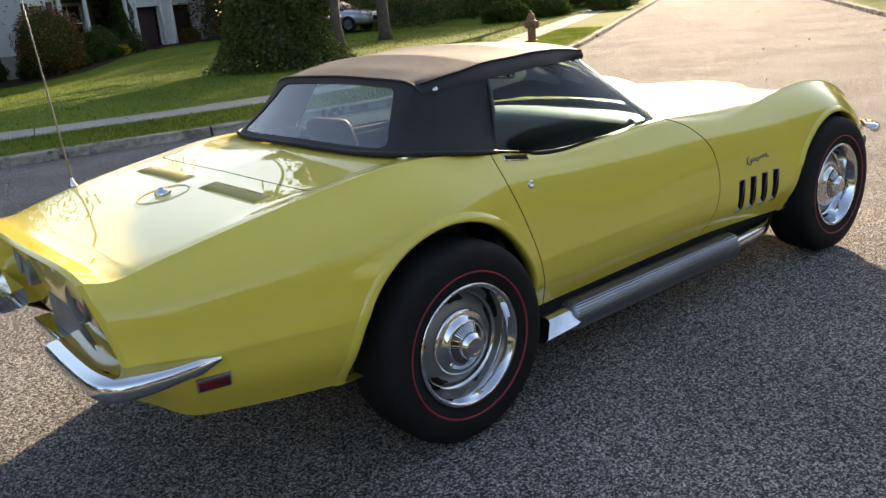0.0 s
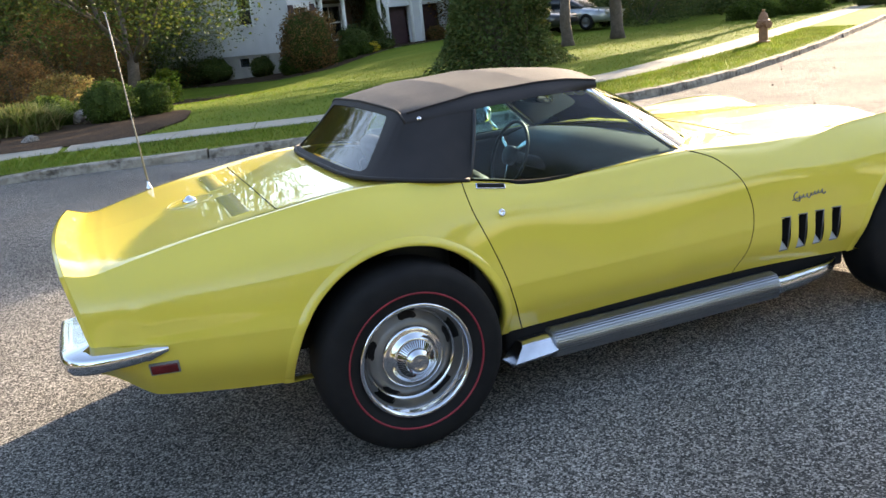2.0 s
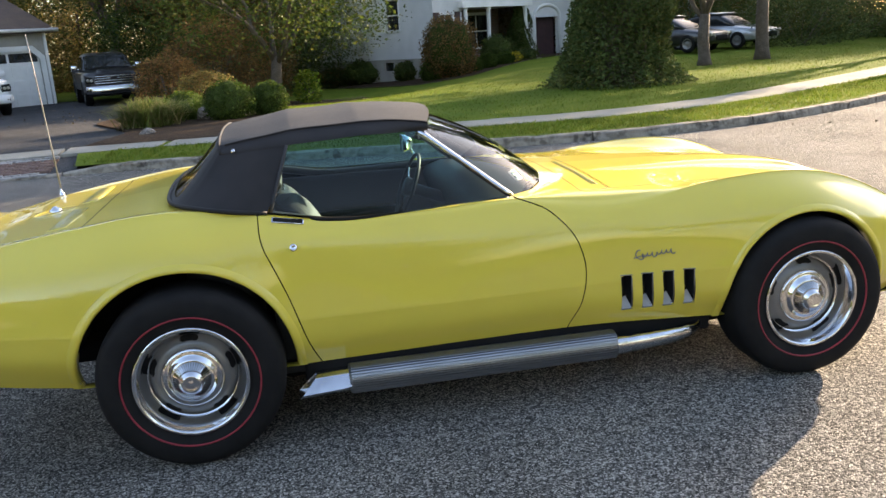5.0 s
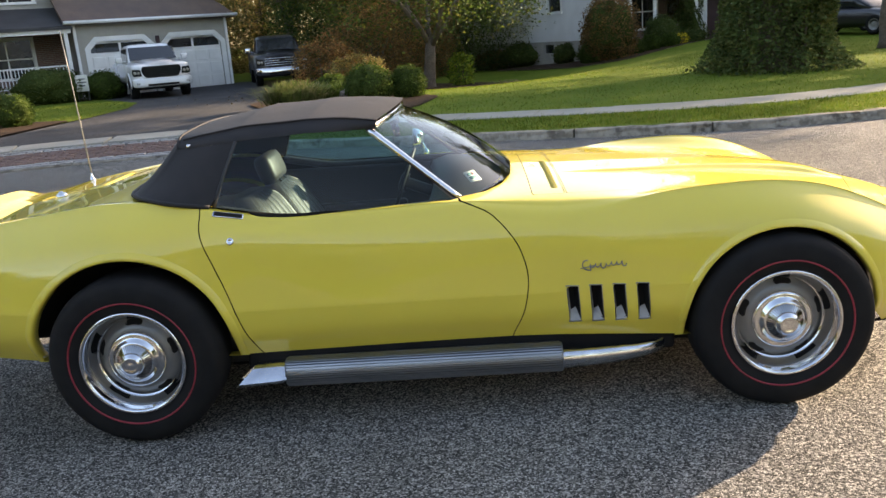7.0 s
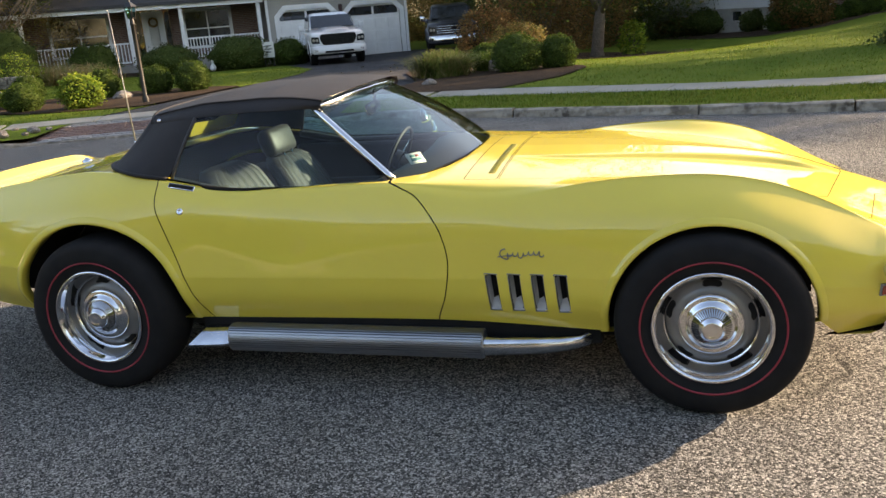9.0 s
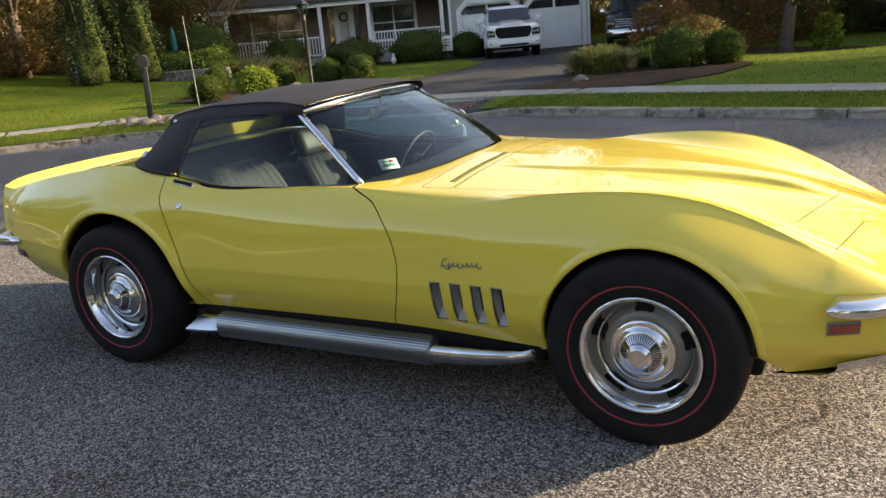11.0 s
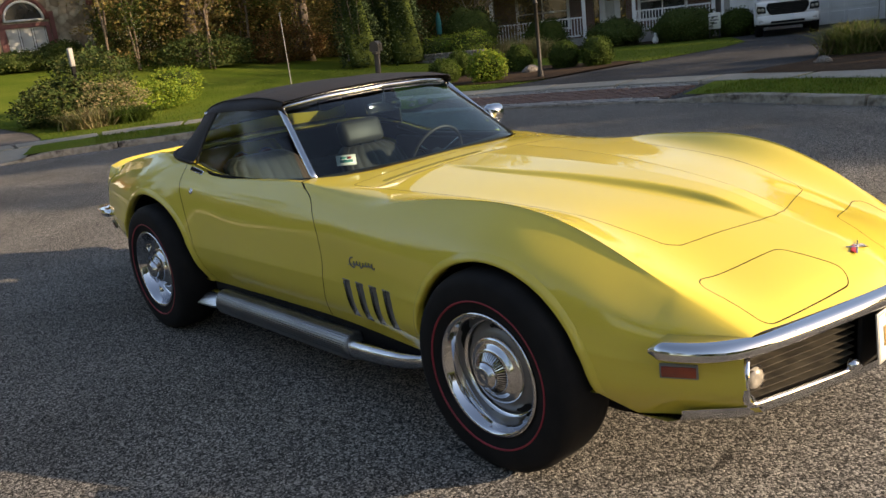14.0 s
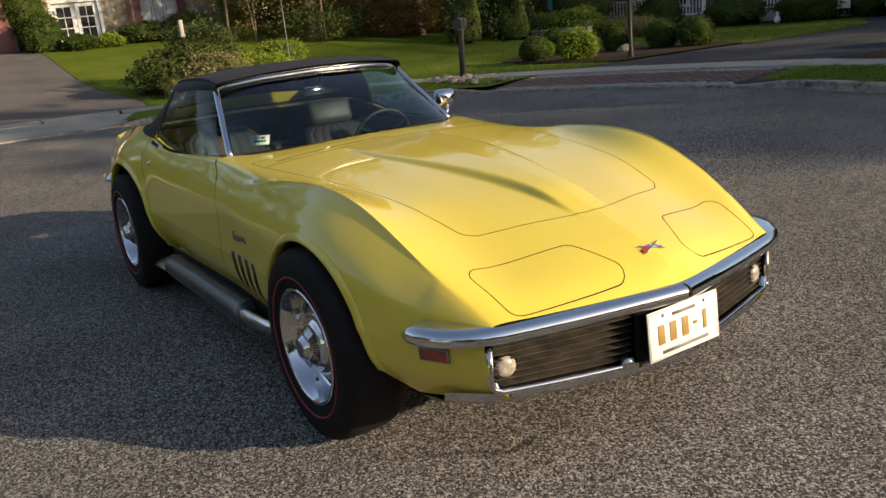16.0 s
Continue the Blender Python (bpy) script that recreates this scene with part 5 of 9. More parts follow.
ASPHALT = speckled("aggregate_asphalt", (0.098, 0.095, 0.087), (0.54, 0.515, 0.465), (0.025, 0.0243, 0.0225), 165, bump=0.8, cracked=True)
DRIVE = speckled("sealed_drive_asphalt", (0.05, 0.05, 0.052), (0.10, 0.10, 0.10), (0.03, 0.03, 0.03), 70, bump=0.3)
DRIVE_WORN = speckled("worn_drive_asphalt", (0.13, 0.12, 0.11), (0.22, 0.205, 0.19), (0.08, 0.075, 0.07), 70, bump=0.3)
GRASS = mat("lawn", (0.084, 0.128, 0.013), 0.95, tint=(0.132, 0.162, 0.022), scale=0.6, fine=(0.046, 0.078, 0.008), fine_scale=28, bump=0.9, bump_scale=45, spec=0.05)
CONCRETE = mat("pale_concrete", (0.36, 0.34, 0.29), 0.92, tint=(0.26, 0.25, 0.21), scale=1.2, fine=(0.22, 0.21, 0.18), fine_scale=45, bump=0.2, bump_scale=80, spec=0.1)
KERB_STONE = mat("worn_kerb_concrete", (0.30, 0.265, 0.215), 0.95, tint=(0.085, 0.073, 0.06), scale=3.0, fine=(0.37, 0.34, 0.285), fine_scale=13, bump=1.0, bump_scale=16, spec=0.1)
MULCH = mat("dark_mulch", (0.020, 0.014, 0.010), 0.95, tint=(0.042, 0.028, 0.019), scale=5, fine=(0.10, 0.068, 0.044), fine_scale=34, bump=1.0, bump_scale=30, spec=0.05)
PAVER = mat("brick_paver", (0.16, 0.095, 0.08), 0.85, tint=(0.22, 0.15, 0.125), scale=2.5, fine=(0.10, 0.07, 0.065), fine_scale=30, bump=0.4, bump_scale=60, spec=0.15)
COBBLE = mat("grey_cobble", (0.27, 0.26, 0.25), 0.85, tint=(0.18, 0.175, 0.17), scale=4, fine=(0.34, 0.33, 0.31), fine_scale=40, bump=0.5, bump_scale=40)
BARK = mat("bark", (0.075, 0.055, 0.040), 0.9, tint=(0.13, 0.10, 0.075), scale=6, fine=(0.04, 0.03, 0.022), fine_scale=30, bump=1.0, bump_scale=35)
PALE_BARK = mat("pale_bark", (0.26, 0.20, 0.145), 0.85, tint=(0.17, 0.125, 0.09), scale=7, fine=(0.33, 0.27, 0.20), fine_scale=30, bump=0.6, bump_scale=30)
LEAF_A = leafy("maple_leaves", [(0.045, 0.075, 0.015), (0.06, 0.09, 0.018), (0.085, 0.11, 0.02), (0.11, 0.115, 0.022), (0.035, 0.06, 0.014)])
LEAF_D = leafy("dark_leaves", [(0.040, 0.066, 0.018), (0.054, 0.084, 0.021), (0.072, 0.100, 0.026), (0.095, 0.105, 0.030)], through=0.3)
# dark green needles, deepened further to hold the shade of a larger tree
LEAF_E = leafy("shade_darkened_needles", [(0.018, 0.034, 0.012), (0.026, 0.046, 0.015), (0.036, 0.056, 0.018)], through=0.15)
LEAF_R = leafy("rusty_leaves", [(0.20, 0.105, 0.04), (0.15, 0.085, 0.035), (0.24, 0.15, 0.05), (0.10, 0.075, 0.03)])
LEAF_Y = leafy("golden_leaves", [(0.24, 0.185, 0.055), (0.17, 0.145, 0.045), (0.28, 0.205, 0.07), (0.11, 0.11, 0.034), (0.21, 0.14, 0.055)])
LEAF_B = leafy("bright_shrub_leaves", [(0.19, 0.26, 0.03), (0.26, 0.31, 0.04), (0.12, 0.20, 0.025)])
LEAF_S = leafy("shrub_leaves", [(0.055, 0.092, 0.015), (0.075, 0.115, 0.018), (0.042, 0.070, 0.012)])
LEAF_T = leafy("dry_tan_stems", [(0.28, 0.23, 0.11), (0.20, 0.20, 0.08), (0.17, 0.19, 0.07), (0.33, 0.26, 0.14)])
LEAF_G = leafy("green_and_tan_stems", [(0.12, 0.16, 0.04), (0.16, 0.19, 0.05), (0.26, 0.22, 0.10), (0.10, 0.14, 0.03), (0.20, 0.21, 0.08)])
BLADE = leafy("grass_blades", [(0.082, 0.135, 0.012), (0.112, 0.158, 0.016), (0.062, 0.108, 0.010), (0.15, 0.158, 0.03)], 0.8, 0.5)

# ---- the street ----
KERB = [(95, 56.0), (60, 33.2), (30, 13.9), (17.7, 5.9), (10.5, 1.2), (7.2, -1.6), (5.2, -4.4), (3.4, -6.8), (0.5, -9.0), (-3.6, -9.9), (-7.6, -9.0), (-10.6, -6.5), (-12.2, -3.2), (-12.5, 0), (-12.0, 2.8), (-10.7, 5.0), (-9.0, 6.5), (-7, 7.45), (-5, 8.05), (-3, 8.15), (-1.2, 7.75), (0.5, 7.35), (2.5, 6.95), (4.2, 6.85), (6, 7.15), (8, 7.95), (10, 9.05), (12.5, 10.55), (18, 14.1), (30, 21.9), (60, 41.3), (95, 64)]
raw = catmull(KERB, 24)
seg = np.concatenate([[0], np.cumsum(np.linalg.norm(np.diff(raw, axis=0), axis=1))])
K_S = np.arange(0, seg[-1], 0.25)
K_P = np.stack([np.interp(K_S, seg, raw[:, 0]), np.interp(K_S, seg, raw[:, 1])], 1)
tan = np.gradient(K_P, axis=0)
tan /= np.linalg.norm(tan, axis=1, keepdims=True)
# smooth the outward direction a little
K_N = np.stack([-tan[:, 1], tan[:, 0]], 1) * -1
if np.dot(K_N[np.argmin(np.abs(K_P[:, 0] + 3) + np.abs(K_P[:, 1] - 8))], (0, 1)) < 0:
    K_N = -K_N


def along(x, y):
    return int(np.argmin((K_P[:, 0] - x) ** 2 + (K_P[:, 1] - y) ** 2))


def ground_z(x, y):
    """The lie of the land outside the kerb."""
    x, y = np.asarray(x, float), np.asarray(y, float)
    z = 0.145 + 1.65 * smoothstep(15.5, 35, -x) * (1 - smoothstep(10, 26, y)) * smoothstep(-25, -8, y)
    z = z + 0.35 * smoothstep(15.5, 35, -x) * smoothstep(10, 26, y)
    z = z - 0.24 * smoothstep(13, 31, y) * (1 - smoothstep(-7, 1, x)) * (1 - smoothstep(15.5, 25, -x))
    return z + smoothstep(14, 27, y - 0.4 * x) * smoothstep(-7, 1, x) * (0.8 * smoothstep(1, 12, x) - 0.6)


def gz(x, y):
    return float(ground_z(x, y))


# road sheet to the horizon
bm = bmesh.new()
f = bm.faces.new([bm.verts.new((*(p + o * 0.12), 0.0)) for p, o in zip(K_P[::2], K_N[::2])])
bm.normal_update()
if f.normal.z < 0:
    f.normal_flip()
r = bmesh.ops.extrude_face_region(bm, geom=[f])
bmesh.ops.translate(bm, vec=(0, 0, -0.5), verts=[v for v in r["geom"] if isinstance(v, bmesh.types.BMVert)])
bmesh.ops.recalc_face_normals(bm, faces=bm.faces[:])
bmesh.ops.triangulate(bm, faces=bm.faces[:])
part("road", bm, ASPHALT, None, "grey asphalt street with pale aggregate chips", False, "road", "structure")

# dark earth beneath the joints
part("subsoil", boxed(-420, -420, -2.2, 420, 420, -1.3), MULCH, None, "dark earth beneath street and lawns", False, "ground", "structure")

# lawns: one sheet outside the kerb
ax = np.concatenate([np.linspace(-420, -46, 14), np.arange(-44, 46, 0.5), np.linspace(48, 420, 14)])
ay = np.concatenate([np.linspace(-420, -22, 14), np.arange(-20, 46, 0.5), np.linspace(48, 420, 14)])
gx, gy = np.meshgrid(ax, ay, indexing="ij")
lawn_v = np.stack([gx, gy, ground_z(gx, gy)], -1)
du, dv = np.gradient(lawn_v, axis=0), np.gradient(lawn_v, axis=1)
lawn_n = np.cross(du, dv)
lawn_n /= np.linalg.norm(lawn_n, axis=2, keepdims=True)
idx = np.arange(gx.size).reshape(gx.shape)
q = np.stack([idx[:-1, :-1], idx[1:, :-1], idx[1:, 1:], idx[:-1, 1:]], -1).reshape(-1, 4)
lawn = Skin(lawn_v.reshape(-1, 3), lawn_n.reshape(-1, 3), np.concatenate([q[:, [0, 1, 2]], q[:, [0, 2, 3]]]))
road_outline = np.vstack([K_P[::2]])
lawn = lawn.keep(poly_distance(lawn.v[:, 0], lawn.v[:, 1], road_outline) - 0.10)
lawn.v[:, 2] -= 0.034 * (1 - smoothstep(0.1, 1.3, poly_distance(lawn.v[:, 0], lawn.v[:, 1], road_outline)))

DRIVE_1 = [(-8.05, 6.8), (-3.95, 8.1), (-4.4, 10.4), (-4.0, 12.6), (-5.3, 16.0), (-5.2, 24.5), (-5.3, 33.5), (-10.4, 34.0), (-15.2, 29.5), (-12.6, 26.4), (-9.8, 22.0), (-8.75, 18.5), (-8.45, 15.5), (-8.55, 12.2), (-8.6, 9.4)]
DRIVE_3 = [(-12.6, 1.4), (-15.2, 2.5), (-17.0, 2.85), (-18.7, 2.72), (-20.6, 2.55), (-23.0, 2.5), (-26, 2.6), (-29, 2.7), (-31.6, 2.6), (-31.6, -8), (-25, -6), (-17, -2.6), (-12.6, -2.4)]
BED_R = [(-3.9, 10.7), (-1.9, 10.5), (-1.0, 12.2), (-0.7, 14.2), (-1.5, 15.7), (-2.6, 17.6), (-2.6, 21.5), (-4.9, 22.6), (-4.8, 15.5)]
BED_M = [(0.4, 23.4), (1.4, 24.8), (0.6, 26.9), (-1.2, 27.4), (-3.6, 26.2), (-3.0, 24.0), (-1.2, 23.1)]
BED_L = [(-9.1, 10.9), (-9.0, 12.3), (-9.0, 14.5), (-10.3, 14.9), (-12.6, 14.7), (-13.9, 13.0), (-12.9, 11.1), (-11.2, 10.6)]
BED_H1 = [(-15.6, 29.0), (-13.6, 27.6), (-15.5, 26.2), (-22.5, 21.4), (-24.2, 23.0), (-17, 28.6)]
BED_H2 = [(0.3, 37.5), (4.6, 29.4), (6.3, 28.8), (9.6, 32.4), (15.6, 36.4), (15.0, 38.0), (7.2, 32.6), (1.8, 40.5)]
for nm, poly, material, label, lift in (("driveway_1", DRIVE_1, DRIVE, "dark sealed asphalt driveway up to the double garage", -0.012), ("driveway_2", DRIVE_3, DRIVE_WORN, "worn grey asphalt driveway climbing to the stone-fronted house", -0.012),
                                        ("planting_bed_1", BED_R, MULCH, "dark mulch bed under shrubs beside the driveway", 0.02), ("planting_bed_5", BED_M, MULCH, "mulch and leaf litter round the maple", 0.02), ("planting_bed_2", BED_L, MULCH, "dark mulch bed round the lamp post", 0.02),
                                        ("planting_bed_3", BED_H1, MULCH, "dark mulch bed before the porch", 0.02), ("planting_bed_4", BED_H2, MULCH, "dark mulch bed along the white house", 0.02)):
    d, lawn = lawn.split(lambda v: poly_distance(v[:, 0], v[:, 1], poly, 0.25), 0.0)
    if "drive" in nm:
        far = poly_distance(d.v[:, 0], d.v[:, 1], road_outline)
        near = d.keep(1.50 - far)
        d = d.keep(far - 2.36)
        if nm == "driveway_1":
            near.v[:, 2] = 0.0 + 0.10 * np.clip(poly_distance(near.v[:, 0], near.v[:, 1], road_outline) / 1.50, 0, 1)
            tagged(near.made("driveway_bedding", DRIVE, None, "dark bedding beside the paver apron"), "", "paving", "", "structure")
        if nm == "driveway_2":
            near.v[:, 2] = 0.02 + 0.115 * np.clip(poly_distance(near.v[:, 0], near.v[:, 1], road_outline) / 1.50, 0, 1)
            tagged(near.made("driveway_apron_2", CONCRETE, None, "pale concrete apron at the driveway's mouth"), "", "paving", "", "structure")
    d.v = d.v + np.array([0, 0, lift])
    o = d.made(nm, material, None, label)
    tagged(o, "", "driveway" if "drive" in nm else "flower bed", "", "structure")
o = lawn.made("ground", GRASS, None, "green mown lawn with uneven tone")
tagged(o, "", "lawn", "", "structure")

# kerb stones: short lengths with open joints, dropped at the driveways
kerb = thing("kerb", "worn grey concrete kerb with rounded edge, in short lengths", "kerb", kind="structure")
DROPS = [(along(-8.5, 6.8), along(-4.0, 8.2)), (along(-12.4, -2.2), along(-12.4, 1.5))]


def drop(i):
    """How far the kerb is lowered there."""
    r = 0.0
    for a, b in DROPS:
        a, b = min(a, b), max(a, b)
        r = max(r, float(smoothstep(a - 3, a + 1, i) * (1 - smoothstep(b - 1, b + 3, i))))
    return r


rng = random.Random(5)
i = along(45, 23.0)
stop = along(50, 34.8)
while i < stop:
    n = rng.choice((7, 9, 10, 12))
    rows = []
    jig, hj = rng.uniform(-0.016, 0.016), rng.uniform(-0.012, 0.012)
    for k in np.linspace(i + 0.05, i + n - 0.05, n + 1):
        f = int(k)
        w = k - f
        p, o = K_P[f] * (1 - w) + K_P[f + 1] * w, K_N[f]
        h = (0.108 + hj + rng.uniform(-0.007, 0.007)) * (1 - drop(k)) + 0.03 * drop(k)
        rough = [rng.uniform(-0.012, 0.012) for _ in range(6)]
        rows.append([(*(p + o * (d + jig + r)), z) for (d, z), r in zip(((-0.015, -0.02), (-0.004, h * 0.5), (0.0, h - 0.018), (0.014, h - 0.003), (0.13, h), (0.17, h - 0.02), (0.17, 0.0)), rough + [0])])
    bm = bmesh.new()
    vs = grid(bm, rows)
    for r in (vs[0], vs[-1]):
        bm.faces.new(r if r is vs[0] else r[::-1])
    bmesh.ops.recalc_face_normals(bm, faces=bm.faces[:])
    part("kerb_stone", bm, KERB_STONE, kerb, smooth=False)
    i += n

# pavement slabs, outside a verge of grass
walk_way = thing("pavement", "pale concrete pavement of square slabs along the street", "pavement", kind="structure")
i = along(-7.6, -9.0)
while i < along(44, 31.0):
    rows = []
    tilt = rng.uniform(-0.006, 0.006)
    for k in (i + 0.03, i + 2.5, i + 4.97):
        f = int(k)
        w = k - f
        p, o = K_P[f] * (1 - w) + K_P[f + 1] * w, K_N[f]
        base = 0.158
        rows.append([(*(p + o * d), z) for d, z in ((1.48, 0.02), (1.48, base - 0.006), (1.492, base), (2.368, base + tilt), (2.38, base - 0.006 + tilt), (2.38, 0.02))])
    bm = bmesh.new()
    vs = grid(bm, rows)
    bm.faces.new(vs[0])
    bm.faces.new(vs[-1][::-1])
    bmesh.ops.recalc_face_normals(bm, faces=bm.faces[:])
    part("slab", bm, CONCRETE, walk_way, smooth=False)
    i += 5


# grass blades on the verge and the near lawn
def blades(name, count, region, height, width, seed, label):
    r = np.random.RandomState(seed)
    p = region(r, count)
    n = len(p)
    a, lean = r.uniform(0, 2 * np.pi, n), r.uniform(-0.5, 0.5, (n, 2))
    h = height * r.uniform(0.5, 1.2, n)
    w = width * r.uniform(0.7, 1.3, n)
    side = np.stack([np.cos(a) * w, np.sin(a) * w, np.zeros(n)], 1)
    base = np.stack([p[:, 0], p[:, 1], p[:, 2] - 0.01], 1)
    tip = base + np.stack([lean[:, 0] * h, lean[:, 1] * h, h], 1)
    v = np.stack([base - side, base + side, tip], 1).reshape(-1, 3)
    me = bpy.data.meshes.new(name)
    me.from_pydata(v.tolist(), [], np.arange(3 * n).reshape(-1, 3).tolist())
    me.materials.append(BLADE)
    return tagged(new(name, me), label, "grass", "", "stuff")


def verge_points(r, n):
    a, b = along(-12.0, 2.8), along(17, 13.4)
    k = r.uniform(a, b, n)
    f = k.astype(int)
    d = r.uniform(0.16, 1.47, n)
    keep = np.array([drop(v) < 0.2 for v in k])
    p = K_P[f] + K_N[f] * d[:, None] + r.uniform(-0.12, 0.12, (n, 2))
    dist = poly_distance(p[:, 0], p[:, 1], road_outline)
    ok = keep & (dist > 0.13)
    p = p[ok]
    return np.column_stack([p, ground_z(p[:, 0], p[:, 1]) - 0.034 * (1 - smoothstep(0.1, 1.3, dist[ok]))])


def lawn_points(r, n):
    x, y = r.uniform(-22, 22, n), r.uniform(1, 26, n)
    dist = poly_distance(x, y, road_outline)
    ok = (dist > 2.41) & (r.uniform(0, 1, n) < np.clip(14 / (dist + 8), 0, 1))
    for poly in (DRIVE_1, DRIVE_3, BED_R, BED_L, BED_M):
        ok &= poly_distance(x, y, poly, 0.25) > 0
    return np.column_stack([x[ok], y[ok], ground_z(x[ok], y[ok])])


blades("verge_grass", 60000, verge_points, 0.05, 0.006, 3, "thick green grass strip between kerb and pavement")
blades("lawn_grass", 150000, lawn_points, 0.05, 0.008, 4, "short green lawn grass blades")

# driveway apron of red pavers edged with cobbles
apron = thing("driveway_apron", "worn red brick paver apron edged with grey cobbles", "paving", kind="structure")
a0, a1 = sorted((along(-8.3, 6.9), along(-4.2, 8.2)))
PAVER_MESH, COBBLE_MESH = [], []
for k in range(3):
    for store, (lx, ly, hz), material in ((PAVER_MESH, (0.195, 0.095, 0.05), PAVER), (COBBLE_MESH, (0.21, 0.13, 0.06), COBBLE)):
        bm = boxed(-lx / 2, -ly / 2, -hz, lx / 2, ly / 2, 0, 0.008)
        for v in bm.verts:
            v.co += Vector((rng.uniform(-1, 1), rng.uniform(-1, 1), rng.uniform(-0.5, 0.5))) * 0.006
        o = part("stone", bm, material)
        store.append(o.data)
        bpy.data.objects.remove(o)
row = 0
d = 0.12
while d < 1.46:
    cob = d < 0.28 or d > 1.28
    step = 0.14 if cob else 0.1
    length = 0.22 if cob else 0.2
    k = a0 + (0.4 if row % 2 else 0.0)
    while k < a1:
        f = int(k)
        w = k - f
        p, o = K_P[f] * (1 - w) + K_P[f + 1] * w, K_N[f]
        ang = math.degrees(math.atan2(o[1], o[0])) - 90
        z = 0.035 + 0.095 * min(1.0, d / 1.42) + rng.uniform(-0.004, 0.004)
        m = pose(*(p + o * d), z, rng.uniform(-1.5, 1.5), rng.uniform(-1.5, 1.5), ang + rng.uniform(-2, 2))
        me = rng.choice(COBBLE_MESH if cob else PAVER_MESH)
        ob = new("cobble" if cob else "paver", me)
        ob.parent = apron
        ob.matrix_basis = m
        k += length / 0.25
    d += step
    row += 1
# bedding under the pavers
rows = []
for f in range(a0 - 1, a1 + 2):
    rows.append([(*(K_P[f] + K_N[f] * d), z) for d, z in ((0.05, 0.0), (0.06, 0.008), (1.50, 0.108), (1.50, 0.0))])
bm = bmesh.new()
grid(bm, rows)
bmesh.ops.recalc_face_normals(bm, faces=bm.faces[:])
part("bedding", bm, DRIVE, apron)

# ---- plants ----
def leaf_mesh(name, pts, size, seed, material, droop=0.3, flat=0.35):
    """Bent four-sided leaves at the points."""
    r = np.random.RandomState(seed)
    n = len(pts)
    s = size * r.uniform(0.6, 1.35, n)
    a = r.normal(size=(n, 3))
    a[:, 2] *= flat
    a /= np.linalg.norm(a, axis=1, keepdims=True)
    b = np.cross(a, r.normal(size=(n, 3)))
    b /= np.linalg.norm(b, axis=1, keepdims=True)
    up = np.cross(a, b)
    p = np.asarray(pts)
    v0, v1 = p - a * (s * 0.5)[:, None], p + a * (s * 0.5)[:, None] - np.array([0, 0, 1]) * (s * droop)[:, None] * 0.3
    w = b * (s * 0.32)[:, None] + up * (s * 0.10)[:, None]
    w2 = -b * (s * 0.32)[:, None] + up * (s * 0.10)[:, None]
    v = np.stack([v0, p + w, v1, p + w2], 1).reshape(-1, 3)
    f = np.arange(4 * n).reshape(-1, 4)
    me = bpy.data.meshes.new(name)
    me.from_pydata(v.tolist(), [], f.tolist())
    me.materials.append(material)
    return me


def limb_tree(bm, base, top, r0, rng, levels, out, spread=0.55, sides=8):
    """A limb that bends, tapers and forks; tips are gathered in out."""
    base, top = Vector(base), Vector(top)
    d = top - base
    pts, rad = [], []
    for k in range(6):
        t = k / 5
        wob = Vector((rng.uniform(-1, 1), rng.uniform(-1, 1), rng.uniform(-0.4, 0.4))) * d.length * 0.035 * (1 if 0 < k else 0)
        pts.append(base + d * t + wob)
        rad.append(r0 * (1 - 0.55 * t))
    tube(bm, pts, rad, sides, cap=True)
    out.extend(pts[3:])
    if levels <= 0:
        return
    for k in range(rng.choice((3, 4))):
        at = pts[rng.choice((2, 3, 4, 5))]
        ang = rng.uniform(0, 2 * math.pi)
        ax = Vector((math.cos(ang), math.sin(ang), rng.uniform(-0.05, 0.6)))
        way = (d.normalized() * (1 - spread) + ax * spread).normalized()
        limb_tree(bm, at, at + way * d.length * rng.uniform(0.5, 0.8), r0 * 0.45, rng, levels - 1, out, spread, 6)


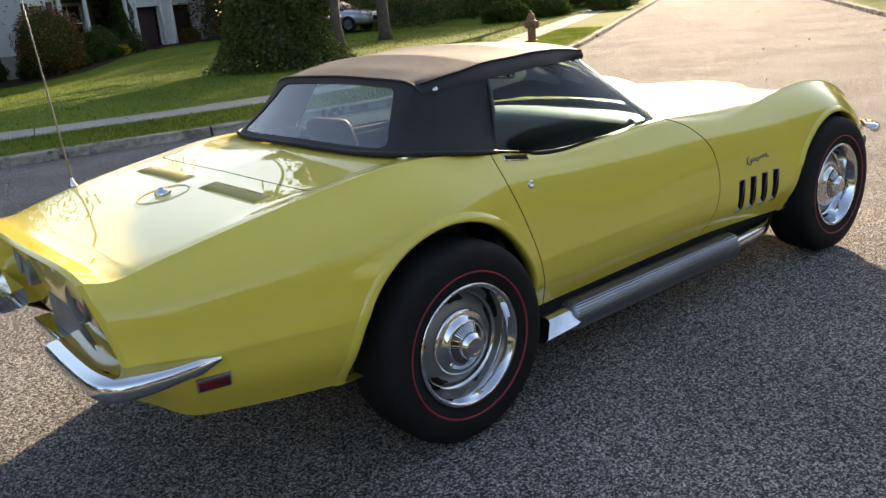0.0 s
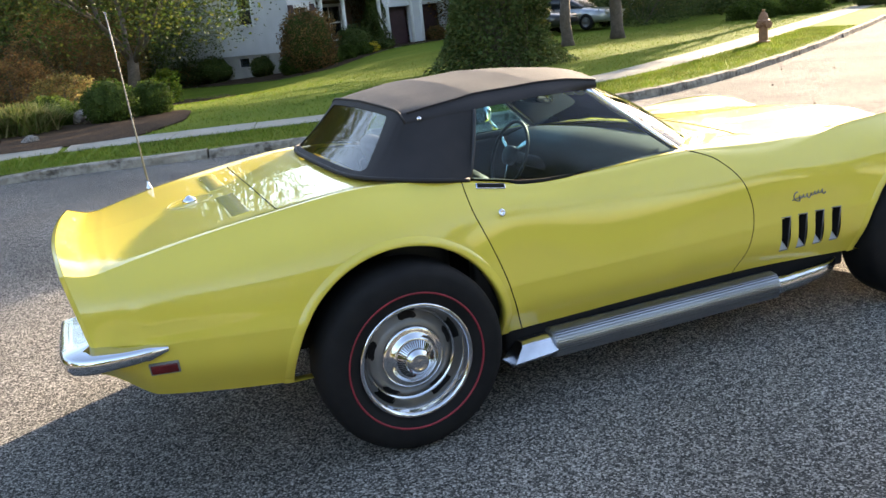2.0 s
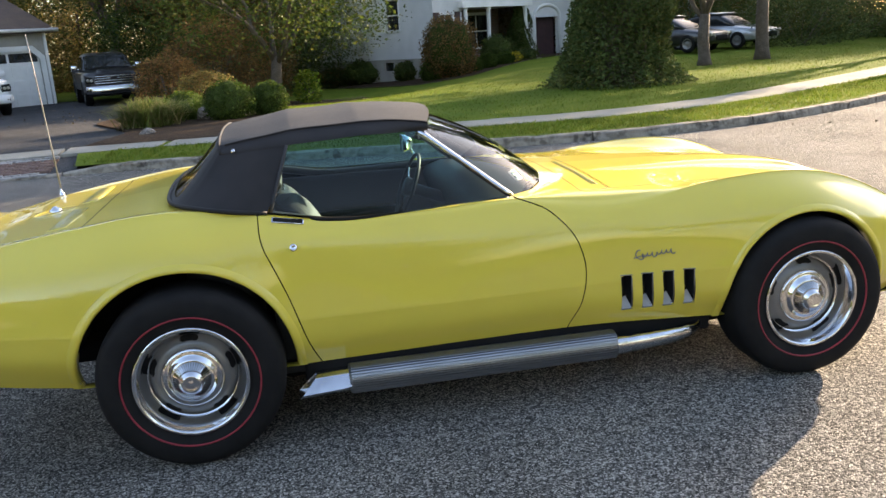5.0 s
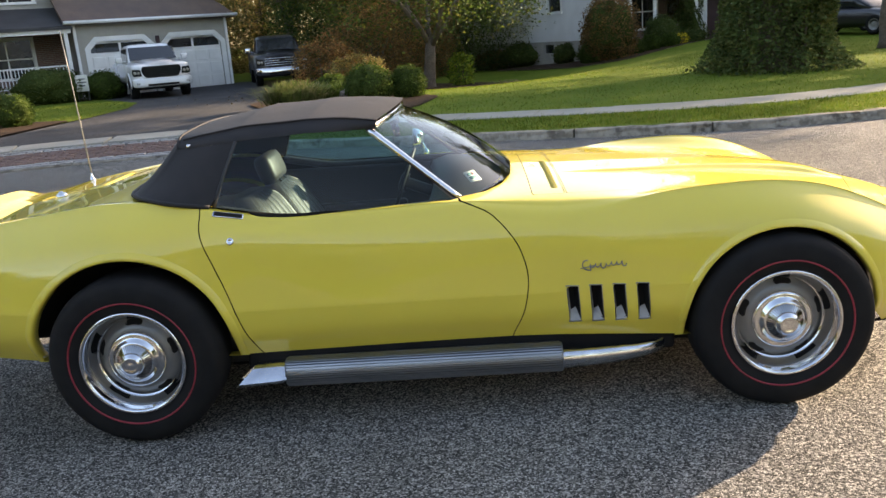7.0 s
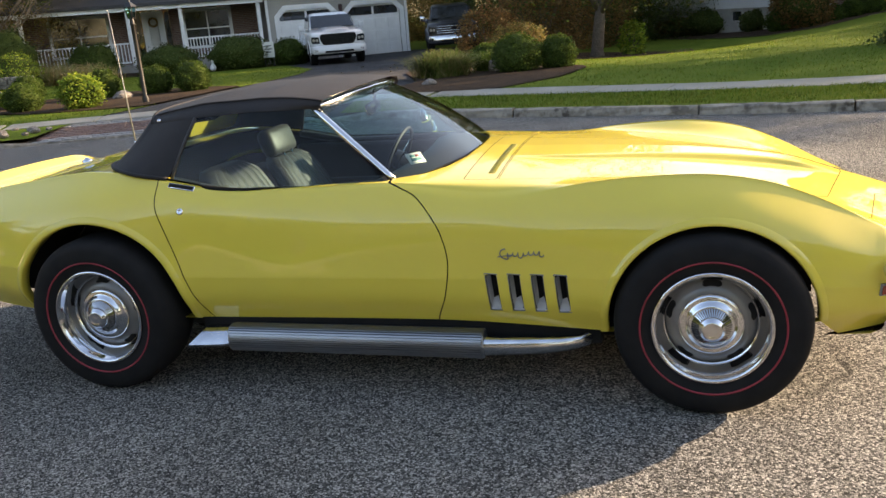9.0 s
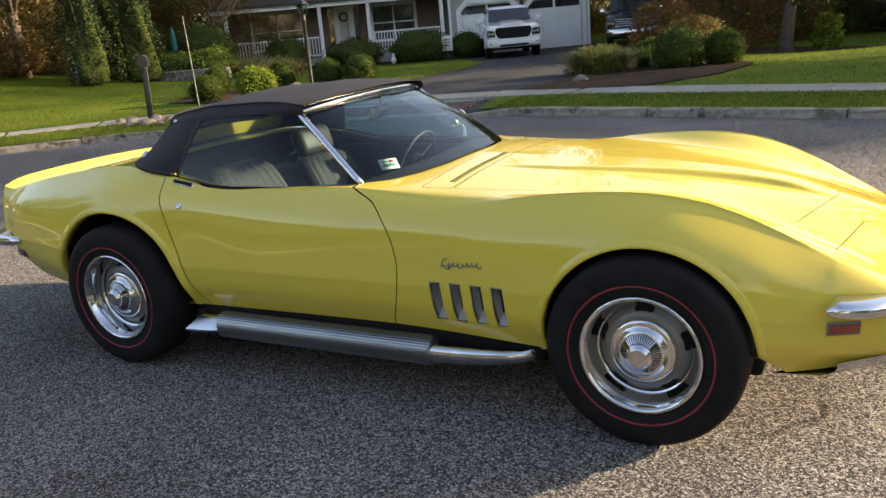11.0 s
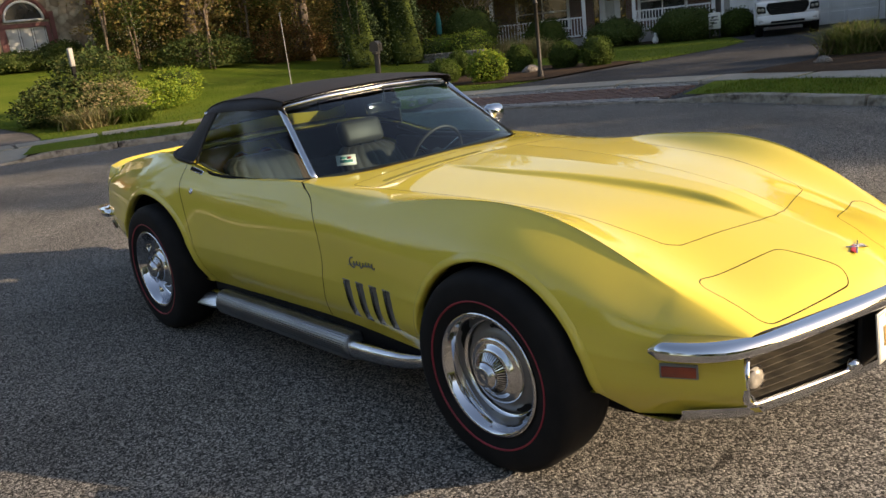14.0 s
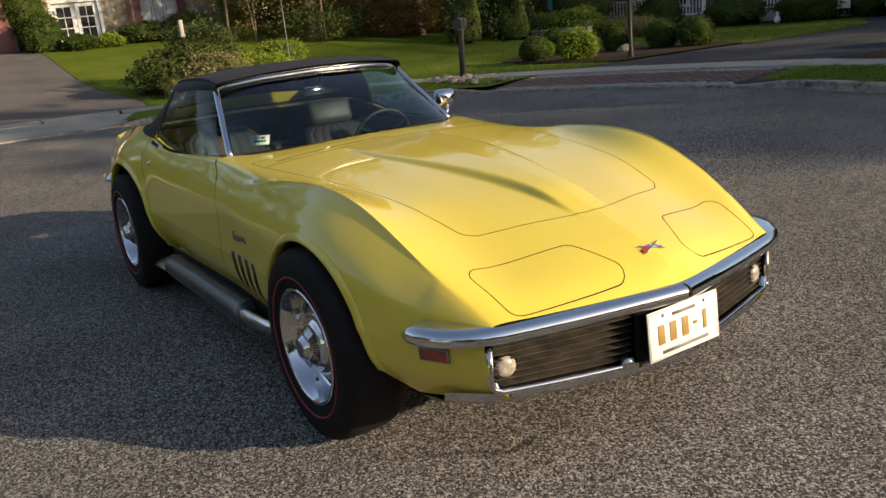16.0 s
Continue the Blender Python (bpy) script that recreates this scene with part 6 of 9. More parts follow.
def tree_parts(parent, seed, height, radius, trunk_r, fork, leaf, leaf_size, count, stems=1, bark=None, lean=0.0, crown_z=None, squash=0.8, inner=0.35, gap=-0.06, skirt=None):
    """Trunk with limbs, and a crown of leaf clumps with gaps."""
    rng = random.Random(seed)
    bm = bmesh.new()
    tips = []
    for s in range(stems):
        off = Vector((0, 0, 0)) if stems == 1 else Vector((rng.uniform(-0.25, 0.25), rng.uniform(-0.25, 0.25), 0))
        way = Vector((rng.uniform(-1, 1) * lean, rng.uniform(-1, 1) * lean, 1)) if stems > 1 else Vector((lean, 0, 1))
        base = [off + Vector((0, 0, -0.08)), off + way * fork * 0.12 + Vector((0, 0, 0.02)), off + way * fork * 0.5 + Vector((rng.uniform(-0.05, 0.05), rng.uniform(-0.05, 0.05), 0)), off + way * fork]
        tube(bm, base, [trunk_r * 1.5, trunk_r * 1.08, trunk_r, trunk_r * 0.85], 12)
        for k in range(5 if stems == 1 else 3):
            a = 2 * math.pi * (k / 5) + rng.uniform(-0.4, 0.4)
            up = rng.uniform(0.55, 1.0)
            end = base[3] + Vector((math.cos(a) * radius * 0.6, math.sin(a) * radius * 0.6, (height - fork) * 0.55 * up))
            limb_tree(bm, base[3] - Vector((0, 0, rng.uniform(0, 0.2) * fork)), end, trunk_r * 0.5, rng, 2, tips)
    part("trunk", bm, bark or BARK, parent, "smooth pale trunk and limbs" if bark else "rough brown trunk and limbs")
    r = np.random.RandomState(seed + 1)
    cz = crown_z if crown_z is not None else (fork + height) / 2 + 0.2
    hh = (height - cz)
    # clumps near the limb tips and filling the outline
    t = np.array([list(p) for p in tips])
    t = t[t[:, 2] > fork * 0.8]
    k = max(40, count // 60)
    c1 = t[r.randint(0, len(t), k)]
    dirs = r.normal(size=(k, 3))
    dirs /= np.linalg.norm(dirs, axis=1, keepdims=True)
    rad = r.uniform(inner, 1.0, k) ** 0.5
    c2 = dirs * rad[:, None] * np.array([radius, radius, hh]) + np.array([0, 0, cz])
    c2[:, 2] = np.maximum(c2[:, 2], cz - hh * squash)
    cen = np.vstack([c1, c2])
    if skirt:
        # low sweeping branches
        lo, hi, m = skirt
        ang, out = r.uniform(0, 6.283, m), r.uniform(0.35, 1.05, m) * radius
        cen = np.vstack([cen, np.stack([np.cos(ang) * out, np.sin(ang) * out, r.uniform(lo, hi, m)], 1)])
    keep = np.array([noise.noise(Vector(c) * 0.55 + Vector((seed, 0, 0))) > gap for c in cen])
    cen = cen[keep]
    per = max(6, count // len(cen))
    pts = np.repeat(cen, per, 0) + r.normal(size=(len(cen) * per, 3)) * np.array([0.26, 0.26, 0.2]) * radius / 2.6
    me = leaf_mesh("crown", pts, leaf_size, seed + 2, leaf)
    o = new("crown", me)
    o.parent = parent
    return parent


def tree(name, label, x, y, seed, height, radius, trunk_r, fork, leaf, leaf_size=0.16, count=9000, group="", **k):
    t = thing(name, label, "tree", pose(x, y, gz(x, y)), group)
    return tree_parts(t, seed, height, radius, trunk_r, fork, leaf, leaf_size, count, **k)


def shrub(name, label, x, y, seed, rx, rz, leaf, leaf_size=0.07, count=2500, lumps=7, z=None, cone=False, stems=True, group="", ry=None, core=0.0, lumpy=0.28):
    """A rounded or pointed bush: stems inside, and a shell of leaves."""
    t = thing(name, label, "bush", pose(x, y, gz(x, y) if z is None else z), group)
    rng, r = random.Random(seed), np.random.RandomState(seed)
    ry = ry or rx
    if stems:
        bm = bmesh.new()
        for k in range(7):
            a = rng.uniform(0, 6.28)
            e = rng.uniform(0.2, 0.75)
            tube(bm, [(0.05 * math.cos(a), 0.05 * math.sin(a), -0.05), (rx * e * 0.5 * math.cos(a), ry * e * 0.5 * math.sin(a), rz * 0.5), (rx * e * math.cos(a), ry * e * math.sin(a), rz * 1.1)], [0.02, 0.014, 0.006], 5)
        part("stem", bm, BARK, t)
    n = count
    d = r.normal(size=(n, 3))
    d /= np.linalg.norm(d, axis=1, keepdims=True)
    lump = np.array([noise.noise(Vector(q) * 2.2 + Vector((seed * 1.7, 0, 0))) for q in d])
    rad = (r.uniform(0.55, 1.0, n) ** 0.4) * (1 + lumpy * lump) * r.uniform(0.9, 1.08, n)
    p = d * rad[:, None] * np.array([rx, ry, rz])
    if cone:
        h = r.uniform(0, 1, n) ** 0.75
        a = r.uniform(0, 6.283, n)
        w = (1 - h) ** 0.8 * (0.8 + 0.25 * np.sin(a * 3 + h * 9 + seed)) * r.uniform(0.75, 1.05, n)
        p = np.stack([np.cos(a) * w * rx, np.sin(a) * w * ry, h * 2 * rz], 1)
    else:
        p[:, 2] = np.abs(p[:, 2] + rz * 0.72)
    o = new("foliage", leaf_mesh("foliage", p, leaf_size, seed + 9, leaf))
    o.parent = t
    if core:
        # added solid core against see-through; its dark green stands for the shaded inside
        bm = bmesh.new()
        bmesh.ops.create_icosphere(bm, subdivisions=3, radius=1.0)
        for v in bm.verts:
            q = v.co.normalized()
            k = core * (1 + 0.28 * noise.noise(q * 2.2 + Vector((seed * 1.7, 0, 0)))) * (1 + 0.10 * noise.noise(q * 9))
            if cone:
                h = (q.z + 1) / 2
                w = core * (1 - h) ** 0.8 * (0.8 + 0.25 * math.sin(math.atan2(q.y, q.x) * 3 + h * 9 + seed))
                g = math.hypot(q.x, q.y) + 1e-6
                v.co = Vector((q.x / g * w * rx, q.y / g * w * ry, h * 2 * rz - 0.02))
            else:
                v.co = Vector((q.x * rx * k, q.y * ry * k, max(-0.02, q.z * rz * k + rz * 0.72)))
        part("inner_growth", bm, CORE_SHADE, t)
    return t


def tuft(name, label, x, y, seed, radius, height, material, count=500, group="", width=0.012, category="plant"):
    """Arching blades or stems from one crown."""
    t = thing(name, label, category, pose(x, y, gz(x, y)), group)
    r = np.random.RandomState(seed)
    a, out = r.uniform(0, 6.283, count), r.uniform(0.1, 1.0, count) * radius
    h = height * r.uniform(0.5, 1.1, count) * (1 - 0.3 * out / radius)
    c, s = np.cos(a), np.sin(a)
    root = r.normal(size=(count, 2)) * radius * 0.22
    v = []
    for f, hh, ww in ((0.0, 0.0, 1.0), (0.4, 0.75, 0.8), (1.0, 1.0, 0.15)):
        x0, y0 = root[:, 0] + c * out * f, root[:, 1] + s * out * f
        v.append(np.stack([x0 - s * width * ww, y0 + c * width * ww, h * hh - 0.02], 1))
        v.append(np.stack([x0 + s * width * ww, y0 - c * width * ww, h * hh - 0.02], 1))
    v = np.stack(v, 1).reshape(-1, 3)
    b = np.arange(count)[:, None] * 6
    f = np.concatenate([b + np.array([[0, 1, 3, 2]]), b + np.array([[2, 3, 5, 4]])])
    me = bpy.data.meshes.new("blades")
    me.from_pydata(v.tolist(), [], f.tolist())
    me.materials.append(material)
    o = new("foliage", me)
    o.parent = t
    return t


# colour of the filler cores in the bushes, with their inner shade painted in
CORE_SHADE = mat("shade_green_core", (0.04, 0.06, 0.014), 0.95, tint=(0.06, 0.08, 0.02), scale=14, fine=(0.02, 0.03, 0.008), fine_scale=40, bump=1.0, bump_scale=30, spec=0.05)
# street and garden trees
tree("maple_tree", "spreading maple with forked trunk and yellowing leaves", -1.1, 24.9, 11, 9.5, 4.6, 0.19, 1.6, LEAF_A, 0.115, 26000, lean=0.10, crown_z=4.8, squash=0.55, gap=0.0, skirt=(2.7, 4.2, 150))
tree("ivy_clad_tree", "broad tree clad to the ground in dark ivy", 7.0, 14.9, 12, 9.0, 1.7, 0.42, 4.6, LEAF_D, 0.16, 7000)
tree("lawn_tree", "street tree with straight bare trunk in the lawn", 14.2, 20.8, 13, 10.0, 4.6, 0.19, 2.6, LEAF_A, 0.2, 9000)
tree("lawn_tree", "slender dark tree beside the parked cars", 11.8, 20.0, 14, 7.5, 2.2, 0.17, 1.5, LEAF_D, 0.18, 1700)
tree("crape_myrtle", "multi-stemmed ornamental tree with pale bare stems", -23.0, 23.6, 15, 6.0, 3.0, 0.06, 1.7, LEAF_A, 0.10, 13000, stems=5, lean=0.32, bark=PALE_BARK)
# added tree, crown out of view, that throws shade on the road by the kerb
tree("street_tree", "tall tree added far along the kerb to shade the road", 27.0, 24.3, 17, 12.5, 3.2, 0.22, 5.0, LEAF_A, 0.24, 7000, squash=0.9)
# the ivy skirt
def ivy_skirt():
    t = thing("ivy_mantle", "dense dark ivy mantle hanging to the lawn", "ivy", pose(7.0, 14.9, gz(7.0, 14.9)))
    r = np.random.RandomState(21)
    n = 64000
    h = r.uniform(0, 1, n)
    a = r.uniform(0, 6.283, n)
    z = h * 6.2
    lump = np.array([noise.noise(Vector((math.cos(q) * 1.4, math.sin(q) * 1.4, w * 0.7))) for q, w in zip(a, z)])
    rad = (1.13 + 0.75 * np.exp(-z / 0.35) + 0.10 * np.sin(z * 1.3)) * (1 + 0.26 * lump) * r.uniform(0.45, 1.03, n) ** 0.6
    pts = np.stack([np.cos(a) * rad, np.sin(a) * rad, z + 0.03], 1)
    o = new("foliage", leaf_mesh("foliage", pts, 0.085, 22, LEAF_D))
    o.parent = t
    bm = bmesh.new()
    for k in range(9):
        q = k * 0.7
        tube(bm, [(0.9 * math.cos(q), 0.9 * math.sin(q), -0.05), (0.75 * math.cos(q + 0.2), 0.75 * math.sin(q + 0.2), 2.2), (0.7 * math.cos(q + 0.4), 0.7 * math.sin(q + 0.4), 5)], [0.05, 0.04, 0.02], 6)
    part("vines", bm, BARK, t)


ivy_skirt()
# the woods behind
proto = []
for k, (leaf, h, rad) in enumerate(((LEAF_A, 11, 4.2), (LEAF_D, 12.5, 4.0), (LEAF_Y, 10, 3.8), (LEAF_R, 8, 3.2), (LEAF_D, 9.5, 3.4))):
    t = thing("wood_tree", ("tall green woodland tree", "tall dark woodland tree in shade", "woodland tree turning gold in low sun", "woodland tree with rusty autumn leaves", "dense dark woodland tree")[k] + " behind the gardens", "tree", pose(-60 - 9 * k, 60, 0), "woodland trees")
    tree_parts(t, 31 + k, h, rad, 0.22, 2.6, leaf, 0.125, 22000, crown_z=h * 0.52, squash=0.98, inner=0.15)
    proto.append(t)
WOODS = [(-27.5, 12.5, 2), (-25.8, 16.5, 2), (-28.5, 20, 2), (-26.8, 25.0, 3), (-32, 15.5, 2), (-33, 23, 3), (-38, 19, 2), (-29, 27, 1), (-34, 30, 0), (-25.5, 31, 4), (-40, 27, 1),
         (-8.3, 38, 1), (-5.2, 34.5, 0), (-3.6, 34.0, 3), (-2.2, 33.5, 2), (-6.6, 43, 1), (-2.5, 39, 1), (0.5, 40, 4), (-12, 47, 0), (-20, 46, 1), (-28, 42, 2),
         (15.5, 37, 1), (26, 48, 1), (28, 46, 0), (22, 44, 4), (14, 45, 1), (8, 46, 0), (46, 46, 1), (52, 42, 0), (60, 50, 1),
         (-38, -3, 1), (-42, 4, 0), (-44, 12, 1), (-30, -10, 0), (-22, -17, 1), (-12, -20, 4), (-2, -19, 0), (7, -16, 1), (14, -9, 4), (22, -4, 0), (31, 3, 1), (42, 10, 0), (56, 18, 4), (-35, -16, 4), (4, -26, 1), (-16, -28, 0), (20, -18, 1), (70, 28, 0), (32, -10, 0),
         (-7, -15, 1), (-17, -13, 4), (-27, -12, 1), (2, -15.5, 4), (-22, -8.5, 4), (-31, -5, 1), (11, -13, 1), (18, -12, 0), (-11, -17, 0)]
for k, (x, y, w) in enumerate(WOODS):
    rng = random.Random(k)
    s = rng.uniform(0.85, 1.2) * (0.58 if y < 20 - 0.2 * x and x > -24 and (y < 0 or x > 20) else 1.0)
    c = copy_thing(proto[w], pose(x, y, gz(x, y) - 0.05, 0, 0, rng.uniform(0, 360)))
    c.scale = (s, s, s * rng.uniform(0.9, 1.15))
for t in proto:
    for o in list(t.children):
        bpy.data.objects.remove(o)
    bpy.data.objects.remove(t)
# slim saplings along the edge of the wood
SAPLING_BARK = mat("sapling_bark", (0.11, 0.082, 0.058), 0.9, tint=(0.16, 0.12, 0.085), scale=7, fine=(0.07, 0.05, 0.036), fine_scale=30, bump=0.6, bump_scale=30)
slim = []
for k, leaf in enumerate((LEAF_Y, LEAF_A)):
    t = thing("sapling", "slim sapling with sparse " + ("golden" if k == 0 else "green") + " leaves beside the wood", "tree", pose(-70, 80 + 9 * k, 0), "saplings at the wood's edge")
    tree_parts(t, 61 + k, 7.5, 1.7, 0.042, 2.4, leaf, 0.10, 4200, stems=2, lean=0.10, crown_z=3.4, squash=0.98, bark=SAPLING_BARK, skirt=(0.4, 2.6, 26))
    slim.append(t)
rng = random.Random(77)
for k in range(11):
    x, y = -24.6 - rng.uniform(0, 3.5) - 0.12 * k, 9.2 + 1.25 * k + rng.uniform(-0.4, 0.4)
    c = copy_thing(slim[k % 3 % 2], pose(x, y, gz(x, y) - 0.05, rng.uniform(-4, 4), rng.uniform(-4, 4), rng.uniform(0, 360)))
    w = rng.uniform(0.75, 1.2)
    c.scale = (w, w, w * rng.uniform(0.95, 1.2))
for t in slim:
    for o in list(t.children):
        bpy.data.objects.remove(o)
    bpy.data.objects.remove(t)
# undergrowth closing the woods low down
for k, (x, y, rx, rz, leaf) in enumerate(((-26.0, 12.2, 1.8, 0.7, LEAF_D), (-25.8, 15.4, 1.6, 0.8, LEAF_R), (-24.6, 19.5, 1.5, 0.8, LEAF_R), (-28.0, 18.5, 2.2, 1.6, LEAF_Y), (-25.2, 22.0, 1.6, 1.1, LEAF_D), (-3.0, 28.6, 2.0, 1.8, LEAF_R), (-4.2, 33.0, 1.6, 2.0, LEAF_D), (-3.2, 25.6, 1.5, 1.5, LEAF_R), (-2.6, 36, 2.0, 2.0, LEAF_D),
                                          (20, 27.5, 2.6, 1.3, LEAF_D), (25.5, 31, 2.8, 1.5, LEAF_D), (31.5, 29, 2.6, 1.2, LEAF_D), (37, 33, 2.6, 1.3, LEAF_S), (17.5, 33, 2.6, 1.6, LEAF_D), (27.3, 21.8, 1.0, 0.55, LEAF_D), (24.0, 22.8, 1.2, 0.5, LEAF_S), (21.5, 22.5, 1.0, 0.45, LEAF_S), (33, 26, 1.4, 0.7, LEAF_D))):
    shrub("wild_shrub", ("dark", "tangled", "loose")[k % 3] + " leafy shrub at the edge of the lawn", x, y, 50 + k, rx, rz, leaf, 0.085, 8000, group="shrubs at the lawn's edge")
# thickets that close the distance
thick = []
for k, leaf in enumerate((LEAF_D, LEAF_A, LEAF_Y, LEAF_R)):
    t = shrub("thicket", "tangled thicket of dark saplings closing the garden" if k == 0 else "tangled autumn thicket closing the garden", 0, -60 - 12 * k, 200 + k, 4.2, 3.4, leaf, 0.12, 17000, z=0, group="thickets")
    thick.append(t)
for k in range(64):
    a = radians(-40 + k * 5.2) if k < 62 else 0
    rng = random.Random(300 + k)
    for rad in (44 + rng.uniform(-3, 4), 53 + rng.uniform(-3, 3)):
        x, y = -4 + rad * math.cos(a), 4 + rad * math.sin(a)
        if abs(-0.545 * (x - 12) + 0.838 * (y - 7.5)) < 9 and x > 10:
            continue
        c = copy_thing(thick[rng.choice((0, 0, 1, 2, 3))], pose(x, y, gz(x, y) - 0.2, 0, 0, rng.uniform(0, 360)))
        s = rng.uniform(0.9, 1.35) * (1.25 if rad > 49 else 1.0)
        c.scale = (s, s, s * rng.uniform(0.9, 1.3))
for x, y, w, s in ((-31.5, 14.5, 3, 0.8), (-30.0, 18.2, 0, 0.8), (-29.5, 23.0, 3, 0.8), (-33.5, 18.5, 2, 0.9), (-23.5, 24.5, 2, 0.55), (-5.5, 36.0, 0, 0.8), (-2.6, 31.5, 3, 0.6), (-1.2, 36.0, 0, 0.8), (2.5, 38, 1, 0.8), (-3.0, 32.0, 0, 0.45), (18, 37, 0, 0.8), (22.5, 33.5, 1, 0.6), (34, 35, 0, 0.8), (29, 36, 0, 0.7), (-29.5, 11.5, 1, 0.5), (41, 41, 0, 0.9)):
    c = copy_thing(thick[w], pose(x, y, gz(x, y) - 0.15, 0, 0, x * 40))
    c.scale = (s, s, s)
for t in thick:
    for o in list(t.children):
        bpy.data.objects.remove(o)
    bpy.data.objects.remove(t)
# tall columnar evergreens by the neighbour's lawn
for k, (x, y, h) in enumerate(((-21.2, 15.6, 5.6), (-20.8, 17.4, 6.2), (-22.3, 17.6, 5.8))):
    shrub("columnar_evergreen", "tall narrow dark evergreen at the lawn's edge", x, y, 80 + k, 1.05, h / 2, LEAF_E, 0.085, 11000, cone=True, group="columnar evergreens", core=0.6)

# clipped and loose garden shrubs
for k, (x, y, rx, rz) in enumerate(((-10.55, 13.9, 0.40, 0.40), (-9.7, 14.1, 0.44, 0.41), (-11.7, 13.5, 0.36, 0.40), (-13.4, 13.0, 0.38, 0.40), (-11.9, 11.05, 0.40, 0.35))):
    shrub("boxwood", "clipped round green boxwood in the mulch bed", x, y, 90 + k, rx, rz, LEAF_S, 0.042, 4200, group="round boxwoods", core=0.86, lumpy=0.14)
for k, (x, y, rx, rz) in enumerate(((-10.5, 11.1, 0.46, 0.42), (-12.9, 12.0, 0.4, 0.26))):
    shrub("golden_shrub", "bright yellow-green shrub by the kerb lamp", x, y, 96 + k, rx, rz, LEAF_B, 0.06, 2600, core=0.7)
for k, (x, y, rx, rz, leaf) in enumerate(((-1.95, 14.1, 0.56, 0.47, LEAF_S), (-1.15, 14.55, 0.42, 0.42, LEAF_S), (-3.2, 17.2, 0.5, 0.36, LEAF_S))):
    shrub("rounded_shrub", "dense rounded green shrub in the mulch bed", x, y, 100 + k, rx, rz, leaf, 0.05, 3800, core=0.84, lumpy=0.18)
shrub("autumn_shrub", "loose shrub with amber autumn leaves by the driveway", -2.9, 20.4, 104, 0.9, 0.65, LEAF_Y, 0.075, 4200)
shrub("autumn_shrub", "tall loose bush with olive and amber leaves", -4.1, 21.6, 105, 0.95, 0.95, LEAF_R, 0.08, 5200)
shrub("chartreuse_shrub", "bright lime shrub under the maple", 0.0, 26.2, 106, 0.5, 0.68, LEAF_B, 0.13, 900)
tuft("ornamental_grass", "arching clump of tan and green grass beside the driveway", -3.5, 13.8, 107, 0.85, 0.62, LEAF_G, 3000)
tuft("ornamental_grass", "low strappy green clump in the mulch bed", -2.7, 15.0, 108, 0.6, 0.5, LEAF_S, 900)
tuft("tall_perennials", "tall dry pinkish perennials before the porch", -18.6, 20.6, 109, 1.4, 0.8, LEAF_T, 900)
tuft("tall_perennials", "faded flowering perennials in the bed", -16.8, 19.8, 110, 1.3, 0.75, LEAF_T, 900)
for k, (x, y, rx, rz) in enumerate(((-19.4, 19.3, 0.95, 0.66), (-21.1, 19.4, 1.1, 0.54))):
    shrub("yellow_hedge", "clipped yellow-green mound behind the stone edging", x, y, 112 + k, rx, rz, LEAF_B, 0.07, 2600, core=0.82)
# before house 1
for k, (x, y, rx, rz, leaf) in enumerate(((-15.2, 26.9, 1.3, 0.75, LEAF_D), (-17.6, 25.7, 1.2, 0.65, LEAF_D), (-19.5, 23.6, 0.95, 0.75, LEAF_S), (-21.6, 21.5, 1.2, 1.15, LEAF_D), (-13.6, 27.9, 0.8, 0.6, LEAF_S))):
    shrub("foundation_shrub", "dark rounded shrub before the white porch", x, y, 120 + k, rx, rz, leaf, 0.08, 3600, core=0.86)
# along house 2
for k, (x, y, rx, rz, leaf, c) in enumerate(((1.6, 37.4, 0.9, 0.5, LEAF_R, 0), (3.1, 36.0, 1.3, 0.68, LEAF_D, 0), (4.6, 33.2, 0.55, 0.5, LEAF_D, 0), (5.3, 30.5, 0.55, 0.46, LEAF_S, 0), (6.0, 30.4, 1.2, 1.45, LEAF_R, 0), (10.4, 35.0, 0.95, 1.6, LEAF_D, 1), (8.7, 33.1, 0.8, 0.75, LEAF_D, 0), (7.9, 31.6, 0.45, 0.36, LEAF_S, 0), (8.8, 32.2, 0.42, 0.3, LEAF_S, 0), (10.1, 33.2, 0.5, 0.3, LEAF_D, 0), (7.1, 31.0, 0.45, 0.34, LEAF_S, 0), (14.0, 36.4, 0.5, 0.4, LEAF_R, 0))):
    shrub("foundation_bush", "conical dark evergreen by the white house" if c else "tall rust-brown bush at the white house's corner" if rz > 1 else "low rounded bush along the white house", x, y, 130 + k, rx, rz, leaf, 0.085, 9000 if rz > 1 else 3000, cone=bool(c), core=0.6 if c else 0.8)
YELLOW_FLOWERS = leafy("yellow_flowers", [(0.55, 0.42, 0.02), (0.45, 0.34, 0.02), (0.10, 0.13, 0.02)], through=0.1)
shrub("yellow_mums", "round mound of yellow flowers in the bed", 9.4, 32.7, 145, 0.36, 0.26, YELLOW_FLOWERS, 0.07, 700)
# by house 3
shrub("spreading_juniper", "broad feathery bright green juniper by the lawn corner", -18.3, 6.3, 150, 1.1, 0.42, LEAF_B, 0.075, 6500, ry=1.3)
shrub("dark_rhododendron", "broad loose dark shrub beside the post", -17.6, 4.1, 151, 1.0, 0.62, LEAF_D, 0.085, 7000, lumpy=0.5)
shrub("dark_rhododendron", "upright olive shrub behind the juniper", -18.2, 5.1, 152, 0.95, 0.95, LEAF_D, 0.08, 6500, lumpy=0.5)
shrub("feathery_shrub", "feathery olive shrub with drying tips", -17.0, 4.9, 155, 0.85, 0.55, LEAF_T, 0.07, 3200, lumpy=0.5)
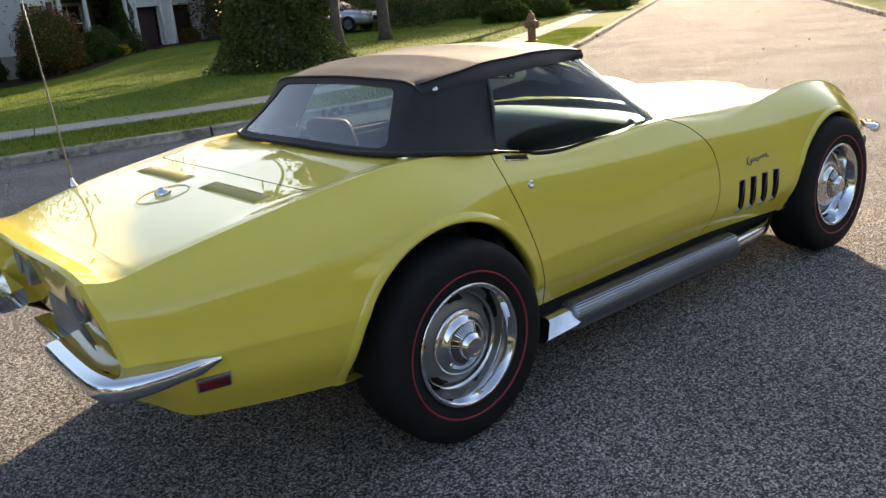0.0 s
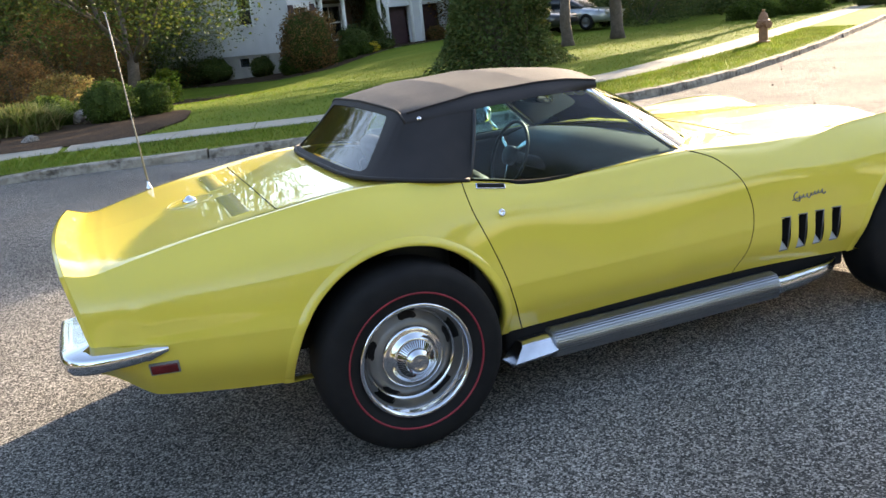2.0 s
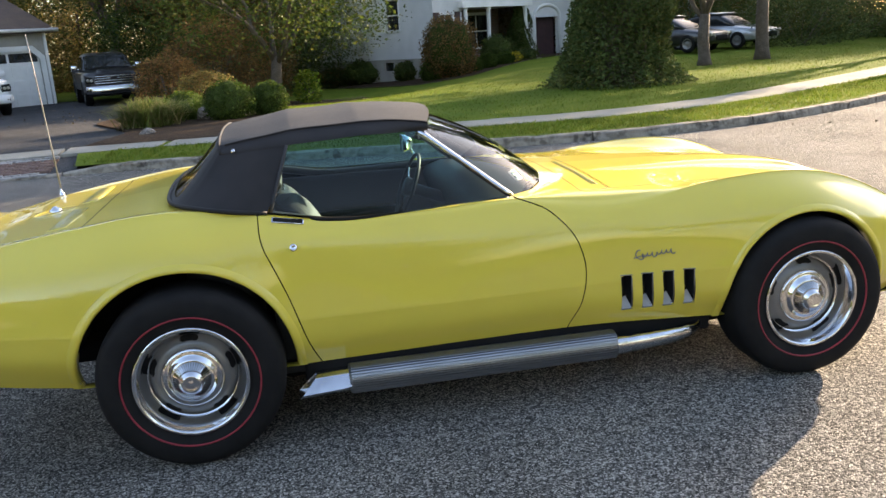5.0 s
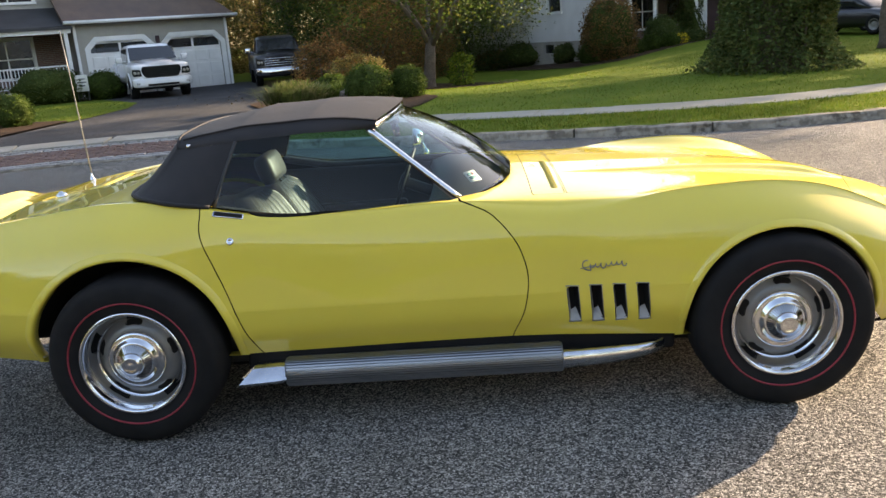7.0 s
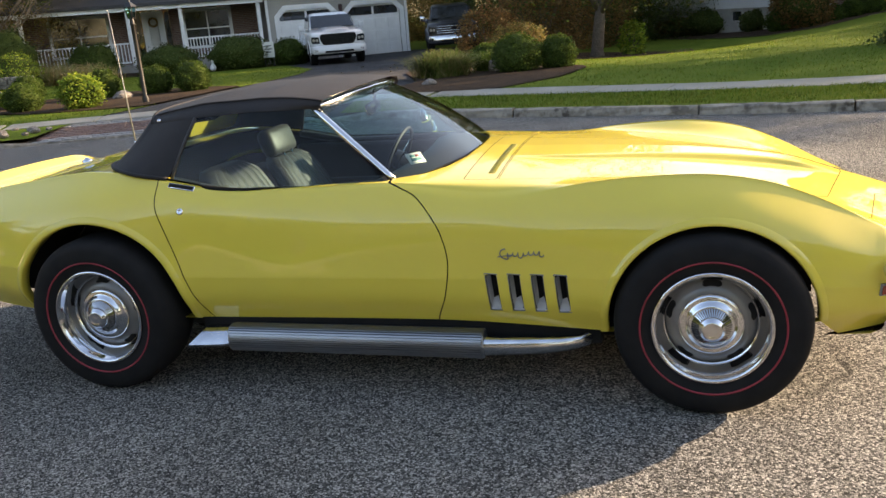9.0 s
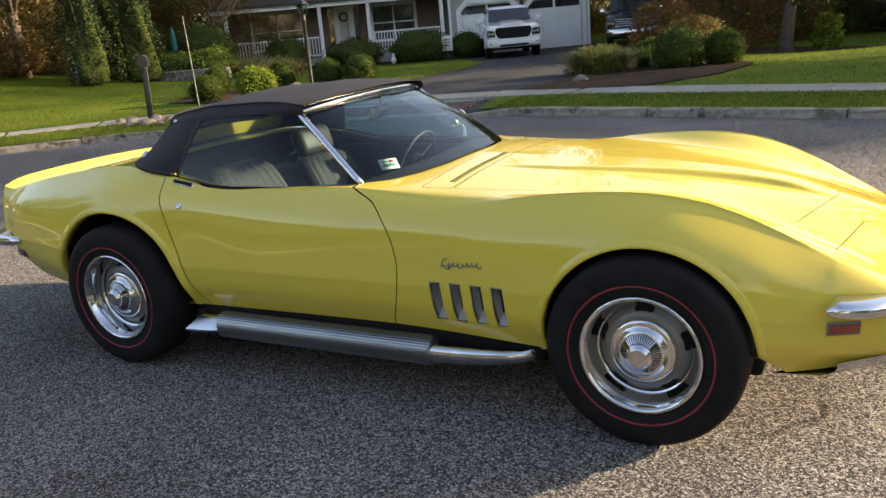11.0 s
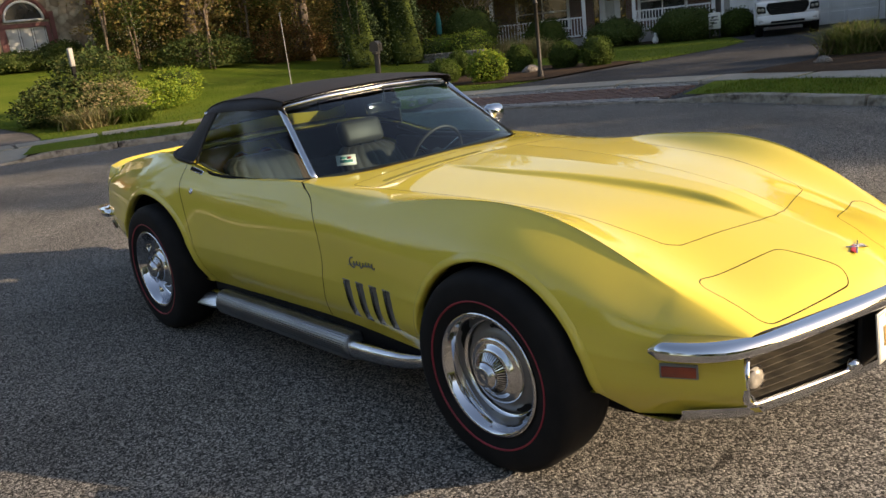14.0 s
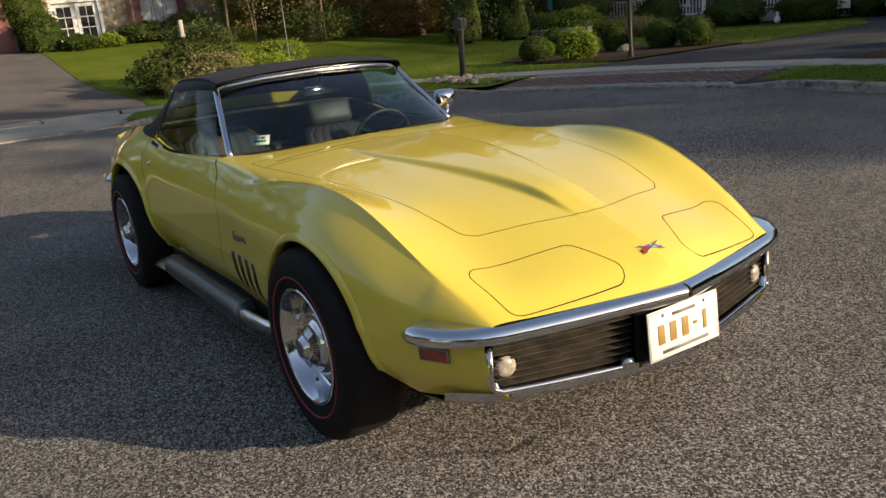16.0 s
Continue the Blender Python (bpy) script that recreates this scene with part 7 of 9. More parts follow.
tuft("strappy_plants", "strappy yellow-green leaves at the foot of the shrubs", -16.2, 4.1, 153, 0.9, 0.5, LEAF_T, 700)
tuft("strappy_plants", "strappy green leaves at the foot of the shrubs", -16.0, 5.0, 154, 0.9, 0.45, LEAF_S, 600)
for k, (x, y, rx, rz, leaf) in enumerate(((-30.8, 7.0, 1.3, 0.45, LEAF_D), (-30.4, 3.2, 0.75, 0.85, LEAF_S), (-32.1, 2.9, 0.95, 2.0, LEAF_S), (-30.6, 8.6, 1.0, 0.6, LEAF_D), (-29.7, 4.3, 0.6, 0.34, LEAF_S), (-29.8, 5.4, 0.5, 0.3, LEAF_B))):
    shrub("entry_shrub", "tall leafy climber-like shrub beside the double door" if rz > 1.5 else "clipped shrub before the stone house front", x, y, 160 + k, rx, rz, leaf, 0.085, 6500 if rz > 1.5 else 3000, core=0.8)
shrub("kerbside_shrub", "green shrub at the corner of the far lawn", -20.0, 8.0, 168, 0.8, 0.5, LEAF_B, 0.07, 2600, core=0.75)

# ---- houses ----
SIDING_GREY = mat("grey_siding", (0.36, 0.34, 0.30), 0.6, tint=(0.30, 0.285, 0.25), scale=1.5, fine=(0.30, 0.285, 0.25), fine_scale=20)
SIDING_WHITE = mat("white_siding", (0.66, 0.66, 0.66), 0.6, tint=(0.58, 0.58, 0.58), scale=1.5, fine=(0.58, 0.58, 0.58), fine_scale=20)
SIDING_RED = mat("dark_red_siding", (0.20, 0.06, 0.05), 0.6, tint=(0.15, 0.045, 0.04), scale=1.5, fine=(0.15, 0.045, 0.04), fine_scale=20)
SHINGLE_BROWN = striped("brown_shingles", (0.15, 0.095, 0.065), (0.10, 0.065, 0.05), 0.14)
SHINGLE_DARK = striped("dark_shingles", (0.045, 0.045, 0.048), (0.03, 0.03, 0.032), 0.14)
WHITE = mat("white_trim_paint", (0.78, 0.78, 0.76), 0.5, tint=(0.70, 0.70, 0.68), scale=2)
PARGE = mat("grey_parging", (0.36, 0.35, 0.32), 0.9, tint=(0.29, 0.28, 0.26), scale=1.5)
PANE = mat("dark_window_glass", (0.02, 0.024, 0.028), 0.06, coat=1.0, tint=(0.03, 0.034, 0.038), scale=2)
BLIND = mat("pale_blind", (0.55, 0.55, 0.52), 0.8, tint=(0.48, 0.48, 0.45), scale=3)
RED_TRIM = mat("brick_red_trim", (0.20, 0.065, 0.055), 0.6, tint=(0.15, 0.05, 0.045), scale=3)
SHUTTER = mat("dark_shutter", (0.05, 0.02, 0.022), 0.6, tint=(0.035, 0.015, 0.016), scale=4)
STONE = speckled("field_stone", (0.36, 0.30, 0.22), (0.52, 0.46, 0.36), (0.22, 0.17, 0.12), 4.5, bump=1.0)


def bricks_mat():
    m = mat("brown_brick", (0.16, 0.085, 0.06), 0.85, tint=(0.11, 0.055, 0.042), scale=3)
    n, l = m.node_tree.nodes, m.node_tree.links
    tc = n.new("ShaderNodeTexCoord")
    mp = n.new("ShaderNodeMapping")
    mp.inputs["Rotation"].default_value = (radians(90), 0, 0)
    b = n.new("ShaderNodeTexBrick")
    b.inputs["Color1"].default_value, b.inputs["Color2"].default_value, b.inputs["Mortar"].default_value = (0.17, 0.085, 0.06, 1), (0.11, 0.058, 0.045, 1), (0.24, 0.22, 0.19, 1)
    b.inputs["Scale"].default_value, b.inputs["Brick Width"].default_value, b.inputs["Row Height"].default_value, b.inputs["Mortar Size"].default_value = 1.0, 0.22, 0.075, 0.008
    l.new(tc.outputs["Object"], mp.inputs[0])
    l.new(mp.outputs[0], b.inputs["Vector"])
    l.new(b.outputs[0], n["Principled BSDF"].inputs["Base Color"])
    return m


BRICK = bricks_mat()


def wall(name, parent, x0, x1, y, z0, z1, holes, material, thick=0.25, turn=0, label=""):
    """A wall along local x at depth y, its face towards -y; holes (x0, x1, z0, z1) go through it."""
    xs = sorted({x0, x1, *[v for h in holes for v in h[:2]]})
    zs = sorted({z0, z1, *[v for h in holes for v in h[2:]]})
    bm = bmesh.new()
    inside = lambda a, b: any(h[0] < a < h[1] and h[2] < b < h[3] for h in holes)
    for a, b in zip(xs, xs[1:]):
        for c, d in zip(zs, zs[1:]):
            if inside((a + b) / 2, (c + d) / 2):
                continue
            q = [bm.verts.new(p) for p in ((a, y + thick, c), (b, y + thick, c), (b, y + thick, d), (a, y + thick, d))]
            bm.faces.new(q[::-1])
            if not material.name.endswith("siding"):
                bm.faces.new([bm.verts.new(p) for p in ((a, y, c), (b, y, c), (b, y, d), (a, y, d))])
                continue
            # overlapping boards: each stands proud at its lower edge
            k = math.floor(c / 0.125)
            while k * 0.125 < d - 1e-4:
                lo, hi = max(c, k * 0.125), min(d, (k + 1) * 0.125)
                p0, p1 = y - 0.022 * (1 - (lo / 0.125 - k)), y - 0.022 * (1 - (hi / 0.125 - k))
                bm.faces.new([bm.verts.new(p) for p in ((a, p0, lo), (b, p0, lo), (b, p1, hi), (a, p1, hi))])
                bm.faces.new([bm.verts.new(p) for p in ((a, y, lo), (b, y, lo), (b, p0, lo), (a, p0, lo))])
                k += 1
    for a, b, c, d in holes:
        for p, q in (((a, c), (b, c)), ((b, c), (b, d)), ((b, d), (a, d)), ((a, d), (a, c))):
            bm.faces.new([bm.verts.new(v) for v in ((p[0], y, p[1]), (q[0], y, q[1]), (q[0], y + thick, q[1]), (p[0], y + thick, p[1]))])
    for p, q in (((x0, z0), (x0, z1)), ((x1, z1), (x1, z0)), ((x0, z1), (x1, z1))):
        bm.faces.new([bm.verts.new(v) for v in ((p[0], y, p[1]), (p[0], y + thick, p[1]), (q[0], y + thick, q[1]), (q[0], y, q[1]))])
    if turn:
        bmesh.ops.transform(bm, matrix=turn, verts=bm.verts[:])
    return part(name, bm, material, parent, label, smooth=False)


def window(parent, x0, x1, y, z0, z1, cols=2, rows=2, trim=0.10, trim_mat=None, turn=None, blind=False, label="white-framed window"):
    """A glazed window set in its opening: casing, sash bars, panes, sill."""
    w = new("window")
    w.parent = parent
    tagged(w, label)
    m = turn or Matrix.Identity(4)
    bm = bmesh.new()
    for a, b, c, d in ((x0 - trim, x1 + trim, z1, z1 + trim), (x0 - trim, x0, z0, z1), (x1, x1 + trim, z0, z1)):
        box(bm, a, y - 0.03, c, b, y + 0.06, d, m=m)
    part("casing", bm, trim_mat or WHITE, w, smooth=False)
    bm = boxed(x0 - trim - 0.03, y - 0.07, z0 - 0.08, x1 + trim + 0.03, y + 0.06, z0, m=m)
    part("sill", bm, trim_mat or WHITE, w, smooth=False)
    bm = bmesh.new()
    t = 0.028
    for k in range(cols + 1):
        x = x0 + (x1 - x0) * k / cols
        box(bm, x - t, y + 0.06, z0, x + t, y + 0.10, z1, m=m)
    for k in range(rows + 1):
        z = z0 + (z1 - z0) * k / rows
        box(bm, x0, y + 0.062, z - t, x1, y + 0.098, z + t, m=m)
    part("sash", bm, WHITE, w, smooth=False)
    for k in range(cols):
        a, b = x0 + (x1 - x0) * k / cols, x0 + (x1 - x0) * (k + 1) / cols
        bm = boxed(a + 0.02, y + 0.075, z0 + 0.02, b - 0.02, y + 0.085, z1 - 0.02, m=m)
        part("pane", bm, PANE, w, smooth=False)
        if blind:
            bm = boxed(a + 0.05, y + 0.066, z0 + 0.35 * (z1 - z0), b - 0.05, y + 0.074, z1 - 0.03, m=m)
            part("blind", bm, BLIND, w, smooth=False)
    return w


def slab_roof(name, parent, pts, material, thick=0.12, label=""):
    bm = bmesh.new()
    f = bm.faces.new([bm.verts.new(p) for p in pts])
    bm.normal_update()
    if f.normal.z < 0:
        f.normal_flip()
    r = bmesh.ops.extrude_face_region(bm, geom=[f])
    bmesh.ops.translate(bm, vec=(0, 0, -thick), verts=[v for v in r["geom"] if isinstance(v, bmesh.types.BMVert)])
    bmesh.ops.recalc_face_normals(bm, faces=bm.faces[:])
    return part(name, bm, material, parent, label, smooth=False)


def garage_door(parent, x0, x1, y, z0, z1):
    d = new("garage_door")
    d.parent = parent
    tagged(d, "closed white panelled garage door with a row of dark panes")
    bm = boxed(x0, y + 0.10, z0, x1, y + 0.14, z1)
    part("leaf", bm, WHITE, d, smooth=False)
    rows, cols = 4, 4
    h, w = (z1 - z0) / rows, (x1 - x0) / cols
    for r in range(rows):
        for c in range(cols):
            a, b = x0 + c * w + 0.05, x0 + (c + 1) * w - 0.05
            lo, hi = z0 + r * h + 0.06, z0 + (r + 1) * h - 0.06
            if r == rows - 1:
                if c % 2 == 0:
                    bm = boxed(a - 0.02, y + 0.08, lo + 0.05, b + w - 0.02, y + 0.105, hi - 0.02)
                    part("pane", bm, PANE, d, smooth=False)
            else:
                bm = boxed(a, y + 0.075, lo, b, y + 0.105, hi, 0.015)
                part("panel", bm, WHITE, d, smooth=False)
    # casing with cut upper corners
    t, cut = 0.20, 0.42
    outer = [(x0 - t, z0), (x0 - t, z1 + t - cut), (x0 - t + cut, z1 + t), (x1 + t - cut, z1 + t), (x1 + t, z1 + t - cut), (x1 + t, z0)]
    inner_l = [(x0, z0), (x0, z1 - cut * 0.75), (x0 + cut * 0.75, z1), (x1 - cut * 0.75, z1), (x1, z1 - cut * 0.75), (x1, z0)]
    bm = bmesh.new()
    grid(bm, [[(a, yy, b) for a, b in ring] for ring, yy in ((outer, y + 0.02), (outer, y - 0.03), (inner_l, y - 0.03), (inner_l, y + 0.10))])
    for s in (0, 1):
        q = [inner_l[1], inner_l[2], (x0, z1)] if s == 0 else [inner_l[3], inner_l[4], (x1, z1)]
        bm.faces.new([bm.verts.new((a, y + 0.05, b)) for a, b in q])
    bmesh.ops.recalc_face_normals(bm, faces=bm.faces[:])
    part("casing", bm, WHITE, d, smooth=False)


# grey house with double garage and porch
h1 = thing("garage_house", "grey-sided house with white porch, brick front and double garage", "house", pose(-15.2, 29.6, gz(-15, 29), 0, 0, 35.8))
wall("garage_wall", h1, 0, 6.3, 0, 0, 2.95, [(0.55, 2.95, 0, 2.15), (3.55, 5.95, 0, 2.15)], SIDING_GREY)
for x0, x1 in ((0.55, 2.95), (3.55, 5.95)):
    garage_door(h1, x0, x1, 0, 0, 2.15)
for x in (0.0, 6.3):
    wall("garage_side_wall", h1, 0, 7.5, 0, 0, 2.95, [], SIDING_GREY, turn=pose(x, 0, 0, 0, 0, 90) if x else pose(0.25, 0, 0, 0, 0, 90))
slab_roof("garage_roof", h1, [(-0.35, -0.35, 2.95), (6.65, -0.35, 2.95), (4.7, 3.9, 5.6), (-0.35, 3.9, 5.6)], SHINGLE_BROWN, label="brown shingled roof slope")
# the hip's shade is put into the colour: dark shingles beside the brown slopes
slab_roof("garage_roof", h1, [(6.65, -0.35, 2.95), (6.65, 8.0, 2.95), (4.7, 3.9, 5.6)], SHINGLE_DARK, label="roof hip, its shade painted as darker shingles")
slab_roof("garage_roof", h1, [(-0.35, 8.0, 2.95), (6.65, 8.0, 2.95), (4.7, 3.9, 5.6), (-0.35, 3.9, 5.6)], SHINGLE_BROWN)
bm = bmesh.new()
tube(bm, [(-0.35, -0.40, 2.93), (6.70, -0.40, 2.93)], 0.07, 8)
part("gutter", bm, WHITE, h1, "white gutter")
for x in (0.06, 6.24):
    bm = boxed(x - 0.05, -0.09, 0, x + 0.05, -0.01, 2.9)
    part("downpipe", bm, WHITE, h1, smooth=False)
bm = bmesh.new()
box(bm, 3.17, -0.10, 1.95, 3.33, -0.01, 2.25, 0.02)
part("wall_lantern", bm, SHUTTER, h1, smooth=False)
# main block behind the porch
wall("porch_wall", h1, -9.8, 0, 2.0, 0.0, 3.0, [(-3.15, -1.25, 0.95, 2.45), (-5.15, -3.75, 0.5, 2.65), (-8.5, -6.3, 0.95, 2.45)], BRICK, label="brown brick porch wall")
wall("upper_wall", h1, -9.8, 0.2, 2.0, 3.0, 6.0, [(-2.7, -0.9, 3.9, 5.3), (-6.2, -4.4, 3.9, 5.3), (-9.0, -7.4, 3.9, 5.3)], SIDING_GREY)
for a, b in ((-3.15, -1.25), (-8.5, -6.3)):
    window(h1, a, b, 2.0, 0.95, 2.45, 2, 2)
for a, b in ((-2.7, -0.9), (-6.2, -4.4), (-9.0, -7.4)):
    window(h1, a, b, 2.0, 3.9, 5.3, 2, 2)
for x in (-9.8, 0.2):
    wall("end_wall", h1, 0, 8.0, 0, 0, 6.0, [], SIDING_GREY, turn=pose(x, 2.0, 0, 0, 0, 90) if x > 0 else pose(x + 0.25, 2.0, 0, 0, 0, 90))
slab_roof("main_roof", h1, [(-10.2, 1.5, 6.0), (0.6, 1.5, 6.0), (0.6, 6.0, 8.6), (-10.2, 6.0, 8.6)], SHINGLE_BROWN)
slab_roof("main_roof", h1, [(-10.2, 10.4, 6.0), (0.6, 10.4, 6.0), (0.6, 6.0, 8.6), (-10.2, 6.0, 8.6)], SHINGLE_BROWN)
slab_roof("porch_roof", h1, [(-10.1, -0.35, 2.82), (-0.05, -0.35, 2.82), (-0.05, 2.0, 3.65), (-10.1, 2.0, 3.65)], SHINGLE_DARK, label="dark shingled porch roof")
bm = boxed(-10.0, -0.25, 2.55, -0.1, -0.05, 2.78)
part("porch_beam", bm, WHITE, h1, smooth=False)
bm = boxed(-9.9, -0.2, 0, -0.05, 2.0, 0.46)
part("porch_floor", bm, PARGE, h1, smooth=False)
for x in (-0.3, -3.45, -5.5, -9.4):
    bm = boxed(x - 0.075, -0.17, 0.46, x + 0.075, -0.02, 2.56, 0.012)
    part("porch_post", bm, WHITE, h1, smooth=False)
for a, b in ((-3.4, -0.4), (-9.3, -5.6)):
    rl = new("railing")
    rl.parent = h1
    tagged(rl, "white balustrade between the porch posts")
    for z in (0.56, 1.30):
        bm = boxed(a, -0.13, z, b, -0.06, z + 0.06)
        part("rail", bm, WHITE, rl, smooth=False)
    n = int((b - a) / 0.125)
    base = None
    for k in range(n):
        x = a + (b - a) * (k + 0.5) / n
        if base is None:
            bm = boxed(-0.018, -0.11, 0.60, 0.018, -0.08, 1.32)
            o = part("baluster", bm, WHITE, rl, smooth=False)
            base = o.data
        else:
            o = new("baluster", base)
            o.parent = rl
        o.location = (x, 0, 0)
door = new("front_door")
door.parent = h1
tagged(door, "white front door with oval glass and a wreath")
bm = boxed(-4.9, 2.08, 0.5, -4.0, 2.14, 2.55, 0.01)
part("leaf", bm, WHITE, door, smooth=False)
for a, b in ((-5.12, -4.95), (-3.95, -3.78)):
    bm = boxed(a, 2.10, 0.7, b, 2.12, 2.5)
    part("side_light", bm, PANE, door, smooth=False)
bm = boxed(-4.65, 2.06, 1.1, -4.25, 2.085, 2.3, 0.08)
part("door_glass", bm, BLIND, door, smooth=False)
bm = bmesh.new()
tube(bm, [(-4.45 + 0.17 * math.cos(a), 2.04, 2.1 + 0.17 * math.sin(a)) for a in np.linspace(0, 2 * math.pi, 25)], 0.045, 8, cap=False)
part("wreath", bm, LEAF_R, door)
for k in range(3):
    bm = boxed(-5.3, -0.2 - 0.3 * (k + 1), 0, -3.6, -0.2 - 0.3 * k, 0.46 - 0.15 * (k + 1) + 0.0)
    part("step", bm, PARGE, h1, smooth=False)

# white house beyond the lawn
h2 = thing("white_house", "white-sided house with columned brick porch above a sloping lawn", "house", pose(5.65, 31.7, -0.08, 0, 0, 32.7))
SIDE = pose(0, 0, 0, 0, 0, -90) @ pose(-10.5, 0, 0)
wall("side_wall", h2, 0, 10.5, 0, 0.75, 4.4, [(7.4, 8.3, 2.0, 3.3)], SIDING_WHITE, turn=SIDE)
window(h2, 7.4, 8.3, 0, 2.0, 3.3, 1, 2, turn=SIDE)
wall("foundation", h2, 0, 10.5, 0.03, -0.8, 0.75, [(7.0, 7.7, 0.25, 0.62)], PARGE, turn=SIDE, label="parged grey foundation")
bm = boxed(7.0, 0.15, 0.25, 7.7, 0.2, 0.62, m=SIDE)
part("cellar_window", bm, PANE, h2, smooth=False)
wall("front_wall", h2, 0, 1.7, 0, 0.3, 4.4, [(0.35, 1.15, 1.0, 2.5)], SIDING_WHITE)
window(h2, 0.35, 1.15, 0, 1.0, 2.5, 2, 3)
for a in (0.0, 1.27):
    bm = boxed(a + 0.0, -0.05, 0.95, a + 0.30, -0.005, 2.6)
    part("shutter", bm, SHUTTER, h2, smooth=False)
wall("porch_wall", h2, 1.7, 6.0, 1.8, 0.3, 3.0, [(2.2, 3.1, 0.5, 2.6), (3.7, 5.3, 1.0, 2.5)], BRICK)
window(h2, 3.7, 5.3, 1.8, 1.0, 2.5, 2, 2)
bm = boxed(2.2, 1.9, 0.5, 3.1, 1.95, 2.6)
part("front_door", bm, SHUTTER, h2, smooth=False)
wall("upper_wall", h2, 1.7, 12.5, 0, 3.0, 4.4, [], SIDING_WHITE)
wall("arch_wall", h2, 6.0, 12.5, 0.0, 0.3, 3.0, [(6.5, 8.4, 0.3, 2.2), (9.2, 11.1, 0.3, 2.2)], SIDING_WHITE)
for x0 in (6.5, 9.2):
    bm = boxed(x0, 0.35, 0.3, x0 + 1.9, 0.4, 2.5)
    part("dark_opening", bm, SHUTTER, h2, smooth=False)
    bm = bmesh.new()
    arc = [(x0 + 0.95 + 0.95 * math.cos(t), 2.2 + 0.55 * math.sin(t)) for t in np.linspace(0, math.pi, 14)]
    tube(bm, [(x0 + 1.9, -0.02, 0.35)] + [(a, -0.02, b) for a, b in arc] + [(x0, -0.02, 0.35)], 0.09, 6)
    part("arch_casing", bm, WHITE, h2)
bm = boxed(1.7, -0.2, 0.1, 6.0, 1.8, 0.34)
part("porch_floor", bm, PARGE, h2, smooth=False)
bm = boxed(1.5, -0.3, 2.75, 6.1, 1.8, 3.02)
part("porch_ceiling", bm, WHITE, h2, smooth=False)
for x in (1.85, 3.3, 5.8):
    bm = bmesh.new()
    spin(bm, [(0.14, 0.3), (0.14, 0.42), (0.10, 0.46), (0.085, 1.6), (0.09, 2.62), (0.13, 2.68), (0.13, 2.78)], 16, pose(x, -0.1, 0))
    part("column", bm, WHITE, h2, angle=40)
slab_roof("roof", h2, [(-0.4, -0.5, 4.35), (12.9, -0.5, 4.35), (12.9, 5.2, 6.2), (-0.4, 5.2, 6.2)], SHINGLE_DARK)
slab_roof("roof", h2, [(-0.4, 11.0, 4.35), (12.9, 11.0, 4.35), (12.9, 5.2, 6.2), (-0.4, 5.2, 6.2)], SHINGLE_DARK)
bm = bmesh.new()
bm.faces.new([bm.verts.new(p) for p in ((0.0, 0, 4.4), (0.0, 10.5, 4.4), (0.0, 5.2, 6.15))])
part("gable", bm, SIDING_WHITE, h2, smooth=False)
wall("end_wall", h2, 0, 10.5, 0, 0, 4.4, [], SIDING_WHITE, turn=pose(12.5, 0, 0, 0, 0, 90))

# stone-fronted house on the rise
h3 = thing("stone_house", "stone-fronted house with brick-red trim on the rise", "house", pose(-33.4, 1.4, gz(-33.4, 5) - 0.55, 0, 0, 86))
wall("stone_wall", h3, 2.0, 9.6, 0, -0.4, 2.75, [(2.75, 4.45, 0.0, 2.15), (6.1, 7.6, 0.6, 2.05)], STONE, label="tan fieldstone wall")
wall("upper_wall", h3, 2.0, 9.6, 0.1, 2.75, 5.6, [], STONE)
window(h3, 6.1, 7.6, 0, 0.6, 2.05, 3, 1, 0.16, RED_TRIM, blind=True, label="three-light window in brick-red surround")
fan = new("fan_window")
fan.parent = h3
tagged(fan, "half-round window over the three-light window")
arc = [(6.85 + 0.72 * math.cos(t), 2.32 + 0.72 * math.sin(t)) for t in np.linspace(0, math.pi, 20)]
bm = bmesh.new()
vs = grid(bm, [[(a, y, b) for a, b in arc] for y in (-0.03, 0.12)])
bm.faces.new(vs[0])
part("pane", bm, PANE, fan, smooth=False)
bm = bmesh.new()
tube(bm, [(a, -0.04, b) for a, b in arc] + [(6.13, -0.04, 2.32), (7.57, -0.04, 2.32)], 0.05, 6)
part("frame", bm, WHITE, fan)
bm = bmesh.new()
tube(bm, [(6.85 + 0.86 * math.cos(t), -0.03, 2.32 + 0.86 * math.sin(t)) for t in np.linspace(0, math.pi, 20)], 0.09, 6)
part("surround", bm, RED_TRIM, fan)
bm = boxed(1.9, -0.12, 3.45, 9.7, 0.0, 3.65)
part("fascia", bm, WHITE, h3, smooth=False)
for a in (1.95, 5.55, 5.85, 7.78):
    bm = boxed(a, -0.05, -0.3, a + 0.18, -0.003, 2.6)
    part("trim_board", bm, RED_TRIM, h3, smooth=False)
fd = new("french_door")
fd.parent = h3
tagged(fd, "white double door with tall dark panes")
for k in range(2):
    a = 2.75 + 0.85 * k
    bm = boxed(a + 0.01, 0.08, 0.0, a + 0.84, 0.13, 2.14, 0.008)
    part("leaf", bm, WHITE, fd, smooth=False)
    for c in range(2):
        for r in range(4):
            bm = boxed(a + 0.15 + 0.28 * c, 0.07, 0.35 + 0.42 * r, a + 0.40 + 0.28 * c, 0.085, 0.73 + 0.42 * r)
            part("pane", bm, PANE, fd, smooth=False)
bm = bmesh.new()
for a, b, c, d in ((2.62, 2.75, 0, 2.28), (4.45, 4.58, 0, 2.28), (2.75, 4.45, 2.15, 2.28)):
    box(bm, a, -0.04, c, b, 0.1, d)
part("casing", bm, WHITE, fd, smooth=False)
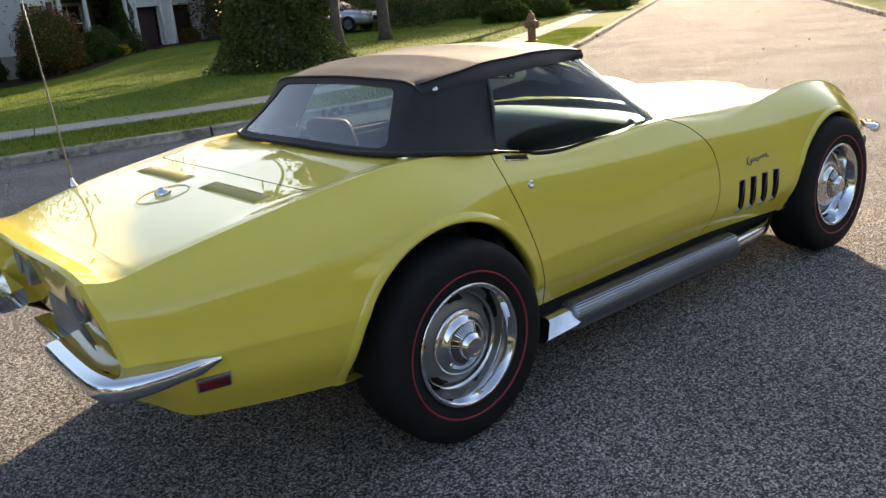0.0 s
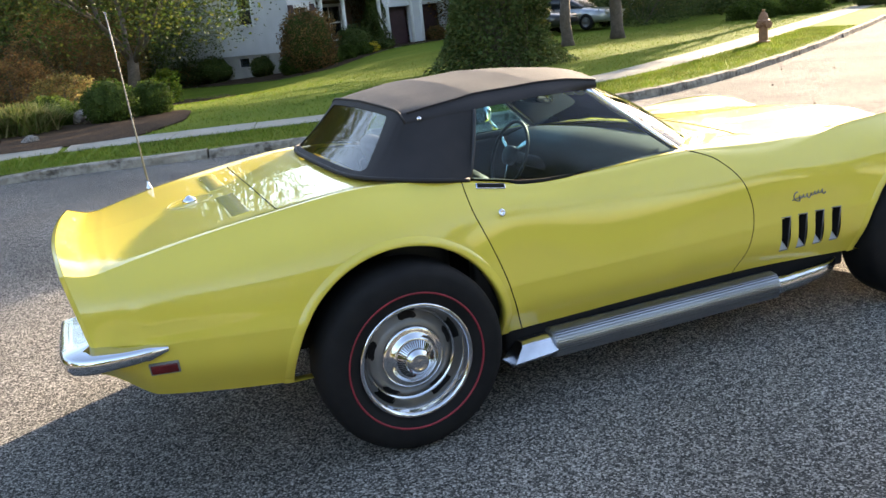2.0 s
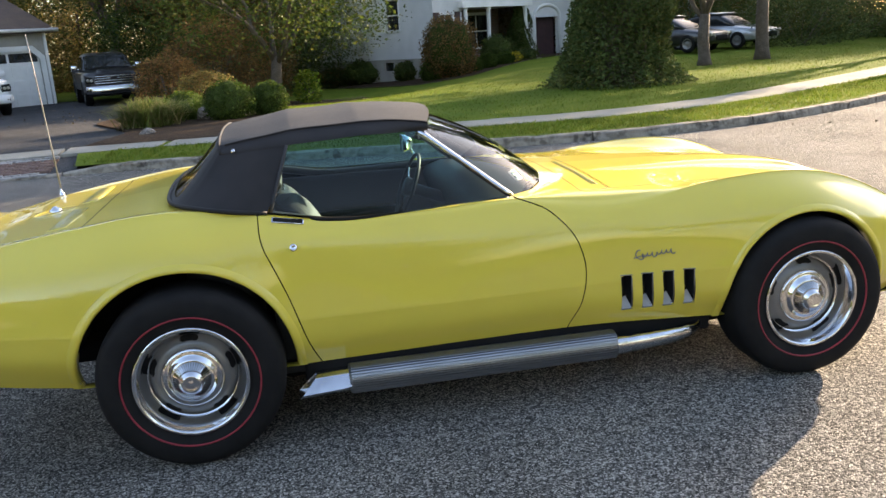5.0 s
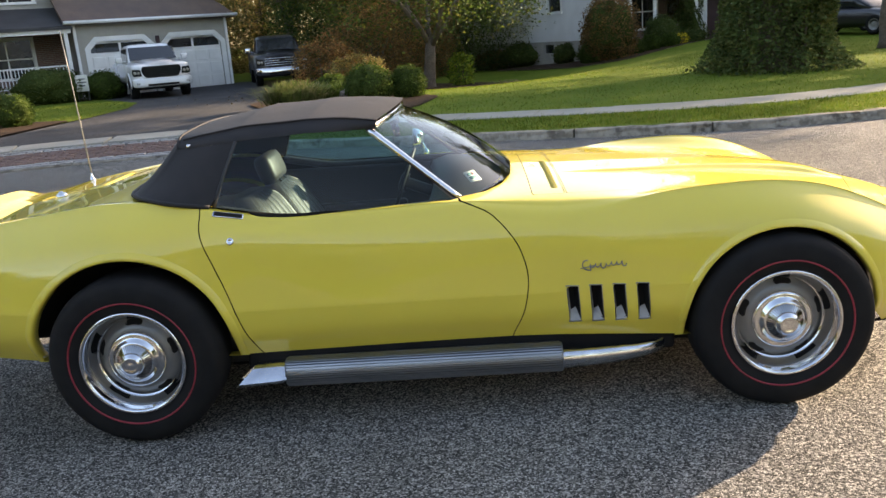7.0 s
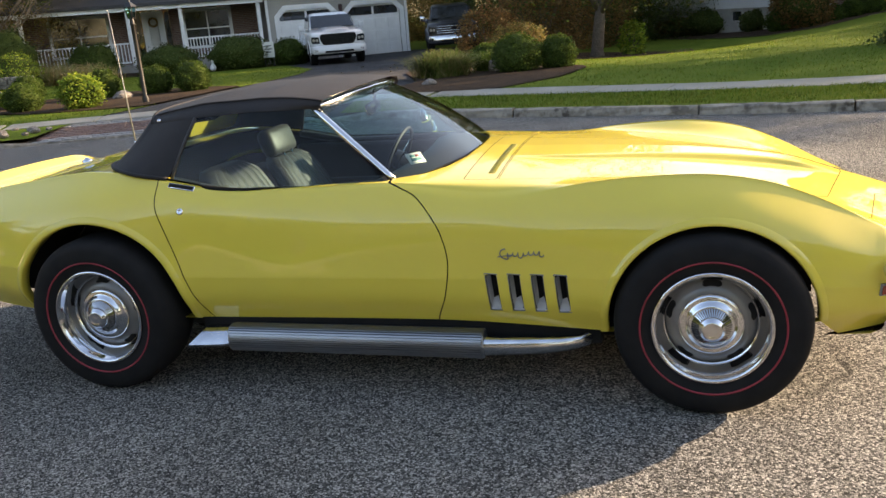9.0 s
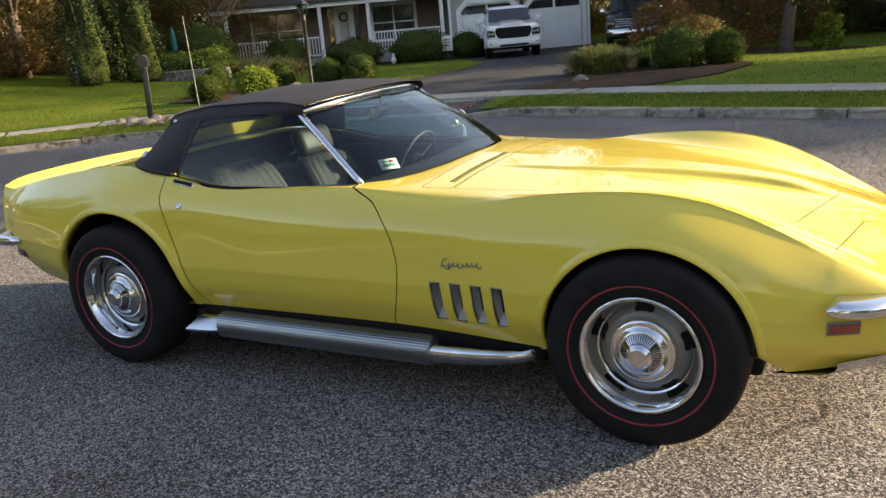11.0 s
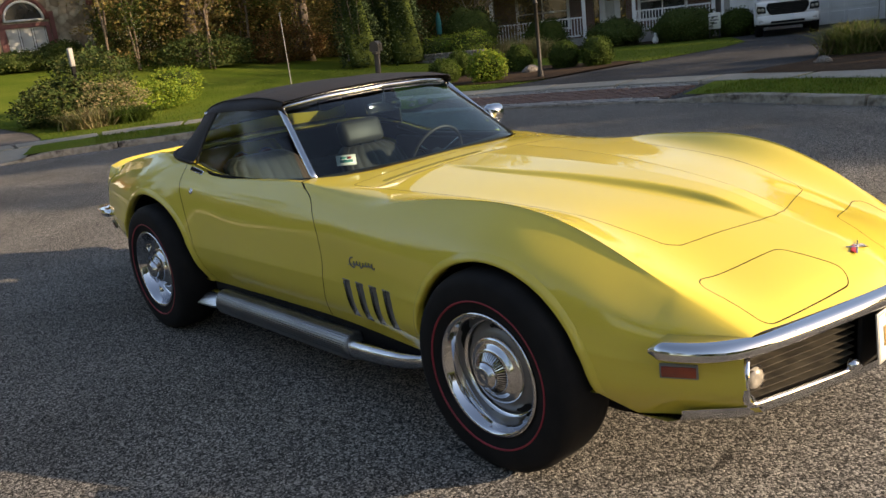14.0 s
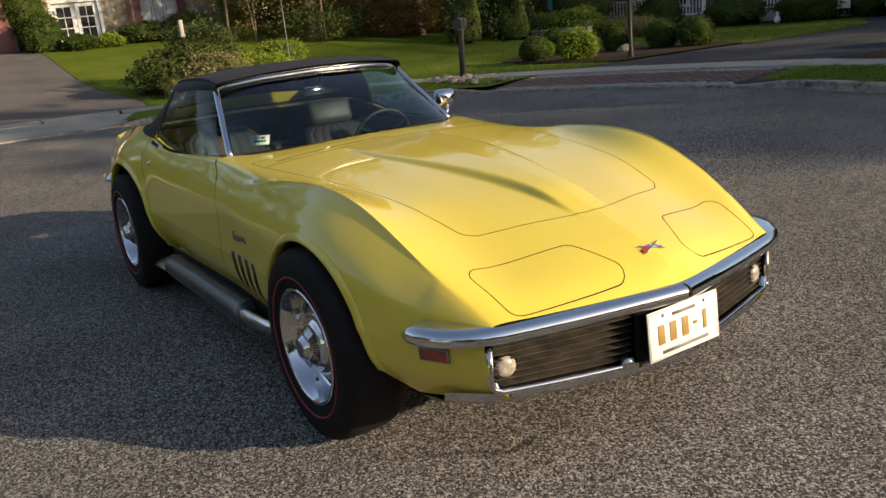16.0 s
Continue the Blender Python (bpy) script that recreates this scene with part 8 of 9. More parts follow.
for k in range(2):
    bm = boxed(2.5, -0.4 * (k + 1), -0.6, 4.7, -0.4 * k, -0.02 - 0.17 * k - 0.13)
    part("step", bm, PARGE, h3, smooth=False)
wall("garage_wall", h3, -5.0, 1.2, -1.6, -0.6, 3.0, [(-4.0, 0.2, -0.6, 1.9)], SIDING_RED)
bm = boxed(-4.0, -1.5, -0.6, 0.2, -1.45, 1.9)
part("garage_door", bm, WHITE, h3, "white garage door", smooth=False)
wall("garage_side_wall", h3, 0, 5.0, 0, -0.6, 3.0, [], SIDING_RED, turn=pose(1.2, -1.6, 0, 0, 0, 90))
slab_roof("roof", h3, [(-5.4, -2.0, 3.0), (1.6, -2.0, 3.0), (1.6, 3.5, 5.4), (-5.4, 3.5, 5.4)], SHINGLE_BROWN)
slab_roof("roof", h3, [(1.6, -0.4, 5.6), (10.0, -0.4, 5.6), (10.0, 4.5, 8.2), (1.6, 4.5, 8.2)], SHINGLE_BROWN)
wall("end_wall", h3, 0, 6.0, 0, -0.4, 5.6, [], SIDING_RED, turn=pose(9.6, 0, 0, 0, 0, 90))


# far neighbours, seen between trees and mirrored in the paint
def plain_house(x, y, turn, label, siding, w=12.0, roof=SHINGLE_DARK):
    h = thing("neighbour_house", label, "house", pose(x, y, gz(x, y) - 0.1, 0, 0, turn), "houses along the street")
    holes = [(1.2, 2.4, 0.9, 2.3), (w - 2.6, w - 1.4, 0.9, 2.3), (1.2, 2.4, 3.6, 5.0), (w / 2 - 0.6, w / 2 + 0.6, 3.6, 5.0), (w - 2.6, w - 1.4, 3.6, 5.0)]
    wall("wall", h, 0, w, 0, 0, 5.8, holes, siding)
    for a, b, c, d in holes:
        window(h, a, b, 0, c, d, 2, 2)
    bm = boxed(w / 2 - 0.5, -0.05, 0.1, w / 2 + 0.5, 0.02, 2.2)
    part("door", bm, SHUTTER, h, smooth=False)
    for x2 in (0.25, w):
        wall("end_wall", h, 0, 8, 0, 0, 5.8, [], siding, turn=pose(x2, 0, 0, 0, 0, 90))
    wall("rear_wall", h, 0, w, 8, 0, 5.8, [], siding)
    slab_roof("roof", h, [(-0.4, -0.5, 5.8), (w + 0.4, -0.5, 5.8), (w + 0.4, 4, 8.4), (-0.4, 4, 8.4)], roof)
    slab_roof("roof", h, [(-0.4, 8.5, 5.8), (w + 0.4, 8.5, 5.8), (w + 0.4, 4, 8.4), (-0.4, 4, 8.4)], roof)
    return h


plain_house(26.5, 41, 32, "white two-storey house behind trees along the street", SIDING_WHITE)
plain_house(2.0, -22, 185, "grey two-storey house behind the turning circle", SIDING_GREY)
plain_house(24, -8, 212, "white two-storey house across the street", SIDING_WHITE)

# ---- parked vehicles ----
TRUCK_WHITE = mat("white_truck_paint", (0.72, 0.72, 0.72), 0.35, coat=0.9, tint=(0.68, 0.68, 0.68), scale=2)
NAVY = mat("black_truck_paint", (0.007, 0.0075, 0.010), 0.35, coat=0.6, tint=(0.010, 0.0105, 0.013), scale=2)
SILVER = mat("silver_car_paint", (0.20, 0.225, 0.26), 0.3, 0.5, coat=0.9, tint=(0.38, 0.39, 0.40), scale=2)
CAR_GLASS = mat("dark_car_glass", (0.012, 0.014, 0.016), 0.08, tint=(0.016, 0.019, 0.021), scale=2, spec=0.4)
IRON_TRIM = mat("dark_grille_trim", (0.03, 0.03, 0.03), 0.4, 0.3, tint=(0.02, 0.02, 0.02), scale=9)


def hull(bm, stations, n=28, power=5.0):
    """Rounded-box sections along y: (y, half width, bottom, top)."""
    rows = []
    for y, w, z0, z1 in stations:
        r = []
        for k in range(n):
            a = 2 * math.pi * k / n
            c, s = math.cos(a), math.sin(a)
            r.append((w * math.copysign(abs(c) ** (2 / power), c), y, (z0 + z1) / 2 + (z1 - z0) / 2 * math.copysign(abs(s) ** (2 / power), s)))
        rows.append(r)
    vs = grid(bm, rows, closed=True)
    bm.faces.new(vs[0])
    bm.faces.new(vs[-1][::-1])
    bmesh.ops.recalc_face_normals(bm, faces=bm.faces[:])


def road_wheel(parent, x, y, r, w=0.24):
    t = new("wheel")
    t.parent = parent
    s = 1 if x > 0 else -1
    m = pose(x, y, r, 0, 90 * s, 0)
    bm = bmesh.new()
    spin(bm, [(r * 0.62, -w / 2), (r * 0.93, -w / 2), (r, -w / 2 + 0.04), (r, w / 2 - 0.04), (r * 0.93, w / 2), (r * 0.64, w / 2), (r * 0.60, w / 2 - 0.03)], 28, m)
    part("tyre", bm, RUBBER, t)
    bm = bmesh.new()
    spin(bm, [(r * 0.63, w / 2 - 0.02), (r * 0.55, w / 2 - 0.01), (r * 0.5, w / 2 - 0.06), (r * 0.2, w / 2 - 0.02), (0, w / 2 - 0.01)], 28, m)
    part("rim", bm, RIM, t)


def plate_part(name, outline, y0, y1, material, parent, label="", bevel=0.012):
    """A flat piece with that outline (x, z), from y0 in front to y1 behind."""
    bm = bmesh.new()
    front = [bm.verts.new((a, y0, b)) for a, b in outline]
    back = [bm.verts.new((a, y1, b)) for a, b in outline]
    bm.faces.new(front)
    bm.faces.new(back[::-1])
    for k in range(len(outline)):
        q = (k + 1) % len(outline)
        bm.faces.new((front[k], back[k], back[q], front[q]))
    bmesh.ops.recalc_face_normals(bm, faces=bm.faces[:])
    if bevel:
        bmesh.ops.bevel(bm, geom=bm.edges[:], offset=bevel, segments=1, affect="EDGES")
    return part(name, bm, material, parent, label, smooth=False)


def pickup(name, label, m, paint, grille_mat, bars):
    """A full-size pickup, nose towards -y."""
    t = thing(name, label, "pickup truck", m)
    bm = bmesh.new()
    hull(bm, [(-2.93, 0.80, 0.56, 1.10), (-2.86, 0.95, 0.50, 1.17), (-2.6, 1.00, 0.50, 1.21), (-1.6, 1.01, 0.48, 1.25), (1.15, 1.01, 0.48, 1.26)], power=8)
    part("body", bm, paint, t)
    bm = bmesh.new()
    hull(bm, [(1.20, 1.00, 0.52, 1.30), (2.78, 1.00, 0.54, 1.30), (2.86, 0.96, 0.58, 1.26)], power=10)
    part("load_bed", bm, paint, t)
    # bonnet with a raised middle
    rows = []
    for y, w, z, lift in ((-2.90, 0.80, 1.13, 0.02), (-2.84, 0.86, 1.18, 0.04), (-2.5, 0.90, 1.23, 0.06), (-1.9, 0.92, 1.28, 0.065), (-1.35, 0.93, 1.31, 0.06)):
        rows.append([(w * u, y + 0.10 * u * u, z - 0.05 * abs(u) ** 3 + lift * (1 - float(smoothstep(0.45, 0.62, abs(u))))) for u in np.linspace(-1, 1, 25)])
    bm = bmesh.new()
    grid(bm, rows)
    bmesh.ops.solidify(bm, geom=bm.faces[:], thickness=0.05)
    bmesh.ops.recalc_face_normals(bm, faces=bm.faces[:])
    part("bonnet", bm, paint, t)
    bm = bmesh.new()
    hull(bm, [(-1.42, 0.88, 1.16, 1.31), (-0.62, 0.80, 1.16, 1.80), (-0.40, 0.77, 1.16, 1.88), (0.1, 0.77, 1.16, 1.91), (0.8, 0.77, 1.16, 1.90), (1.02, 0.80, 1.16, 1.82), (1.12, 0.84, 1.16, 1.45)], power=7)
    part("cab", bm, paint, t)
    bm = bmesh.new()
    rows = []
    for v in np.linspace(0, 1, 6):
        w = 0.815 - 0.075 * v
        rows.append([(w * u, -1.475 + 0.80 * v + 0.03 * u * u - 0.03, 1.335 + 0.455 * v) for u in np.linspace(-1, 1, 13)])
    grid(bm, rows)
    part("windscreen", bm, CAR_GLASS, t, "dark reflecting windscreen")
    for x in (-0.35, 0.30):
        bm = bmesh.new()
        tube(bm, [(x, -1.475, 1.335), (x + 0.36, -1.425, 1.375)], 0.010, 5)
        part("wiper", bm, DARK, t)
    for s in (-1, 1):
        bm = bmesh.new()
        grid(bm, [[(s * 0.893, y0, 1.30), (s * 0.815, y0 + (0.34 if y0 < -0.9 else 0.0), 1.76)] for y0 in (-1.12, -0.2, 0.9)])
        part("side_window", bm, CAR_GLASS, t, smooth=False)
        bm = boxed(s * 1.15 - 0.11, -1.13, 1.26, s * 1.15 + 0.11, -1.02, 1.47, 0.035)
        box(bm, s * 1.0 - 0.08, -1.09, 1.30, s * 1.0 + 0.08, -1.05, 1.34)
        part("mirror", bm, paint if not bars else CHROME, t)
        lamp = plate_part("headlamp", [(s * 0.70, 1.02), (s * 0.95, 1.05), (s * 0.975, 0.92), (s * 0.95, 0.80), (s * 0.67, 0.80)], -2.945, -2.70, CAR_GLASS, t, "dark headlamp housing")
        for x, z in ((0.77, 0.91), (0.89, 0.92)):
            bm = bmesh.new()
            spin(bm, [(0.055, 0.0), (0.045, 0.012), (0.0, 0.016)], 14, pose(s * x, -2.945, z, 90, 0, 0))
            part("lens", bm, WHITE_LENS, lamp)
        bm = boxed(s * 0.79 - 0.09, -3.075, 0.50, s * 0.79 + 0.09, -3.02, 0.60, 0.015)
        part("fog_lamp_recess", bm, DARK, t)
        bm = bmesh.new()
        spin(bm, [(0.042, 0), (0.034, 0.012), (0, 0.016)], 14, pose(s * 0.79, -3.076, 0.55, 90, 0, 0))
        part("fog_lamp", bm, WHITE_LENS, t)
    g = plate_part("grille", [(-0.60, 1.12), (0.60, 1.12), (0.655, 1.06), (0.665, 0.93), (0.56, 0.76), (0.50, 0.735), (-0.50, 0.735), (-0.56, 0.76), (-0.665, 0.93), (-0.655, 1.06)], -2.985, -2.80, grille_mat, t, "black grille" if bars == 0 else "black grille with bright bars", 0.02)
    if bars:
        for k in range(bars):
            bm = boxed(-0.66, -3.005, 0.785 + 0.082 * k, 0.66, -2.975, 0.812 + 0.082 * k, 0.008)
            part("grille_bar", bm, CHROME, g)
        bm = boxed(-0.12, -3.012, 0.93, 0.12, -2.98, 0.99, 0.01)
        part("grille_badge", bm, DARK, g)
    else:
        for k in range(6):
            bm = boxed(-0.585, -2.999, 0.775 + 0.058 * k, 0.585, -2.978, 0.787 + 0.058 * k)
            part("grille_bar", bm, IRON_TRIM, g, smooth=False)
    bm = bmesh.new()
    hull(bm, [(-3.09, 0.80, 0.46, 0.68), (-3.05, 0.95, 0.42, 0.715), (-2.94, 1.00, 0.42, 0.72), (-2.70, 1.01, 0.44, 0.72)], power=9)
    part("bumper", bm, paint if not bars else CHROME, t)
    bm = boxed(-0.52, -3.105, 0.455, 0.52, -3.05, 0.525, 0.012)
    part("intake", bm, DARK, t)
    bm = boxed(-0.90, -2.98, 0.34, 0.90, -2.75, 0.45, 0.03)
    part("air_dam", bm, DARK, t)
    bm = boxed(-0.85, -2.75, 0.33, 0.85, 2.6, 0.52)
    part("chassis", bm, DARK, t, smooth=False)
    for y in (-2.0, 1.80):
        for s in (-1, 1):
            road_wheel(t, s * 0.88, y, 0.40, 0.27)
            bm = bmesh.new()
            vs = [bm.verts.new((s * 1.016, y + 0.46 * math.cos(a), 0.44 + 0.45 * math.sin(a))) for a in np.linspace(-0.1, math.pi + 0.1, 24)]
            bm.faces.new(vs)
            part("arch_opening", bm, DARK, t, smooth=False)
            bm = bmesh.new()
            tube(bm, [(s * 1.012, y + 0.47 * math.cos(a), 0.44 + 0.46 * math.sin(a)) for a in np.linspace(-0.1, math.pi + 0.1, 20)], 0.03, 6)
            part("arch", bm, paint, t)
    return t


def saloon(name, label, m, paint):
    """A saloon car, nose towards -y."""
    t = thing(name, label, "car", m)
    bm = bmesh.new()
    hull(bm, [(-2.35, 0.62, 0.35, 0.68), (-2.2, 0.84, 0.28, 0.76), (-1.2, 0.90, 0.24, 0.92), (0.8, 0.91, 0.24, 0.97), (1.9, 0.88, 0.28, 1.00), (2.3, 0.75, 0.38, 0.92)], power=4.5)
    part("body", bm, paint, t)
    bm = bmesh.new()
    hull(bm, [(-1.15, 0.76, 0.85, 0.94), (-0.35, 0.66, 0.85, 1.40), (0.6, 0.65, 0.85, 1.45), (1.3, 0.68, 0.85, 1.25), (1.75, 0.74, 0.85, 1.0)], power=4)
    part("cabin", bm, CAR_GLASS, t)
    bm = bmesh.new()
    hull(bm, [(-0.45, 0.62, 1.36, 1.42), (0.1, 0.63, 1.38, 1.465), (0.75, 0.62, 1.36, 1.45)], power=4)
    part("roof", bm, paint, t)
    for s in (-1, 1):
        bm = boxed(s * 0.62 - 0.16, -2.36, 0.58, s * 0.62 + 0.16, -2.2, 0.72, 0.04)
        part("headlamp", bm, WHITE_LENS, t)
        for y in (-1.4, 1.35):
            road_wheel(t, s * 0.82, y, 0.33, 0.2)
    bm = boxed(-0.4, -2.38, 0.40, 0.4, -2.25, 0.60, 0.03)
    part("grille", bm, DARK, t)
    return t


def facing(x, y, tx, ty):
    """Pose on the ground with local -y towards (tx, ty)."""
    return pose(x, y, gz(x, y), 0, 0, math.degrees(math.atan2(ty - y, tx - x)) + 90)


pickup("white_pickup", "white full-size pickup with black grille before the garage", facing(-11.78, 28.0, -9.9, 24.47), TRUCK_WHITE, DARK, 0)
pickup("black_pickup", "black pickup with chrome grille bars beside the garage", facing(-7.65, 31.3, -6.15, 26.3), NAVY, DARK, 4)
saloon("dark_car", "dark parked car behind the lawn trees", facing(14.6, 28.3, 17.8, 23.2), NAVY)
saloon("silver_car", "silver parked car on the neighbour's drive", facing(17.2, 29.0, 20.0, 23.8), SILVER)
saloon("dark_car", "dark parked car far along the street", facing(31.0, 27.6, 36.0, 24.0), NAVY)

# ---- street furniture and garden things ----
IRON = mat("black_iron", (0.015, 0.015, 0.015), 0.5, 0.2, tint=(0.025, 0.024, 0.022), scale=6)
HYDRANT = mat("faded_hydrant_paint", (0.23, 0.10, 0.045), 0.7, tint=(0.16, 0.075, 0.04), scale=9, fine=(0.28, 0.15, 0.07), fine_scale=30)
TEAL = mat("teal_canvas", (0.02, 0.18, 0.17), 0.9, tint=(0.018, 0.14, 0.13), scale=4)
ROCK = speckled("grey_rock", (0.25, 0.22, 0.19), (0.36, 0.33, 0.29), (0.14, 0.12, 0.11), 14, bump=0.8)

hy = thing("fire_hydrant", "faded rusty-brown fire hydrant on the grass verge", "hydrant", pose(12.0, 11.75, gz(12.0, 11.75)))
bm = bmesh.new()
spin(bm, [(0.15, 0.0), (0.15, 0.04), (0.10, 0.05), (0.098, 0.42), (0.14, 0.44), (0.14, 0.49), (0.11, 0.51), (0.10, 0.58), (0.06, 0.66), (0.035, 0.68), (0.035, 0.73), (0.0, 0.735)], 24)
part("barrel", bm, HYDRANT, hy, angle=45)
for a, r, ln in ((0, 0.055, 0.17), (180, 0.055, 0.17), (-90, 0.075, 0.18)):
    bm = bmesh.new()
    spin(bm, [(r, 0.0), (r, ln - 0.04), (r + 0.014, ln - 0.035), (r + 0.014, ln), (0.02, ln + 0.005), (0.02, ln + 0.03), (0, ln + 0.03)], 16, pose(0, 0, 0.40, 0, 0, a) @ pose(0, 0, 0, 0, 90, 0))
    part("nozzle", bm, HYDRANT, hy, angle=45)

mb = thing("mailbox", "black mailbox on a leaning black post by the kerb", "mailbox", pose(-10.35, 7.85, gz(-10.35, 7.85), 0, 2.5, 42))
bm = boxed(-0.05, -0.05, -0.1, 0.05, 0.05, 1.10, 0.008)
part("post", bm, IRON, mb)
bm = boxed(-0.04, -0.30, 0.93, 0.04, 0.22, 0.99, 0.006)
part("arm", bm, IRON, mb)
bm = bmesh.new()
rows = []
for y in (-0.30, 0.20):
    rows.append([(x, y, z) for x, z in [(-0.085, 0.99), (-0.085, 1.10)] + [(0.085 * math.cos(a), 1.10 + 0.085 * math.sin(a)) for a in np.linspace(math.pi, 0, 12)] + [(0.085, 0.99)]])
vs = grid(bm, rows, closed=True)
bm.faces.new(vs[0])
bm.faces.new(vs[1][::-1])
bmesh.ops.recalc_face_normals(bm, faces=bm.faces[:])
part("box", bm, IRON, mb, angle=40)
bm = boxed(0.088, -0.1, 1.05, 0.096, -0.07, 1.19)
part("flag", bm, IRON, mb, smooth=False)

lp = thing("lamp_post", "black garden lamp post with glass lantern in the mulch bed", "lamp post", pose(-9.35, 11.6, gz(-9.35, 11.6)))
bm = bmesh.new()
spin(bm, [(0.07, -0.05), (0.07, 0.10), (0.045, 0.16), (0.04, 1.55), (0.06, 1.58), (0.04, 1.62), (0.035, 1.70)], 16)
part("pole", bm, mat("bronze_pole", (0.035, 0.030, 0.024), 0.5, 0.3, tint=(0.024, 0.021, 0.017), scale=6), lp, angle=40)
bm = bmesh.new()
for a in range(4):
    m = pose(0, 0, 1.70, 0, 0, 45 + 90 * a)
    tube(bm, [m @ Vector((0.07, 0, 0)), m @ Vector((0.115, 0, 0.22))], 0.009, 6)
    m2 = pose(0, 0, 1.70, 0, 0, 45 + 90 * (a + 1))
    tube(bm, [m @ Vector((0.115, 0, 0.22)), m2 @ Vector((0.115, 0, 0.22))], 0.009, 6)
    tube(bm, [m @ Vector((0.07, 0, 0)), m2 @ Vector((0.07, 0, 0))], 0.009, 6)
part("lantern_frame", bm, IRON, lp)
bm = bmesh.new()
spin(bm, [(0.145, 0.0), (0.06, 0.08), (0.03, 0.10), (0.02, 0.13), (0.03, 0.15), (0.0, 0.18)], 4, pose(0, 0, 1.92, 0, 0, 45))
part("lantern_cap", bm, IRON, lp, smooth=False)
for a in range(4):
    m, m2 = pose(0, 0, 1.70, 0, 0, 45 + 90 * a), pose(0, 0, 1.70, 0, 0, 45 + 90 * (a + 1))
    bm = bmesh.new()
    bm.faces.new([bm.verts.new(q) for q in (m @ Vector((0.07, 0, 0)), m2 @ Vector((0.07, 0, 0)), m2 @ Vector((0.115, 0, 0.22)), m @ Vector((0.115, 0, 0.22)))])
    part("lantern_pane", bm, GLASS, lp, smooth=False)

np_box = thing("newspaper_box", "pale grey newspaper tube on a dark post among shrubs", "post box", pose(-17.3, 4.4, gz(-17.3, 4.4) - 0.12))
bm = boxed(-0.04, -0.04, -0.1, 0.04, 0.04, 1.62)
part("post", bm, DARK, np_box, smooth=False)
bm = boxed(-0.06, -0.05, 1.45, 0.06, 0.05, 1.86, 0.012)
part("box", bm, PARGE, np_box)

sg = thing("garden_sign", "small pale garden sign on a stake by the porch bed", "sign", facing(-14.0, 27.0, 0, -3))
bm = boxed(-0.22, -0.02, 0.35, 0.22, 0.02, 0.95, 0.01)
part("board", bm, PLATE, sg)
for x in (-0.18, 0.18):
    part("stake", boxed(x - 0.02, -0.015, -0.1, x + 0.02, 0.015, 0.36), IRON, sg, smooth=False)
for z, w in ((0.80, 0.12), (0.68, 0.15), (0.56, 0.10)):
    bm = boxed(-w, -0.028, z - 0.025, w, -0.018, z + 0.025)
    part("lettering_bar", bm, GREY_TRIM, sg, smooth=False)

orn = thing("garden_ornament", "small white bird-shaped garden ornament in the porch bed", "ornament", facing(-15.9, 25.9, 0, -3))
bm = bmesh.new()
spin(bm, [(0.0, 0.0), (0.08, 0.02), (0.13, 0.12), (0.10, 0.22), (0.05, 0.28), (0.045, 0.34), (0.06, 0.38), (0.04, 0.42), (0, 0.43)], 18)
part("figure", bm, WHITE, orn)

um = thing("garden_umbrella", "closed teal garden umbrella standing by the hedge", "umbrella", pose(-22.2, 20.4, gz(-22.2, 20.4)))
bm = bmesh.new()
tube(bm, [(0, 0, -0.1), (0, 0, 1.82)], 0.02, 8)
part("pole", bm, IRON, um)
bm = bmesh.new()
spin(bm, [(0.0, 1.78), (0.05, 1.70), (0.10, 1.45), (0.12, 1.1), (0.10, 0.9)], 16)
part("canopy", bm, TEAL, um)

st2 = thing("garden_statue", "pale weathered stone garden figure on the lawn edge", "statue", pose(-24.0, 17.3, gz(-24.0, 17.3)))
bm = bmesh.new()
spin(bm, [(0.24, -0.05), (0.22, 0.08), (0.15, 0.12), (0.17, 0.4), (0.12, 0.62), (0.07, 0.70), (0.10, 0.80), (0.06, 0.90), (0, 0.92)], 14)
part("figure", bm, COBBLE, st2)

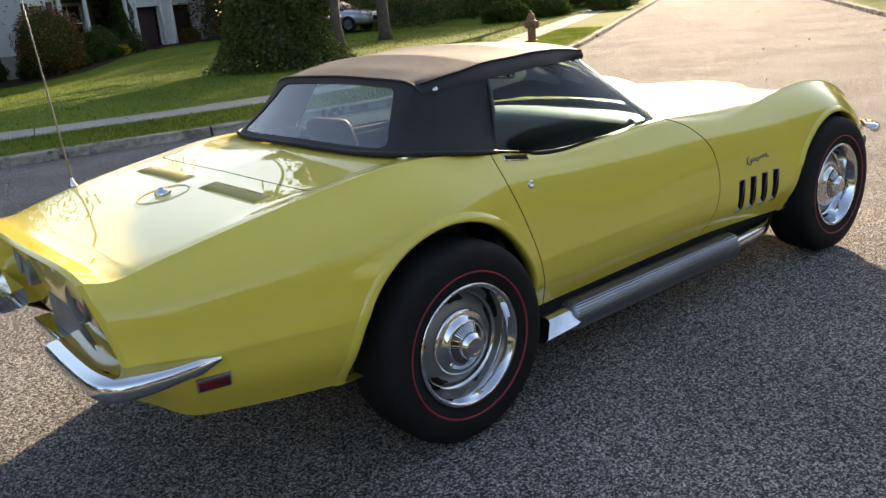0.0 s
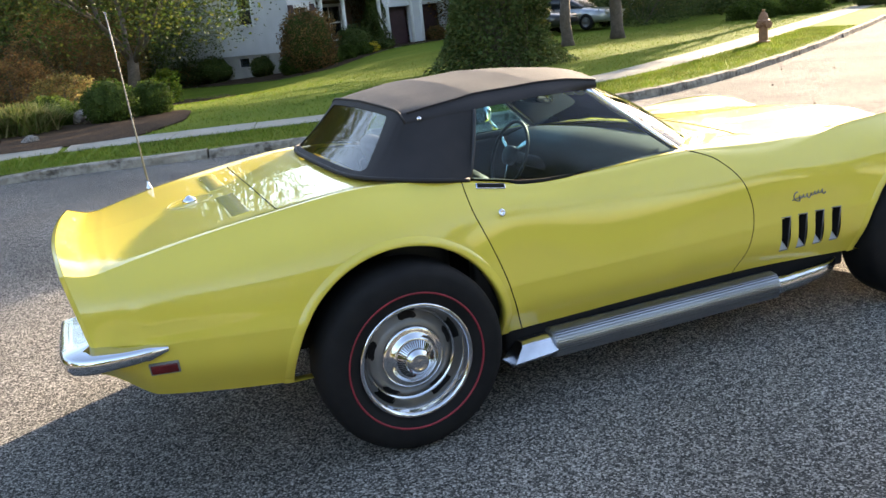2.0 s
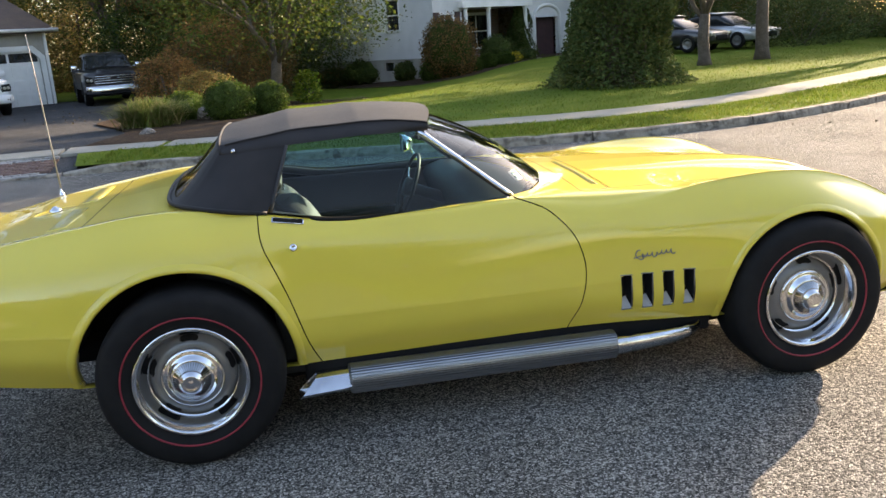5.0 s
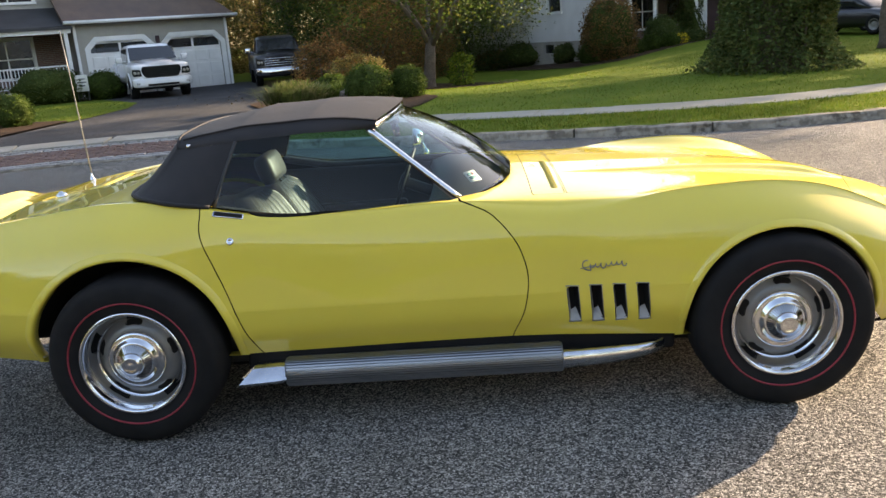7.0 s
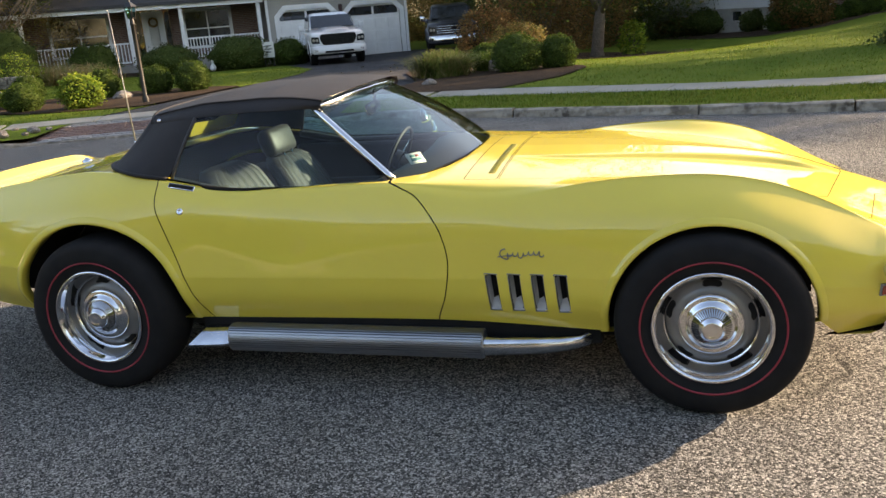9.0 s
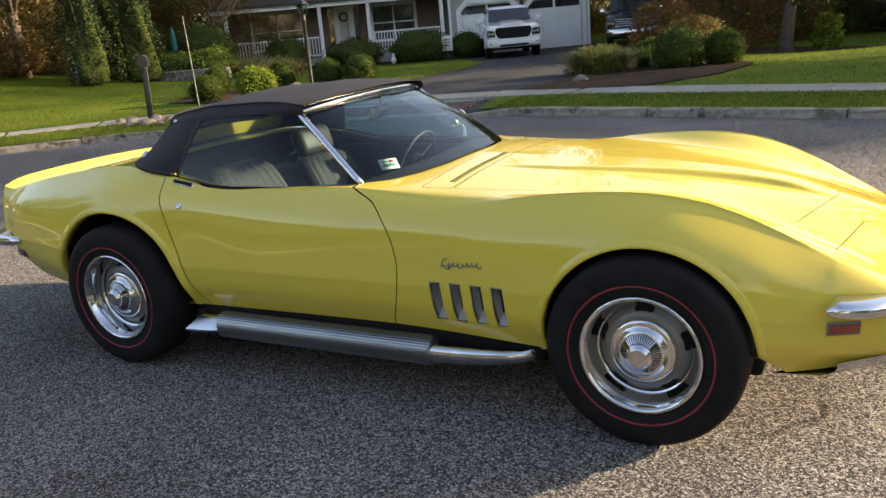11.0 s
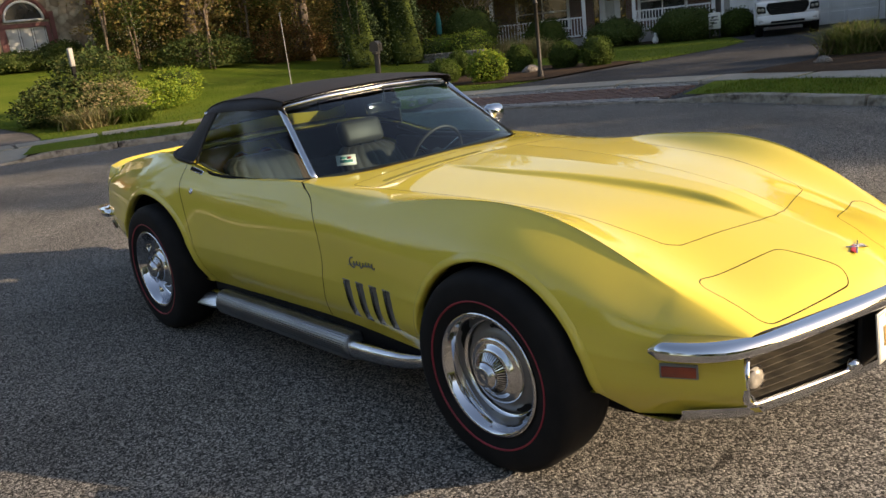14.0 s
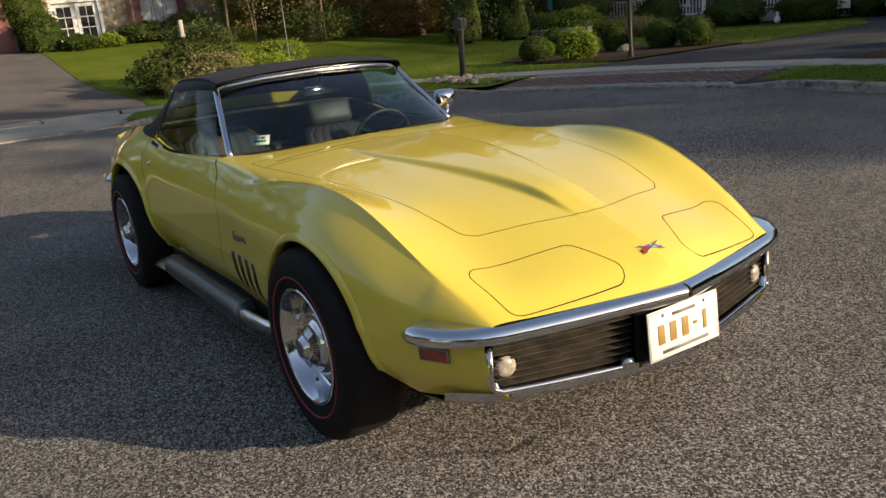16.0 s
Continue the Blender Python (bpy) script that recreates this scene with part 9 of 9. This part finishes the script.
# low stone edging before the hedges
edging = thing("stone_edging", "low dry-laid stone edging round the planting", "wall", pose(-20.0, 18.0, gz(-20.0, 18.0)))
rng = random.Random(9)
for r in range(3):
    x = -1.9 + 0.12 * (r % 2)
    while x < 2.0:
        w = rng.uniform(0.25, 0.45)
        bm = boxed(x, -0.14, 0.12 * r - 0.03, x + w - 0.02, 0.14, 0.12 * r + 0.085, 0.02, m=pose(0, 0.10 * (x * x) * 0.4, 0, 0, 0, 12))
        part("stone", bm, ROCK, edging, smooth=False)
        x += w
# rocks at the mailbox and in the beds
ROCKS = []
for k in range(4):
    bm = bmesh.new()
    bmesh.ops.create_icosphere(bm, subdivisions=2, radius=0.5)
    for v in bm.verts:
        v.co *= 1 + 0.35 * noise.noise(v.co * 2.1 + Vector((k * 5, 0, 0)))
        v.co.z *= 0.6
    o = part("rock", bm, ROCK, smooth=False)
    ROCKS.append(o.data)
    bpy.data.objects.remove(o)
spots = [(-9.3 + rng.uniform(-1.6, 1.0), 7.35 + rng.uniform(-0.35, 0.5), rng.uniform(0.10, 0.24)) for _ in range(26)]
spots += [(-2.35, 14.6, 0.8), (-10.9, 13.0, 0.45), (-11.9, 11.0, 0.35), (-3.3, 11.9, 0.3), (-16.2, 15.1, 0.5)]
for x, y, s in spots:
    o = tagged(new("rock", rng.choice(ROCKS)), "rounded grey garden rock lying in the bed", "rock", "garden rocks")
    o.matrix_basis = pose(x, y, gz(x, y) + 0.12 * s, 0, 0, rng.uniform(0, 360)) @ Matrix.Diagonal((s, s * rng.uniform(0.7, 1.1), s, 1))
# fallen leaves
LITTER = leafy("leaf_litter", [(0.16, 0.12, 0.07), (0.22, 0.17, 0.10), (0.11, 0.08, 0.05)], through=0.1)


def fallen(name, n, seed, box4, label, z_road=False):
    r = np.random.RandomState(seed)
    x, y = r.uniform(box4[0], box4[1], n), r.uniform(box4[2], box4[3], n)
    z = (np.zeros(n) if z_road else ground_z(x, y)) + 0.012
    o = new(name, leaf_mesh(name, np.stack([x, y, z], 1), 0.06, seed, LITTER, flat=0.1))
    return tagged(o, label, "leaves", "", "stuff")


fallen("fallen_leaves", 110, 71, (-10, -5, 17, 28), "scattered tan fallen leaves on the driveway")
fallen("fallen_leaves", 900, 72, (-3.5, 2.0, 23, 27.5), "tan fallen leaves under the maple")
fallen("fallen_leaves", 60, 73, (5, 24, 2, 12), "few fallen leaves on the street", True)
